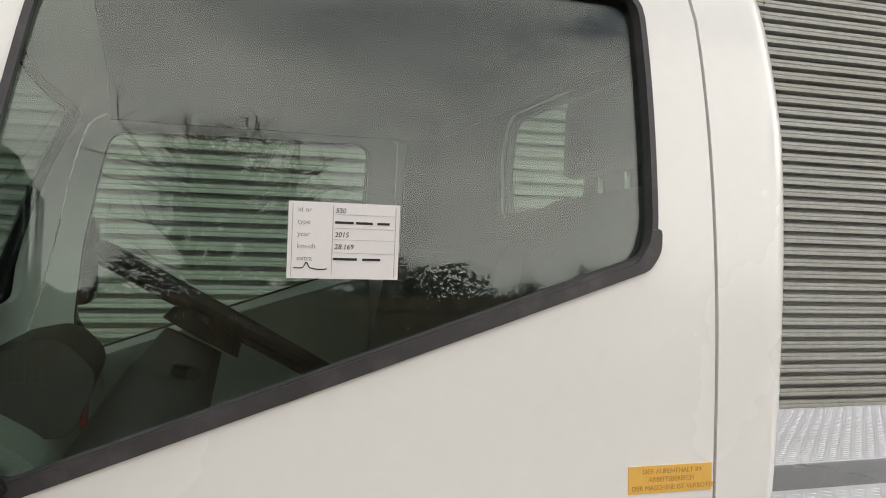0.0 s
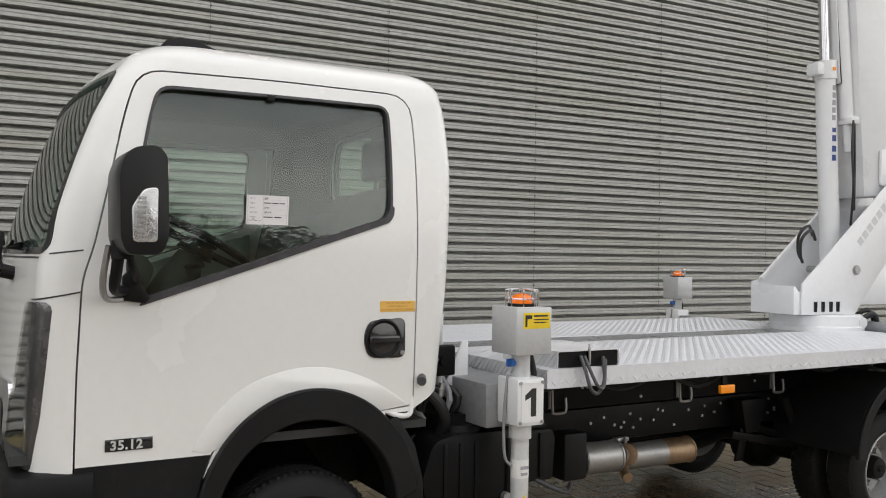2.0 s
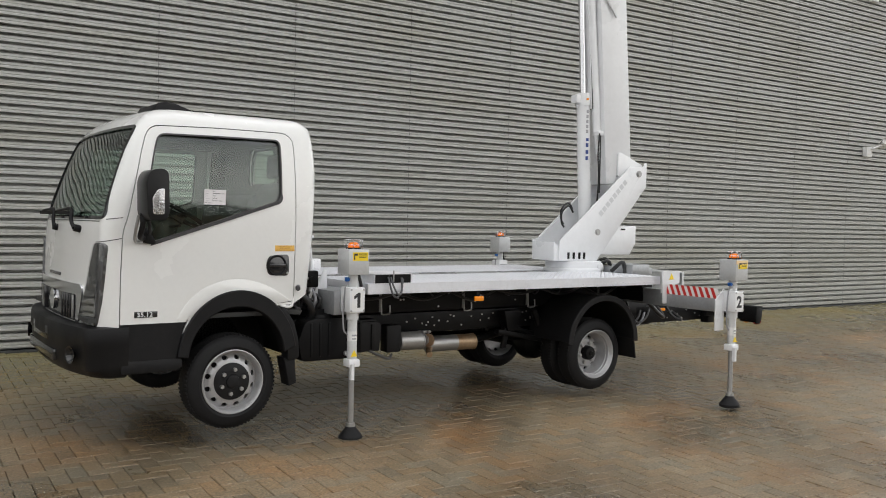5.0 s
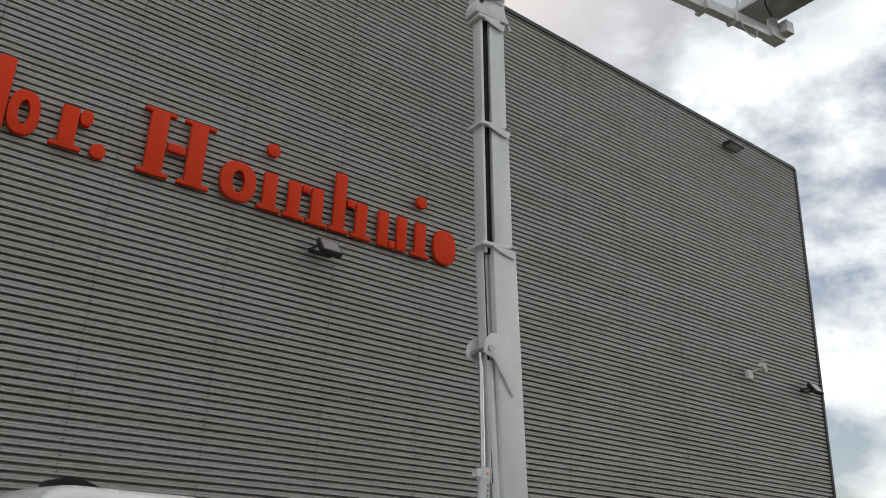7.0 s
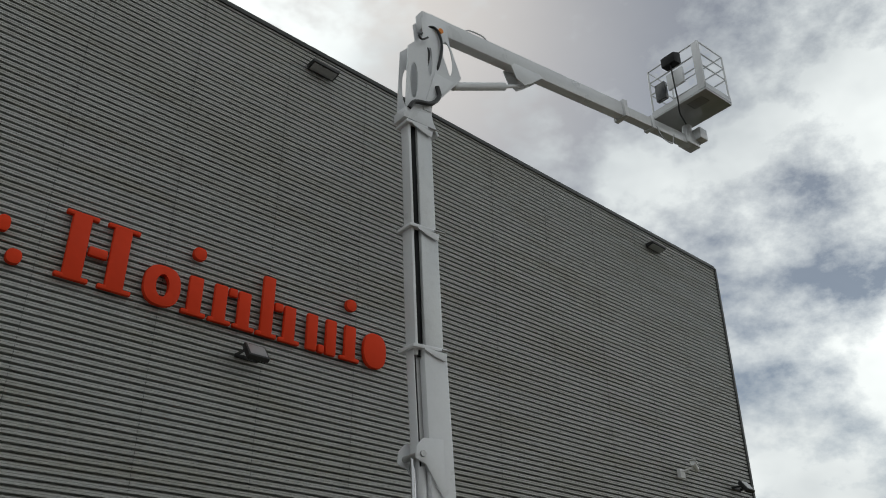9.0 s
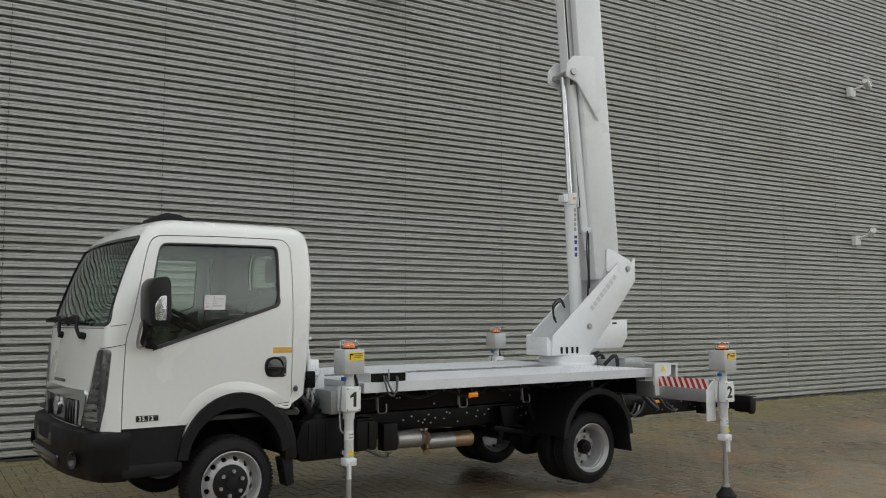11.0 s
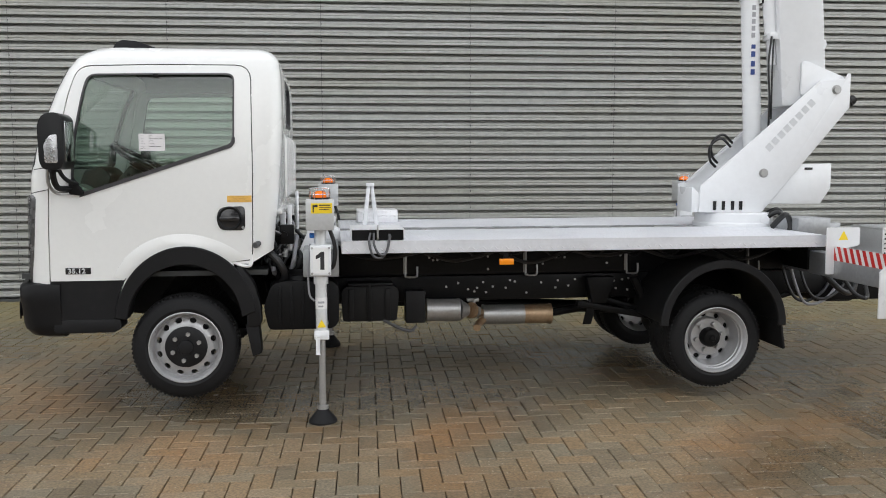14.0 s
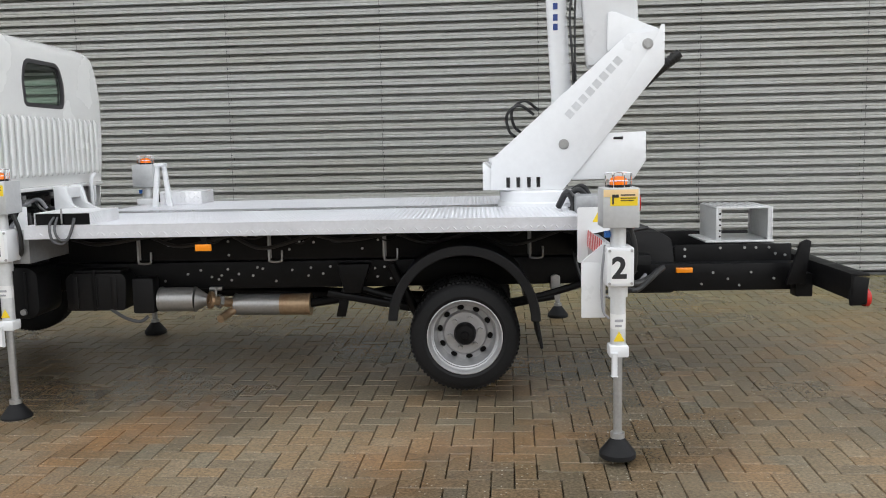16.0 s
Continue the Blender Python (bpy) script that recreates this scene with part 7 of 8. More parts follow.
lift("ram_collar", Geo().cyl((0.239, 0, 2.78), (0.234, 0, 2.90), 0.076, 24).box(0.12, 0.18, -0.05, 0.05, 2.80, 2.88, 0.006), M_LIFT, ram)
lift("ram_rod", Geo().cyl((0.234, 0, 2.90), (0.17, 0, 4.16), 0.034, 20), M_CHROME, ram, "bright steel ram rod")
lift("ram_tag", Geo().box(0.225, 0.25, -0.079, -0.074, 2.83, 2.85), M_AMBER, ram)
for z0, z1 in ((2.23, 2.27), (2.29, 2.33), (2.36, 2.40), (2.42, 2.45)):
    lift("blue_bar", Geo().box(0.238, 0.268, -0.0685, -0.064, z0, z1), M_BLUEINK, ram, "blue marking bar")
for i in range(5):
    lift("grey_bar", Geo().box(0.236, 0.262, -0.0682, -0.064, 2.50 + 0.05 * i, 2.535 + 0.05 * i), M_GREYINK, ram, "grey marking bar")
lift("second_ram", Geo().cyl((0.385, -0.05, 2.52), (0.245, -0.05, 4.05), 0.046, 20).cyl((0.405, -0.05, 2.30), (0.385, -0.05, 2.52), 0.03, 16).box(0.35, 0.45, -0.12, 0.02, 2.48, 2.53, 0.006), M_LIFT, None, "white levelling ram")
for pts, r in (([(0.365, -0.12, 2.50), (0.345, -0.13, 2.30), (0.36, -0.13, 2.05), (0.37, -0.10, 1.80)], 0.008), ([(0.385, -0.11, 2.52), (0.375, -0.125, 2.25), (0.38, -0.12, 1.90)], 0.007)):
    lift("boom_hose", Geo().tube(pts, r, 8), M_HOSE, None, "black boom hose")

for z0, z1, w, d in ((5.30, 6.95, 0.27, 0.24), (6.85, 8.50, 0.24, 0.205)):
    s = lift("boom_section", boom_box(z0, z1, w, d, 0.02, 0.0), M_ALU, None, "grey-white telescopic boom section")
    # the shaded gap between section and rail is filled with a black bar
    lift("slide_gap_shade", boom_box(z0, z1, 0.085, d * 0.6, 0.004, -w / 2 - 0.043), M_CHASSIS, s, "black bar standing for the shadowed gap beside the rail")
    lift("slide_rail", boom_box(z0, z1, 0.04, d * 0.8, 0.008, -w / 2 - 0.107), M_LIFT, s, "white cable rail")
for z, w, d in ((5.40, 0.50, 0.31), (6.95, 0.46, 0.28), (8.47, 0.43, 0.25)):
    c = lift("boom_collar", boom_box(z - 0.022, z + 0.022, w, d, 0.006, -0.08), M_LIFT, None, "thin white boom collar")
    r = axis_u(z) + w / 2 - 0.08
    lift("collar_lug", Geo().prism([(r - 0.20, z - 0.10), (r - 0.04, z - 0.13), (r - 0.02, z - 0.03), (r - 0.36, z - 0.023), (r - 0.34, z - 0.05)], "y", -d / 2 - 0.012, -d / 2, 0.002), M_LIFT, c)
    lift("collar_rod", Geo().cyl((r - 0.1, -d / 2 - 0.02, z), (r + 0.06, -d / 2 - 0.02, z + 0.01), 0.012, 10), M_STEEL, c)

KNEE = [(-0.075, 8.60), (-0.077, 8.80), (-0.053, 9.728), (0.202, 10.03), (0.159, 10.344), (0.286, 10.50), (0.60, 10.53), (0.67, 10.133), (0.882, 9.61), (0.786, 9.458), (0.355, 8.874), (0.355, 8.60)]
knee_raw = Geo().prism(KNEE, "y", -0.10, -0.085, 0.002).prism(KNEE, "y", 0.085, 0.10, 0.002).mesh("knee")
slots = Geo()
for cu, cz, ru, rz, tilt in ((0.055, 9.18, 0.065, 0.30, 0), (0.63, 9.84, 0.09, 0.29, 6), (0.322, 9.63, 0.04, 0.25, 0)):
    ring_pts = []
    for i in range(24):
        a = 2 * math.pi * i / 24
        x, z = ru * math.cos(a), rz * math.sin(a)
        c, s = math.cos(radians(tilt)), math.sin(radians(tilt))
        ring_pts.append((cu + x * c - z * s, cz + x * s + z * c))
    slots.prism(ring_pts, "y", -0.3, 0.3)
knee = lift("knuckle", finish(boolean(knee_raw, "DIFFERENCE", slots.mesh("cut")), M_LIFT, 30), M_LIFT, None, "white knuckle frame with oval cut-outs")
lift("knuckle_web", Geo().prism([(0.365, 8.89), (0.79, 9.465), (0.87, 9.60), (0.85, 9.62), (0.765, 9.485), (0.345, 8.92)], "y", -0.084, 0.084, 0.002), M_LIFT, knee)
lift("knuckle_foot", Geo().prism([(-0.11, 8.50), (-0.10, 8.66), (0.34, 8.72), (0.36, 8.62), (0.46, 8.44), (0.44, 8.40), (0.38, 8.50)], "y", -0.12, 0.12, 0.006), M_LIFT, knee)
lift("knuckle_brace", Geo().prism([(0.20, 8.76), (0.40, 9.48), (0.50, 9.46), (0.74, 9.46), (0.355, 8.91), (0.33, 8.76)], "y", -0.116, -0.101, 0.003), M_LIFT, knee)
for pts, r in (([(-0.04, -0.13, 8.66), (0.04, -0.15, 8.78), (0.30, -0.15, 8.87), (0.44, -0.15, 9.05), (0.42, -0.13, 9.22)], 0.032), ([(0.22, -0.05, 10.22), (0.40, -0.12, 10.26), (0.51, -0.13, 10.0), (0.46, -0.1, 9.6), (0.42, 0, 9.45)], 0.02), ([(0.22, 0.0, 9.98), (0.30, -0.1, 9.8), (0.29, -0.05, 9.5)], 0.02), ([(0.14, -0.16, 10.0), (0.08, -0.17, 9.93), (0.13, -0.17, 9.88), (0.24, -0.16, 9.98)], 0.014)):
    lift("knuckle_hose", Geo().tube(pts, r, 10), M_HOSE, knee, "thick black hose")
lift("orange_cap", Geo().cyl((0.50, -0.102, 10.27), (0.50, -0.13, 10.27), 0.04, 16), M_AMBER, knee, "orange cap")


def bar_between(p, q, w, d, bevel=0.02):
    p, q = Vector((p[0], 0, p[1])), Vector((q[0], 0, q[1]))
    a = math.degrees(math.atan2(q.z - p.z, q.x - p.x))
    m = Matrix.Translation(p) @ pose(0, 0, 0, 0, -a, 0)
    return Geo().box(0, (q - p).length, -d / 2, d / 2, -w / 2, w / 2, bevel, m=m)


jib = lift("jib", bar_between((0.20, 10.37), (4.55, 10.80), 0.29, 0.165), M_LIFT, None, "white box-section jib arm")
for y in (-0.097, 0.083):
    lift("jib_bracket", Geo().prism([(1.88, 10.38), (1.98, 10.18), (2.14, 10.12), (2.30, 10.24), (2.55, 10.46), (2.50, 10.50), (1.95, 10.45)], "y", y, y + 0.014, 0.002), M_LIFT, jib)
lift("jib_end_collar", bar_between((4.48, 10.793), (4.58, 10.803), 0.34, 0.27, 0.01), M_LIFT, jib)
lift("jib_handle", Geo().tube([(1.0, -0.05, 10.585), (1.1, -0.05, 10.66), (1.35, -0.05, 10.69), (1.45, -0.05, 10.63)], 0.012, 8), M_STEEL, jib)
lift("jib_ram", Geo().cyl((0.80, 0, 9.50), (1.80, 0, 9.99), 0.062, 18).cyl((1.80, 0, 9.99), (2.12, 0, 10.16), 0.03, 14), M_LIFT, None, "white jib ram")
lift("jib_extension", bar_between((4.50, 10.795), (6.55, 10.97), 0.20, 0.16), M_ALU, None, "grey inner jib section")
lift("extension_collar", bar_between((5.25, 10.86), (5.33, 10.867), 0.26, 0.21, 0.008), M_LIFT, None)
lift("pull_loop", Geo().tube([(5.35, -0.12, 10.78), (5.42, -0.14, 10.58), (5.70, -0.14, 10.56), (5.80, -0.12, 10.78)], 0.012, 8), M_STEEL, None, "bent steel loop under the jib")
tip = lift("basket_joint", Geo().box(6.25, 6.62, -0.12, 0.12, 10.86, 11.10, 0.02).cyl((6.42, -0.02, 11.0), (6.42, -0.02, 11.30), 0.09, 20).box(6.48, 6.70, -0.25, -0.05, 10.98, 11.22, 0.02), M_ALU, None, "grey basket swivel")

U0, U1, V0, V1, FZ = 5.90, 6.68, -0.86, 0.32, 11.42
floor_g = Geo().box(U0, U1, V0, V1, FZ, FZ + 0.05, 0.01)
basket = lift("basket_floor", floor_g, M_STEEL, None, "aluminium work basket floor with kick boards")
lift("kick_board", Geo().box(U0, U0 + 0.006, V0, V1, FZ + 0.05, FZ + 0.17).box(U1 - 0.006, U1, V0, V1, FZ + 0.05, FZ + 0.17).box(U0, U1, V0, V0 + 0.006, FZ + 0.05, FZ + 0.17).box(U0, U1, V1 - 0.006, V1, FZ + 0.05, FZ + 0.17), M_ALU, basket)
g = Geo()
for i in range(5):
    for j in range(7):
        g.cyl((U0 + 0.12 + 0.05 * i, V0 + 0.18 + 0.05 * j, FZ - 0.002), (U0 + 0.12 + 0.05 * i, V0 + 0.18 + 0.05 * j, FZ + 0.001), 0.016, 10)
lift("floor_holes", g, M_CHASSIS, basket)
for u in (U0 + 0.02, U1 - 0.02):
    for v in (V0 + 0.02, V1 - 0.02):
        lift("basket_post", Geo().cyl((u, v, FZ + 0.05), (u, v, FZ + 1.12), 0.018, 14), M_ALU, basket)
for z in (0.58, 0.85, 1.12):
    lift("basket_rail", Geo().tube([(U0 + 0.02, V0 + 0.02, FZ + z), (U1 - 0.02, V0 + 0.02, FZ + z), (U1 - 0.02, V1 - 0.02, FZ + z), (U0 + 0.02, V1 - 0.02, FZ + z), (U0 + 0.02, V0 + 0.02, FZ + z)], 0.016, 10, 0), M_ALU, basket)
lift("corner_panel", Geo().box(U0 - 0.005, U0 + 0.05, V0, V0 + 0.15, FZ + 0.05, FZ + 1.13, 0.01), M_LIFT, basket)
lift("control_console", Geo().prism([(U0 - 0.17, FZ + 0.84), (U0 - 0.17, FZ + 1.05), (U0 + 0.05, FZ + 1.14), (U0 + 0.05, FZ + 0.86)], "y", -0.44, -0.14, 0.015), M_PLASTIC, basket, "black control console")
lift("tool_box", Geo().box(U0 - 0.10, U0 - 0.01, -0.10, 0.12, FZ + 0.25, FZ + 0.62, 0.01), M_GLOSSBLACK, basket)
lift("manual_box", Geo().box(U0 - 0.07, U0 - 0.01, -0.50, -0.14, FZ + 0.38, FZ + 0.72, 0.01), M_LIFT, basket)
lift("basket_cable", Geo().tube([(U0 - 0.1, -0.3, FZ + 0.9), (U0 - 0.12, -0.32, FZ + 0.5), (U0 - 0.05, -0.3, FZ + 0.05), (U0 + 0.1, -0.2, FZ - 0.1), (U0 + 0.4, -0.1, FZ - 0.15)], 0.014, 8), M_HOSE, basket, "hanging black cable")

# ---------------------------------------------------------------- beyond the hall and behind the camera
M_SLATE = surface("grey_slate_roof", (0.06, 0.066, 0.075), 0.6, 0, 0.2, 12, 1.0, 0.4)
M_HOUSE = surface("pale_house_wall", (0.22, 0.21, 0.2), 0.8, 0, 0.15, 10, 1.0, 0.3)
M_RAWBRICK = surface("yellow_brick_wall", (0.33, 0.27, 0.19), 0.85, 0, 0.2, 14, 1.2, 0.4)
M_BATTEN = surface("pine_batten", (0.42, 0.33, 0.2), 0.8, 0, 0.2, 20, 2.0, 0.3)
M_PLANK = surface("scaffold_plank", (0.16, 0.12, 0.075), 0.85, 0, 0.25, 18, 2.0, 0.4)
M_GALV = surface("galvanised_tube", (0.42, 0.43, 0.44), 0.45, 0.7, 0.12, 30, 3.0, 0.1)
M_RUSTPOLE = surface("brown_pole", (0.07, 0.05, 0.04), 0.7, 0, 0.25, 30, 3.0, 0.3)
M_FENCE = surface("black_railing", (0.015, 0.015, 0.016), 0.5, 0, 0.2, 30, 3.0, 0.1)
M_BARK = surface("bark", (0.07, 0.055, 0.04), 0.9, 0, 0.3, 18, 2.0, 0.6)
M_GRASS = surface("grass", (0.06, 0.085, 0.025), 0.9, 0, 0.4, 30, 1.5, 0.6)
M_WOODFENCE = surface("weathered_wood_fence", (0.13, 0.095, 0.06), 0.85, 0, 0.25, 16, 1.5, 0.4, per_piece=0.25)
M_HEDGE = surface("dark_shrub", (0.05, 0.055, 0.03), 0.9, 0, 0.4, 20, 2.0, 0.5)
M_RUSTLEAF = surface("brown_hedge_leaf", (0.16, 0.07, 0.03), 0.9, 0, 0.4, 20, 2.0, 0.5)
M_DARKCAR = surface("dark_blue_car_paint", (0.02, 0.03, 0.06), 0.2, 0.2, 0.05, 20, 2.0, 0.01, coat=0.8)

# railing fence beside the hall
fence = thing("railing_fence", pose(0, 0, 0.05), "black steel bar railing beside the hall corner", "fence")
f0, f1 = Vector((18.2, 5.9, 0)), Vector((24.6, -5.2, 0))
run = f1 - f0
for z in (0.16, 1.62):
    part("fence_rail", Geo().tube([f0 + Vector((0, 0, z)), f1 + Vector((0, 0, z))], 0.022, 6, 0), M_FENCE, fence)
count = 92
bar = Geo().cyl((0, 0, 0.05), (0, 0, 1.84), 0.011, 6).cyl((0, 0, 1.84), (0, 0, 1.9), 0.011, 6, 0.001).mesh("fence_bar", M_FENCE)
for i in range(count + 1):
    p = f0 + run * (i / count)
    part("fence_bar", bar, M_FENCE, fence, m=pose(p.x, p.y, 0))
for i in range(5):
    p = f0 + run * (0.03 + i / 4.4)
    part("fence_post", Geo().box(-0.035, 0.035, -0.035, 0.035, 0, 1.95, 0.005), M_FENCE, fence, m=pose(p.x, p.y, 0, 0, 0, -60))
verge = part("grass_verge", Geo().add([(18.4, 6.1, 0.0), (25.0, -5.2, 0.0), (70, -5, 0.0), (70, 60, 0.0), (18.4, 60, 0.0)], [(0, 1, 2, 3, 4)]), M_GRASS, None)
verge.matrix_basis = SLOPE @ pose(0, 0, 0.004)
tagged(verge, "short grass beyond the railing", "grass", kind="structure")
g = Geo()
rng = random.Random(3)
for i in range(900):
    t = rng.random()
    p = Vector((22.2, 6.4, 0)).lerp(Vector((27.0, -2.5, 0)), t) + Vector((rng.gauss(0, 0.35), rng.gauss(0, 0.35), 0))
    z, s = 0.1 + abs(rng.gauss(0, 0.45)), rng.uniform(0.03, 0.08)
    a, b = rng.uniform(0, 6.28), rng.uniform(0, 6.28)
    u = Vector((math.cos(a) * math.cos(b), math.sin(a) * math.cos(b), math.sin(b))) * s
    w = Vector((-math.sin(a), math.cos(a), 0.4)) * s
    c = p + Vector((0, 0, z))
    g.add([c - u, c - w * 0.6, c + u, c + w * 0.6], [(0, 1, 2, 3)])
hedge = part("beech_hedge", g, M_RUSTLEAF, None)
tagged(hedge, "low brown beech hedge behind the railing", "hedge", kind="stuff")

pole = part("lamp_pole", Geo().cyl((21.72, 4.52, 0.0), (21.70, 4.64, 5.0), 0.075, 14, 0.06).cyl((21.70, 4.64, 5.0), (21.70, 4.64, 5.06), 0.08, 14), M_RUSTPOLE, None)
tagged(pole, "plain brown pole behind the railing", "pole")


def house(name, m, w, d, eave, ridge, wall_m, roof_m, label, courses):
    """A gabled house: ridge along local x, gable walls at both ends."""
    h = thing(name, m, label, "house")
    part("wall", Geo().prism([(-d / 2, -0.1), (d / 2, -0.1), (d / 2, eave), (0, ridge - 0.12), (-d / 2, eave)], "x", -w / 2, w / 2), wall_m, h)
    for s in (-1, 1):
        slope_len = math.hypot(d / 2 + 0.3, ridge - eave + 0.3 * (ridge - eave) / (d / 2))
        r = part("roof_slope", Geo().prism([(0, ridge), (s * (d / 2 + 0.3), eave - 0.3 * (ridge - eave) / (d / 2)), (s * (d / 2 + 0.3), eave - 0.3 * (ridge - eave) / (d / 2) + 0.1), (0, ridge + 0.1)], "x", -w / 2 - 0.2, w / 2 + 0.2), roof_m, h)
        for k in range(courses):
            t = (k + 0.5) / courses
            y, z = s * (d / 2 + 0.3) * t, ridge + 0.1 - (ridge - eave) * t * (d / 2 + 0.3) / (d / 2)
            part("roof_course", Geo().prism([(y - 0.03, z + 0.0), (y + 0.03, z - 0.02), (y + 0.03, z + 0.03), (y - 0.03, z + 0.05)], "x", -w / 2 - 0.2, w / 2 + 0.2), roof_m, r)
    part("window", Geo().box(-w / 2 - 0.03, -w / 2 - 0.005, -0.5, 0.5, 0.9, 2.1, 0.01), M_GLOSSBLACK, h)
    return h


house("grey_house", pose(36.8, 14.6, 0.0, 0, 0, 117), 8.0, 6.4, 0.9, 3.75, M_HOUSE, M_SLATE, "low house with a grey slate gable roof", 9)
hb = house("unfinished_house", pose(36.4, 5.2, 0.0, 0, 0, 20), 7.5, 8.0, 3.9, 7.6, M_RAWBRICK, M_PLANK, "unfinished brick house with battened roof behind scaffolding", 11)
part("roof_window", Geo().box(-1.6, -0.8, -2.9, -2.0, 5.3, 5.42, 0.02), M_STEEL, hb)

scaff = thing("scaffold", pose(30.6, 9.6, 0.0, 0, 0, -62), "steel tube scaffold with plank lifts round a house", "scaffold")
for i in range(5):
    x = -0.6 + 1.15 * i
    top = (4.5, 6.1, 6.9, 7.0, 7.2)[i]
    for y in (0.0, 1.0):
        part("standard", Geo().cyl((x, y, 0.0), (x, y, top), 0.03, 8), M_GALV, scaff)
for z, x0 in ((3.55, -0.7), (4.9, 0.4), (6.15, 1.5)):
    for k in range(4):
        part("scaffold_plank", Geo().box(x0, 5.2, 0.02 + 0.25 * k, 0.25 + 0.25 * k, z, z + 0.06, 0.006), M_PLANK, scaff)
    part("toe_board", Geo().box(x0, 5.2, -0.045, -0.02, z, z + 0.2, 0.006), M_PLANK, scaff)
    for dz in (0.45, 0.8):
        for y in (0.0, 1.0):
            part("guard_rail", Geo().cyl((x0, y, z + dz), (5.2, y, z + dz), 0.024, 8), M_GALV, scaff)
    part("transom", Geo().cyl((x0 + 0.1, -0.1, z - 0.03), (x0 + 0.1, 1.1, z - 0.03), 0.024, 8), M_GALV, scaff)
for x, z in ((-0.6, 0.3), (0.55, 3.6), (1.7, 4.9), (0.55, 0.4)):
    part("scaffold_brace", Geo().cyl((x, 1.03, z), (x + 1.15, 1.03, z + 1.9), 0.022, 8), M_GALV, scaff)


def bare_tree(seed, height):
    """A leafless tree: a tapered trunk that forks again and again."""
    rng = random.Random(seed)
    trunk, twigs = Geo(), Geo()

    def grow(p, d, length, r, level):
        q = p
        bend = Vector((rng.gauss(0, 0.12), rng.gauss(0, 0.12), 0.05))
        line = [p]
        for k in range(3):
            q = q + (d + bend * k).normalized() * length / 3
            line.append(q)
        target = trunk if level < 2 else twigs
        for k in range(3):
            target.cyl(line[k], line[k + 1], r * (1 - 0.25 * k / 3), (10, 7, 5, 4, 3, 3)[level], r * (1 - 0.25 * (k + 1) / 3), caps=False)
        if level == 5:
            return
        for k in range((6, 5, 4, 4, 3)[level]):
            turn = Euler((rng.gauss(0, 0.55), rng.gauss(0, 0.55), rng.uniform(-3, 3))).to_matrix()
            nd = (turn @ d + Vector((0, 0, 0.18))).normalized()
            at = line[-1] if k < 2 else line[rng.randint(1, 2)]
            grow(at, nd, length * rng.uniform(0.6, 0.82), r * 0.55, level + 1)
    grow(Vector((0, 0, -0.1)), Vector((0, 0, 1)), height * 0.30, height * 0.017, 0)
    return trunk.mesh("trunk", M_BARK), twigs.mesh("crown", M_BARK)


tree_kinds = [bare_tree(5, 9.0), bare_tree(8, 8.0)]
for i, (x, y, s, k) in enumerate(((2.5, -23.0, 1.8, 0), (-9.0, -26.0, 1.2, 1), (6.2, -24.0, 1.5, 1), (11.0, -33.0, 0.75, 0), (16.0, -31.0, 0.8, 1), (24.0, -34.0, 0.8, 0), (-24.0, -28.0, 1.1, 0))):
    t = thing("bare_tree", pose(x, y, -0.3, 0, 0, 50 * i) @ Matrix.Scale(s, 4), "leafless broad-crowned tree at the edge of the yard", "tree", "trees round the yard")
    part("trunk", tree_kinds[k][0], M_BARK, t)
    part("crown", tree_kinds[k][1], M_BARK, t)
wood = thing("wooden_fence", pose(0, -17.5, -0.25), "weathered vertical plank fence at the yard's edge", "fence")
plank = Geo().box(-0.07, 0.07, -0.012, 0.012, 0.05, 2.6, 0.004).mesh("fence_plank", M_WOODFENCE)
for i in range(110):
    part("fence_plank", plank, M_WOODFENCE, wood, m=pose(-5 + 0.155 * i, 0, 0.01 * math.sin(i * 1.7), 0, 0, 0))
for z in (0.4, 2.1):
    part("fence_rail", Geo().box(-5.1, 12.1, 0.014, 0.06, z, z + 0.09), M_WOODFENCE, wood)
g = Geo()
rng = random.Random(21)
for i in range(26000):
    x = rng.uniform(-30, 40)
    z = rng.random() ** 1.2 * (4.6 + 1.0 * math.sin(x * 0.6) + 0.7 * math.sin(x * 1.7 + 1))
    c = Vector((x, -36 + rng.gauss(0, 1.2), z))
    s = rng.uniform(0.10, 0.24)
    a, b = rng.uniform(0, 6.28), rng.uniform(-1, 1)
    u, w = Vector((math.cos(a), math.sin(a), b)) * s, Vector((-math.sin(a) * 0.4, 0.4 * math.cos(a), 1.0)) * s * 0.5
    g.add([c - u, c - w, c + u, c + w], [(0, 1, 2, 3)])
shrubs = part("shrubbery", g, M_HEDGE, None)
tagged(shrubs, "dark winter shrubbery far behind the yard", "shrub", kind="stuff")


def parked_car(m, paint, label):
    c = thing("parked_car", m, label, "car", "cars parked in the yard")
    side = rounded([(-2.1, 0.35), (-2.15, 0.75), (-1.95, 0.95), (-1.2, 1.02), (-0.55, 1.45), (0.9, 1.48), (1.7, 1.05), (2.1, 0.95), (2.15, 0.4)], 0.08, 3)
    part("body", Geo().prism(side, "y", -0.85, 0.85, 0.08, seg=3), paint, c)
    part("side_glass", Geo().prism(rounded([(-1.05, 1.03), (-0.5, 1.40), (0.85, 1.42), (1.35, 1.05)], 0.05, 3), "y", -0.858, 0.858, 0.005), M_GLOSSBLACK, c)
    for x in (-1.35, 1.3):
        for y in (-0.86, 0.68):
            part("wheel", Geo().cyl((x, y, 0.31), (x, y + 0.18, 0.31), 0.31, 24), M_TYRE, c)
    return c


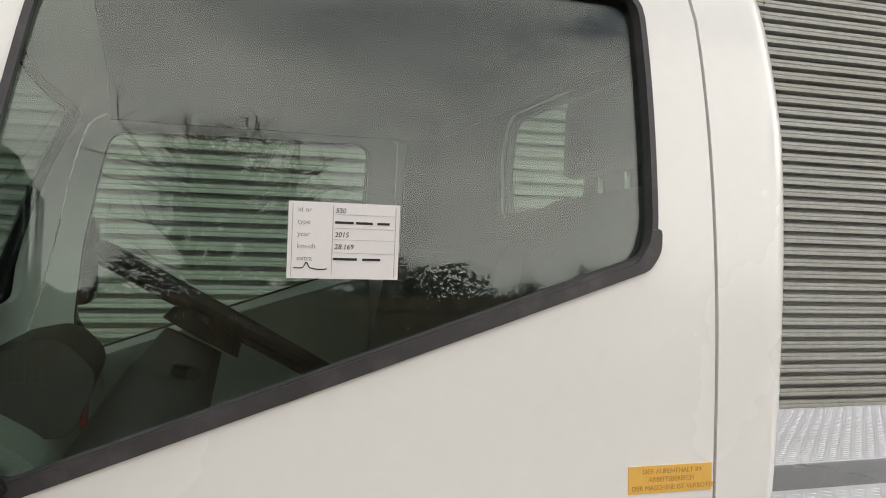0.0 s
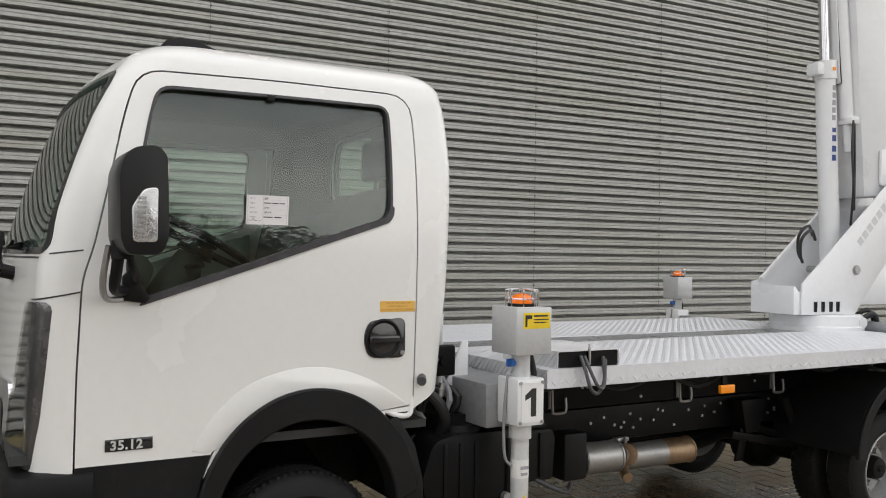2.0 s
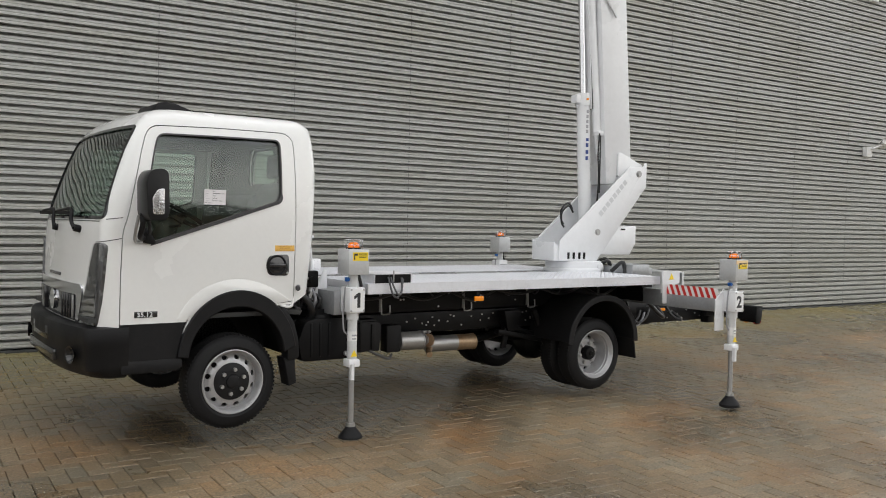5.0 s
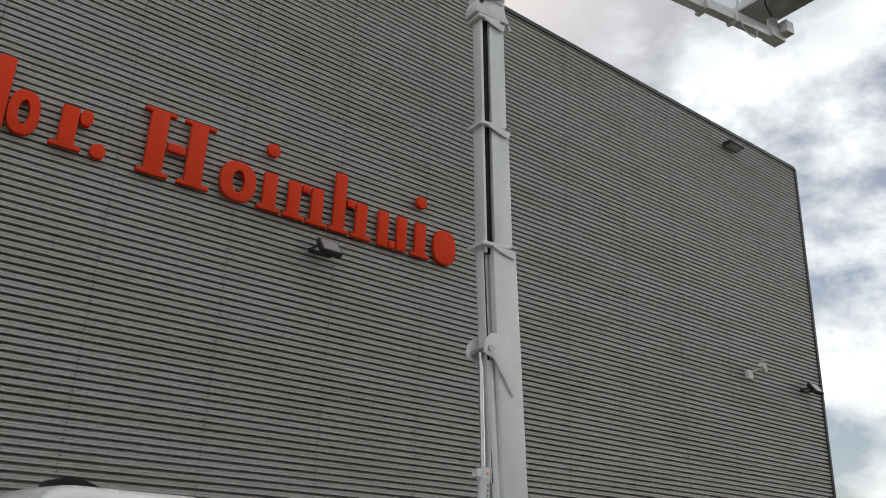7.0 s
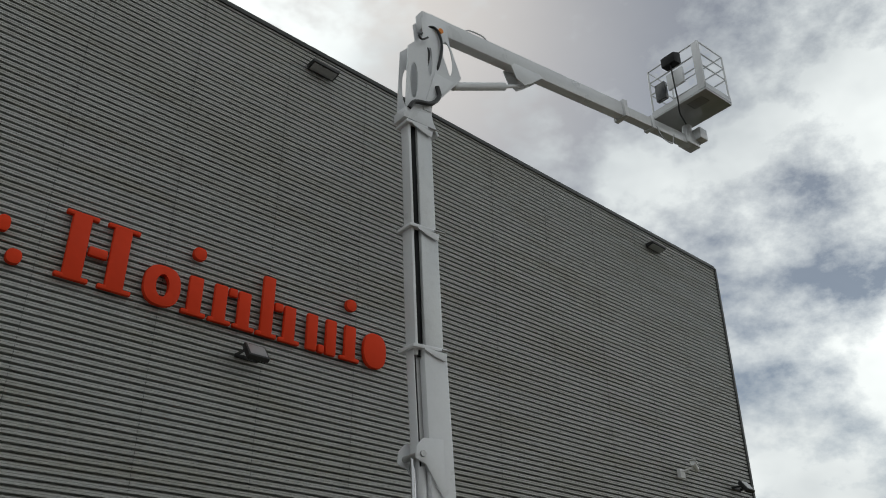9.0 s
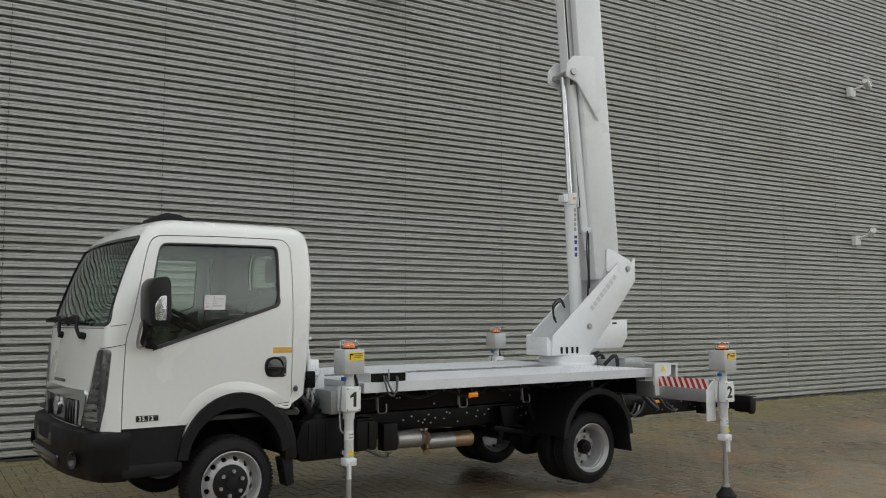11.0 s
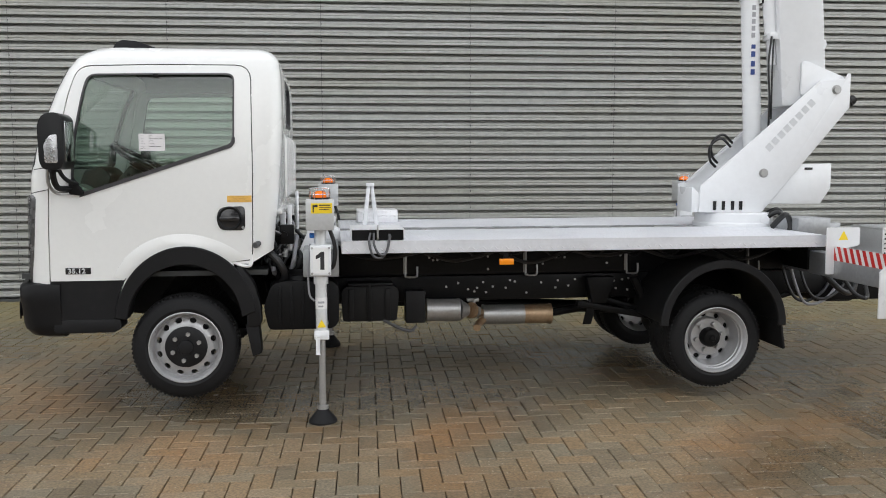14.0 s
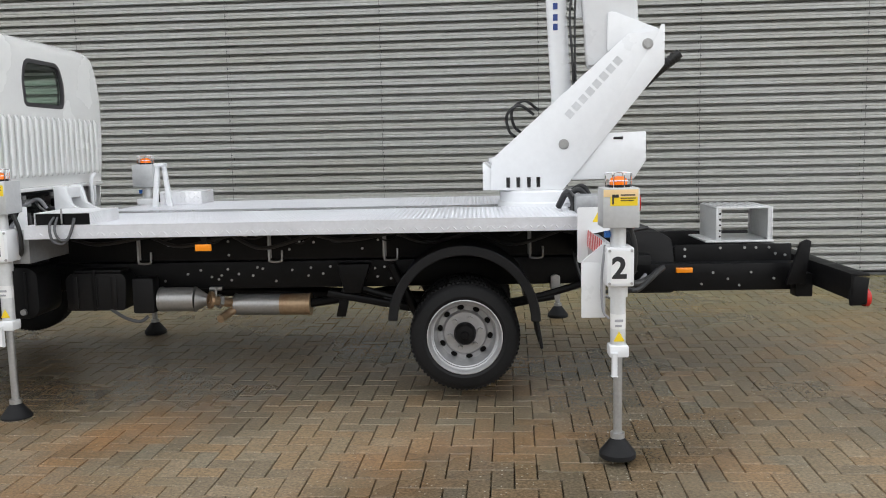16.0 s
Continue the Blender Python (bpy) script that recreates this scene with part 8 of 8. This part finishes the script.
parked_car(pose(6.5, -15.5, -0.2, 0, 0, 4), M_DARKCAR, "dark blue parked car in the yard")
parked_car(pose(12.5, -16.5, -0.2, 0, 0, -3), M_STICKWHITE, "white parked car in the yard")

# ---------------------------------------------------------------- clay pavers in herringbone
UNIT, GAP = 0.105, 0.0045
cells = []
for i in range(-60, 220):
    for j in range(-70, 46):
        k = (i - j) % 4
        # k 0: lying brick starts here; k 2: standing brick starts here
        if k == 0:
            cells.append((i * UNIT, j * UNIT, 0))
        elif k == 3:
            cells.append((i * UNIT, j * UNIT, 1))


def brick_shape(w, h):
    a, c, d = GAP / 2, 0.003, 0.005
    lo = [(a, a, -0.06), (w - a, a, -0.06), (w - a, h - a, -0.06), (a, h - a, -0.06)]
    mid = [(x, y, -d) for x, y, z in lo]
    hi = [(a + c, a + c, 0), (w - a - c, a + c, 0), (w - a - c, h - a - c, 0), (a + c, h - a - c, 0)]
    f = [(4 + i, 4 + (i + 1) % 4, 8 + (i + 1) % 4, 8 + i) for i in range(4)] + [(i, (i + 1) % 4, 4 + (i + 1) % 4, 4 + i) for i in range(4)] + [(8, 9, 10, 11)]
    return lo + mid + hi, f


shapes = [brick_shape(2 * UNIT, UNIT), brick_shape(UNIT, 2 * UNIT)]
pav = Geo()
rng = random.Random(11)
near_cells, verts, faces = [], [], []
for x, y, kind in cells:
    if not (-6 < x < 23 and -7.3 < y < WALL_Y - 0.1):
        continue
    near_it = 2.0 < x < 4.6 and -2.6 < y < -0.2
    dz, tx, ty = rng.uniform(-0.0025, 0.0015), rng.uniform(-0.012, 0.012), rng.uniform(-0.012, 0.012)
    if abs(x + 0.1 - 1.27) < 0.2 and abs(y + 0.1 + 2.27) < 0.2:
        dz -= 0.004
    if near_it and len(near_cells) < 280:
        near_cells.append((x, y, kind, dz, tx, ty))
        continue
    v, f = shapes[kind]
    k = len(verts)
    verts += [(x + a, y + b, c + dz + tx * (a - 0.1) + ty * (b - 0.1)) for a, b, c in v]
    faces += [tuple(k + i for i in q) for q in f]
me = bpy.data.meshes.new("paving")
me.from_pydata(verts, [], faces)
me.materials.append(M_BRICKS)
paving = new("pavement", me)
paving.matrix_basis = SLOPE
tagged(paving, "damp brown clay pavers laid in herringbone", "pavement", kind="structure")
brick_meshes = []
for v, f in shapes:
    me = bpy.data.meshes.new("brick")
    me.from_pydata(v, [], f)
    me.materials.append(M_BRICK)
    brick_meshes.append(me)
for x, y, kind, dz, tx, ty in near_cells:
    ob = new("brick", brick_meshes[kind])
    ob.parent = paving
    ob.matrix_basis = pose(x, y, dz, math.degrees(ty), -math.degrees(tx), 0)

drain = thing("drain_cover", SLOPE @ pose(1.27, -2.27, 0.004, 0, 0, 4), "dark cast iron drain cover sunk in the pavers", "drain")
part("rim", Geo().box(-0.16, 0.16, -0.16, -0.135, -0.03, 0.003, 0.002).box(-0.16, 0.16, 0.135, 0.16, -0.03, 0.003, 0.002).box(-0.16, -0.135, -0.134, 0.134, -0.03, 0.003, 0.002).box(0.135, 0.16, -0.134, 0.134, -0.03, 0.003, 0.002), M_CHASSIS, drain)
part("lid", Geo().box(-0.13, 0.13, -0.13, 0.13, -0.03, -0.002, 0.002), M_CHASSIS, drain)
for i in range(6):
    part("grate_bar", Geo().box(-0.115, 0.115, -0.118 + 0.042 * i, -0.098 + 0.042 * i, -0.0018, 0.002, 0.001), M_CHASSIS, drain)
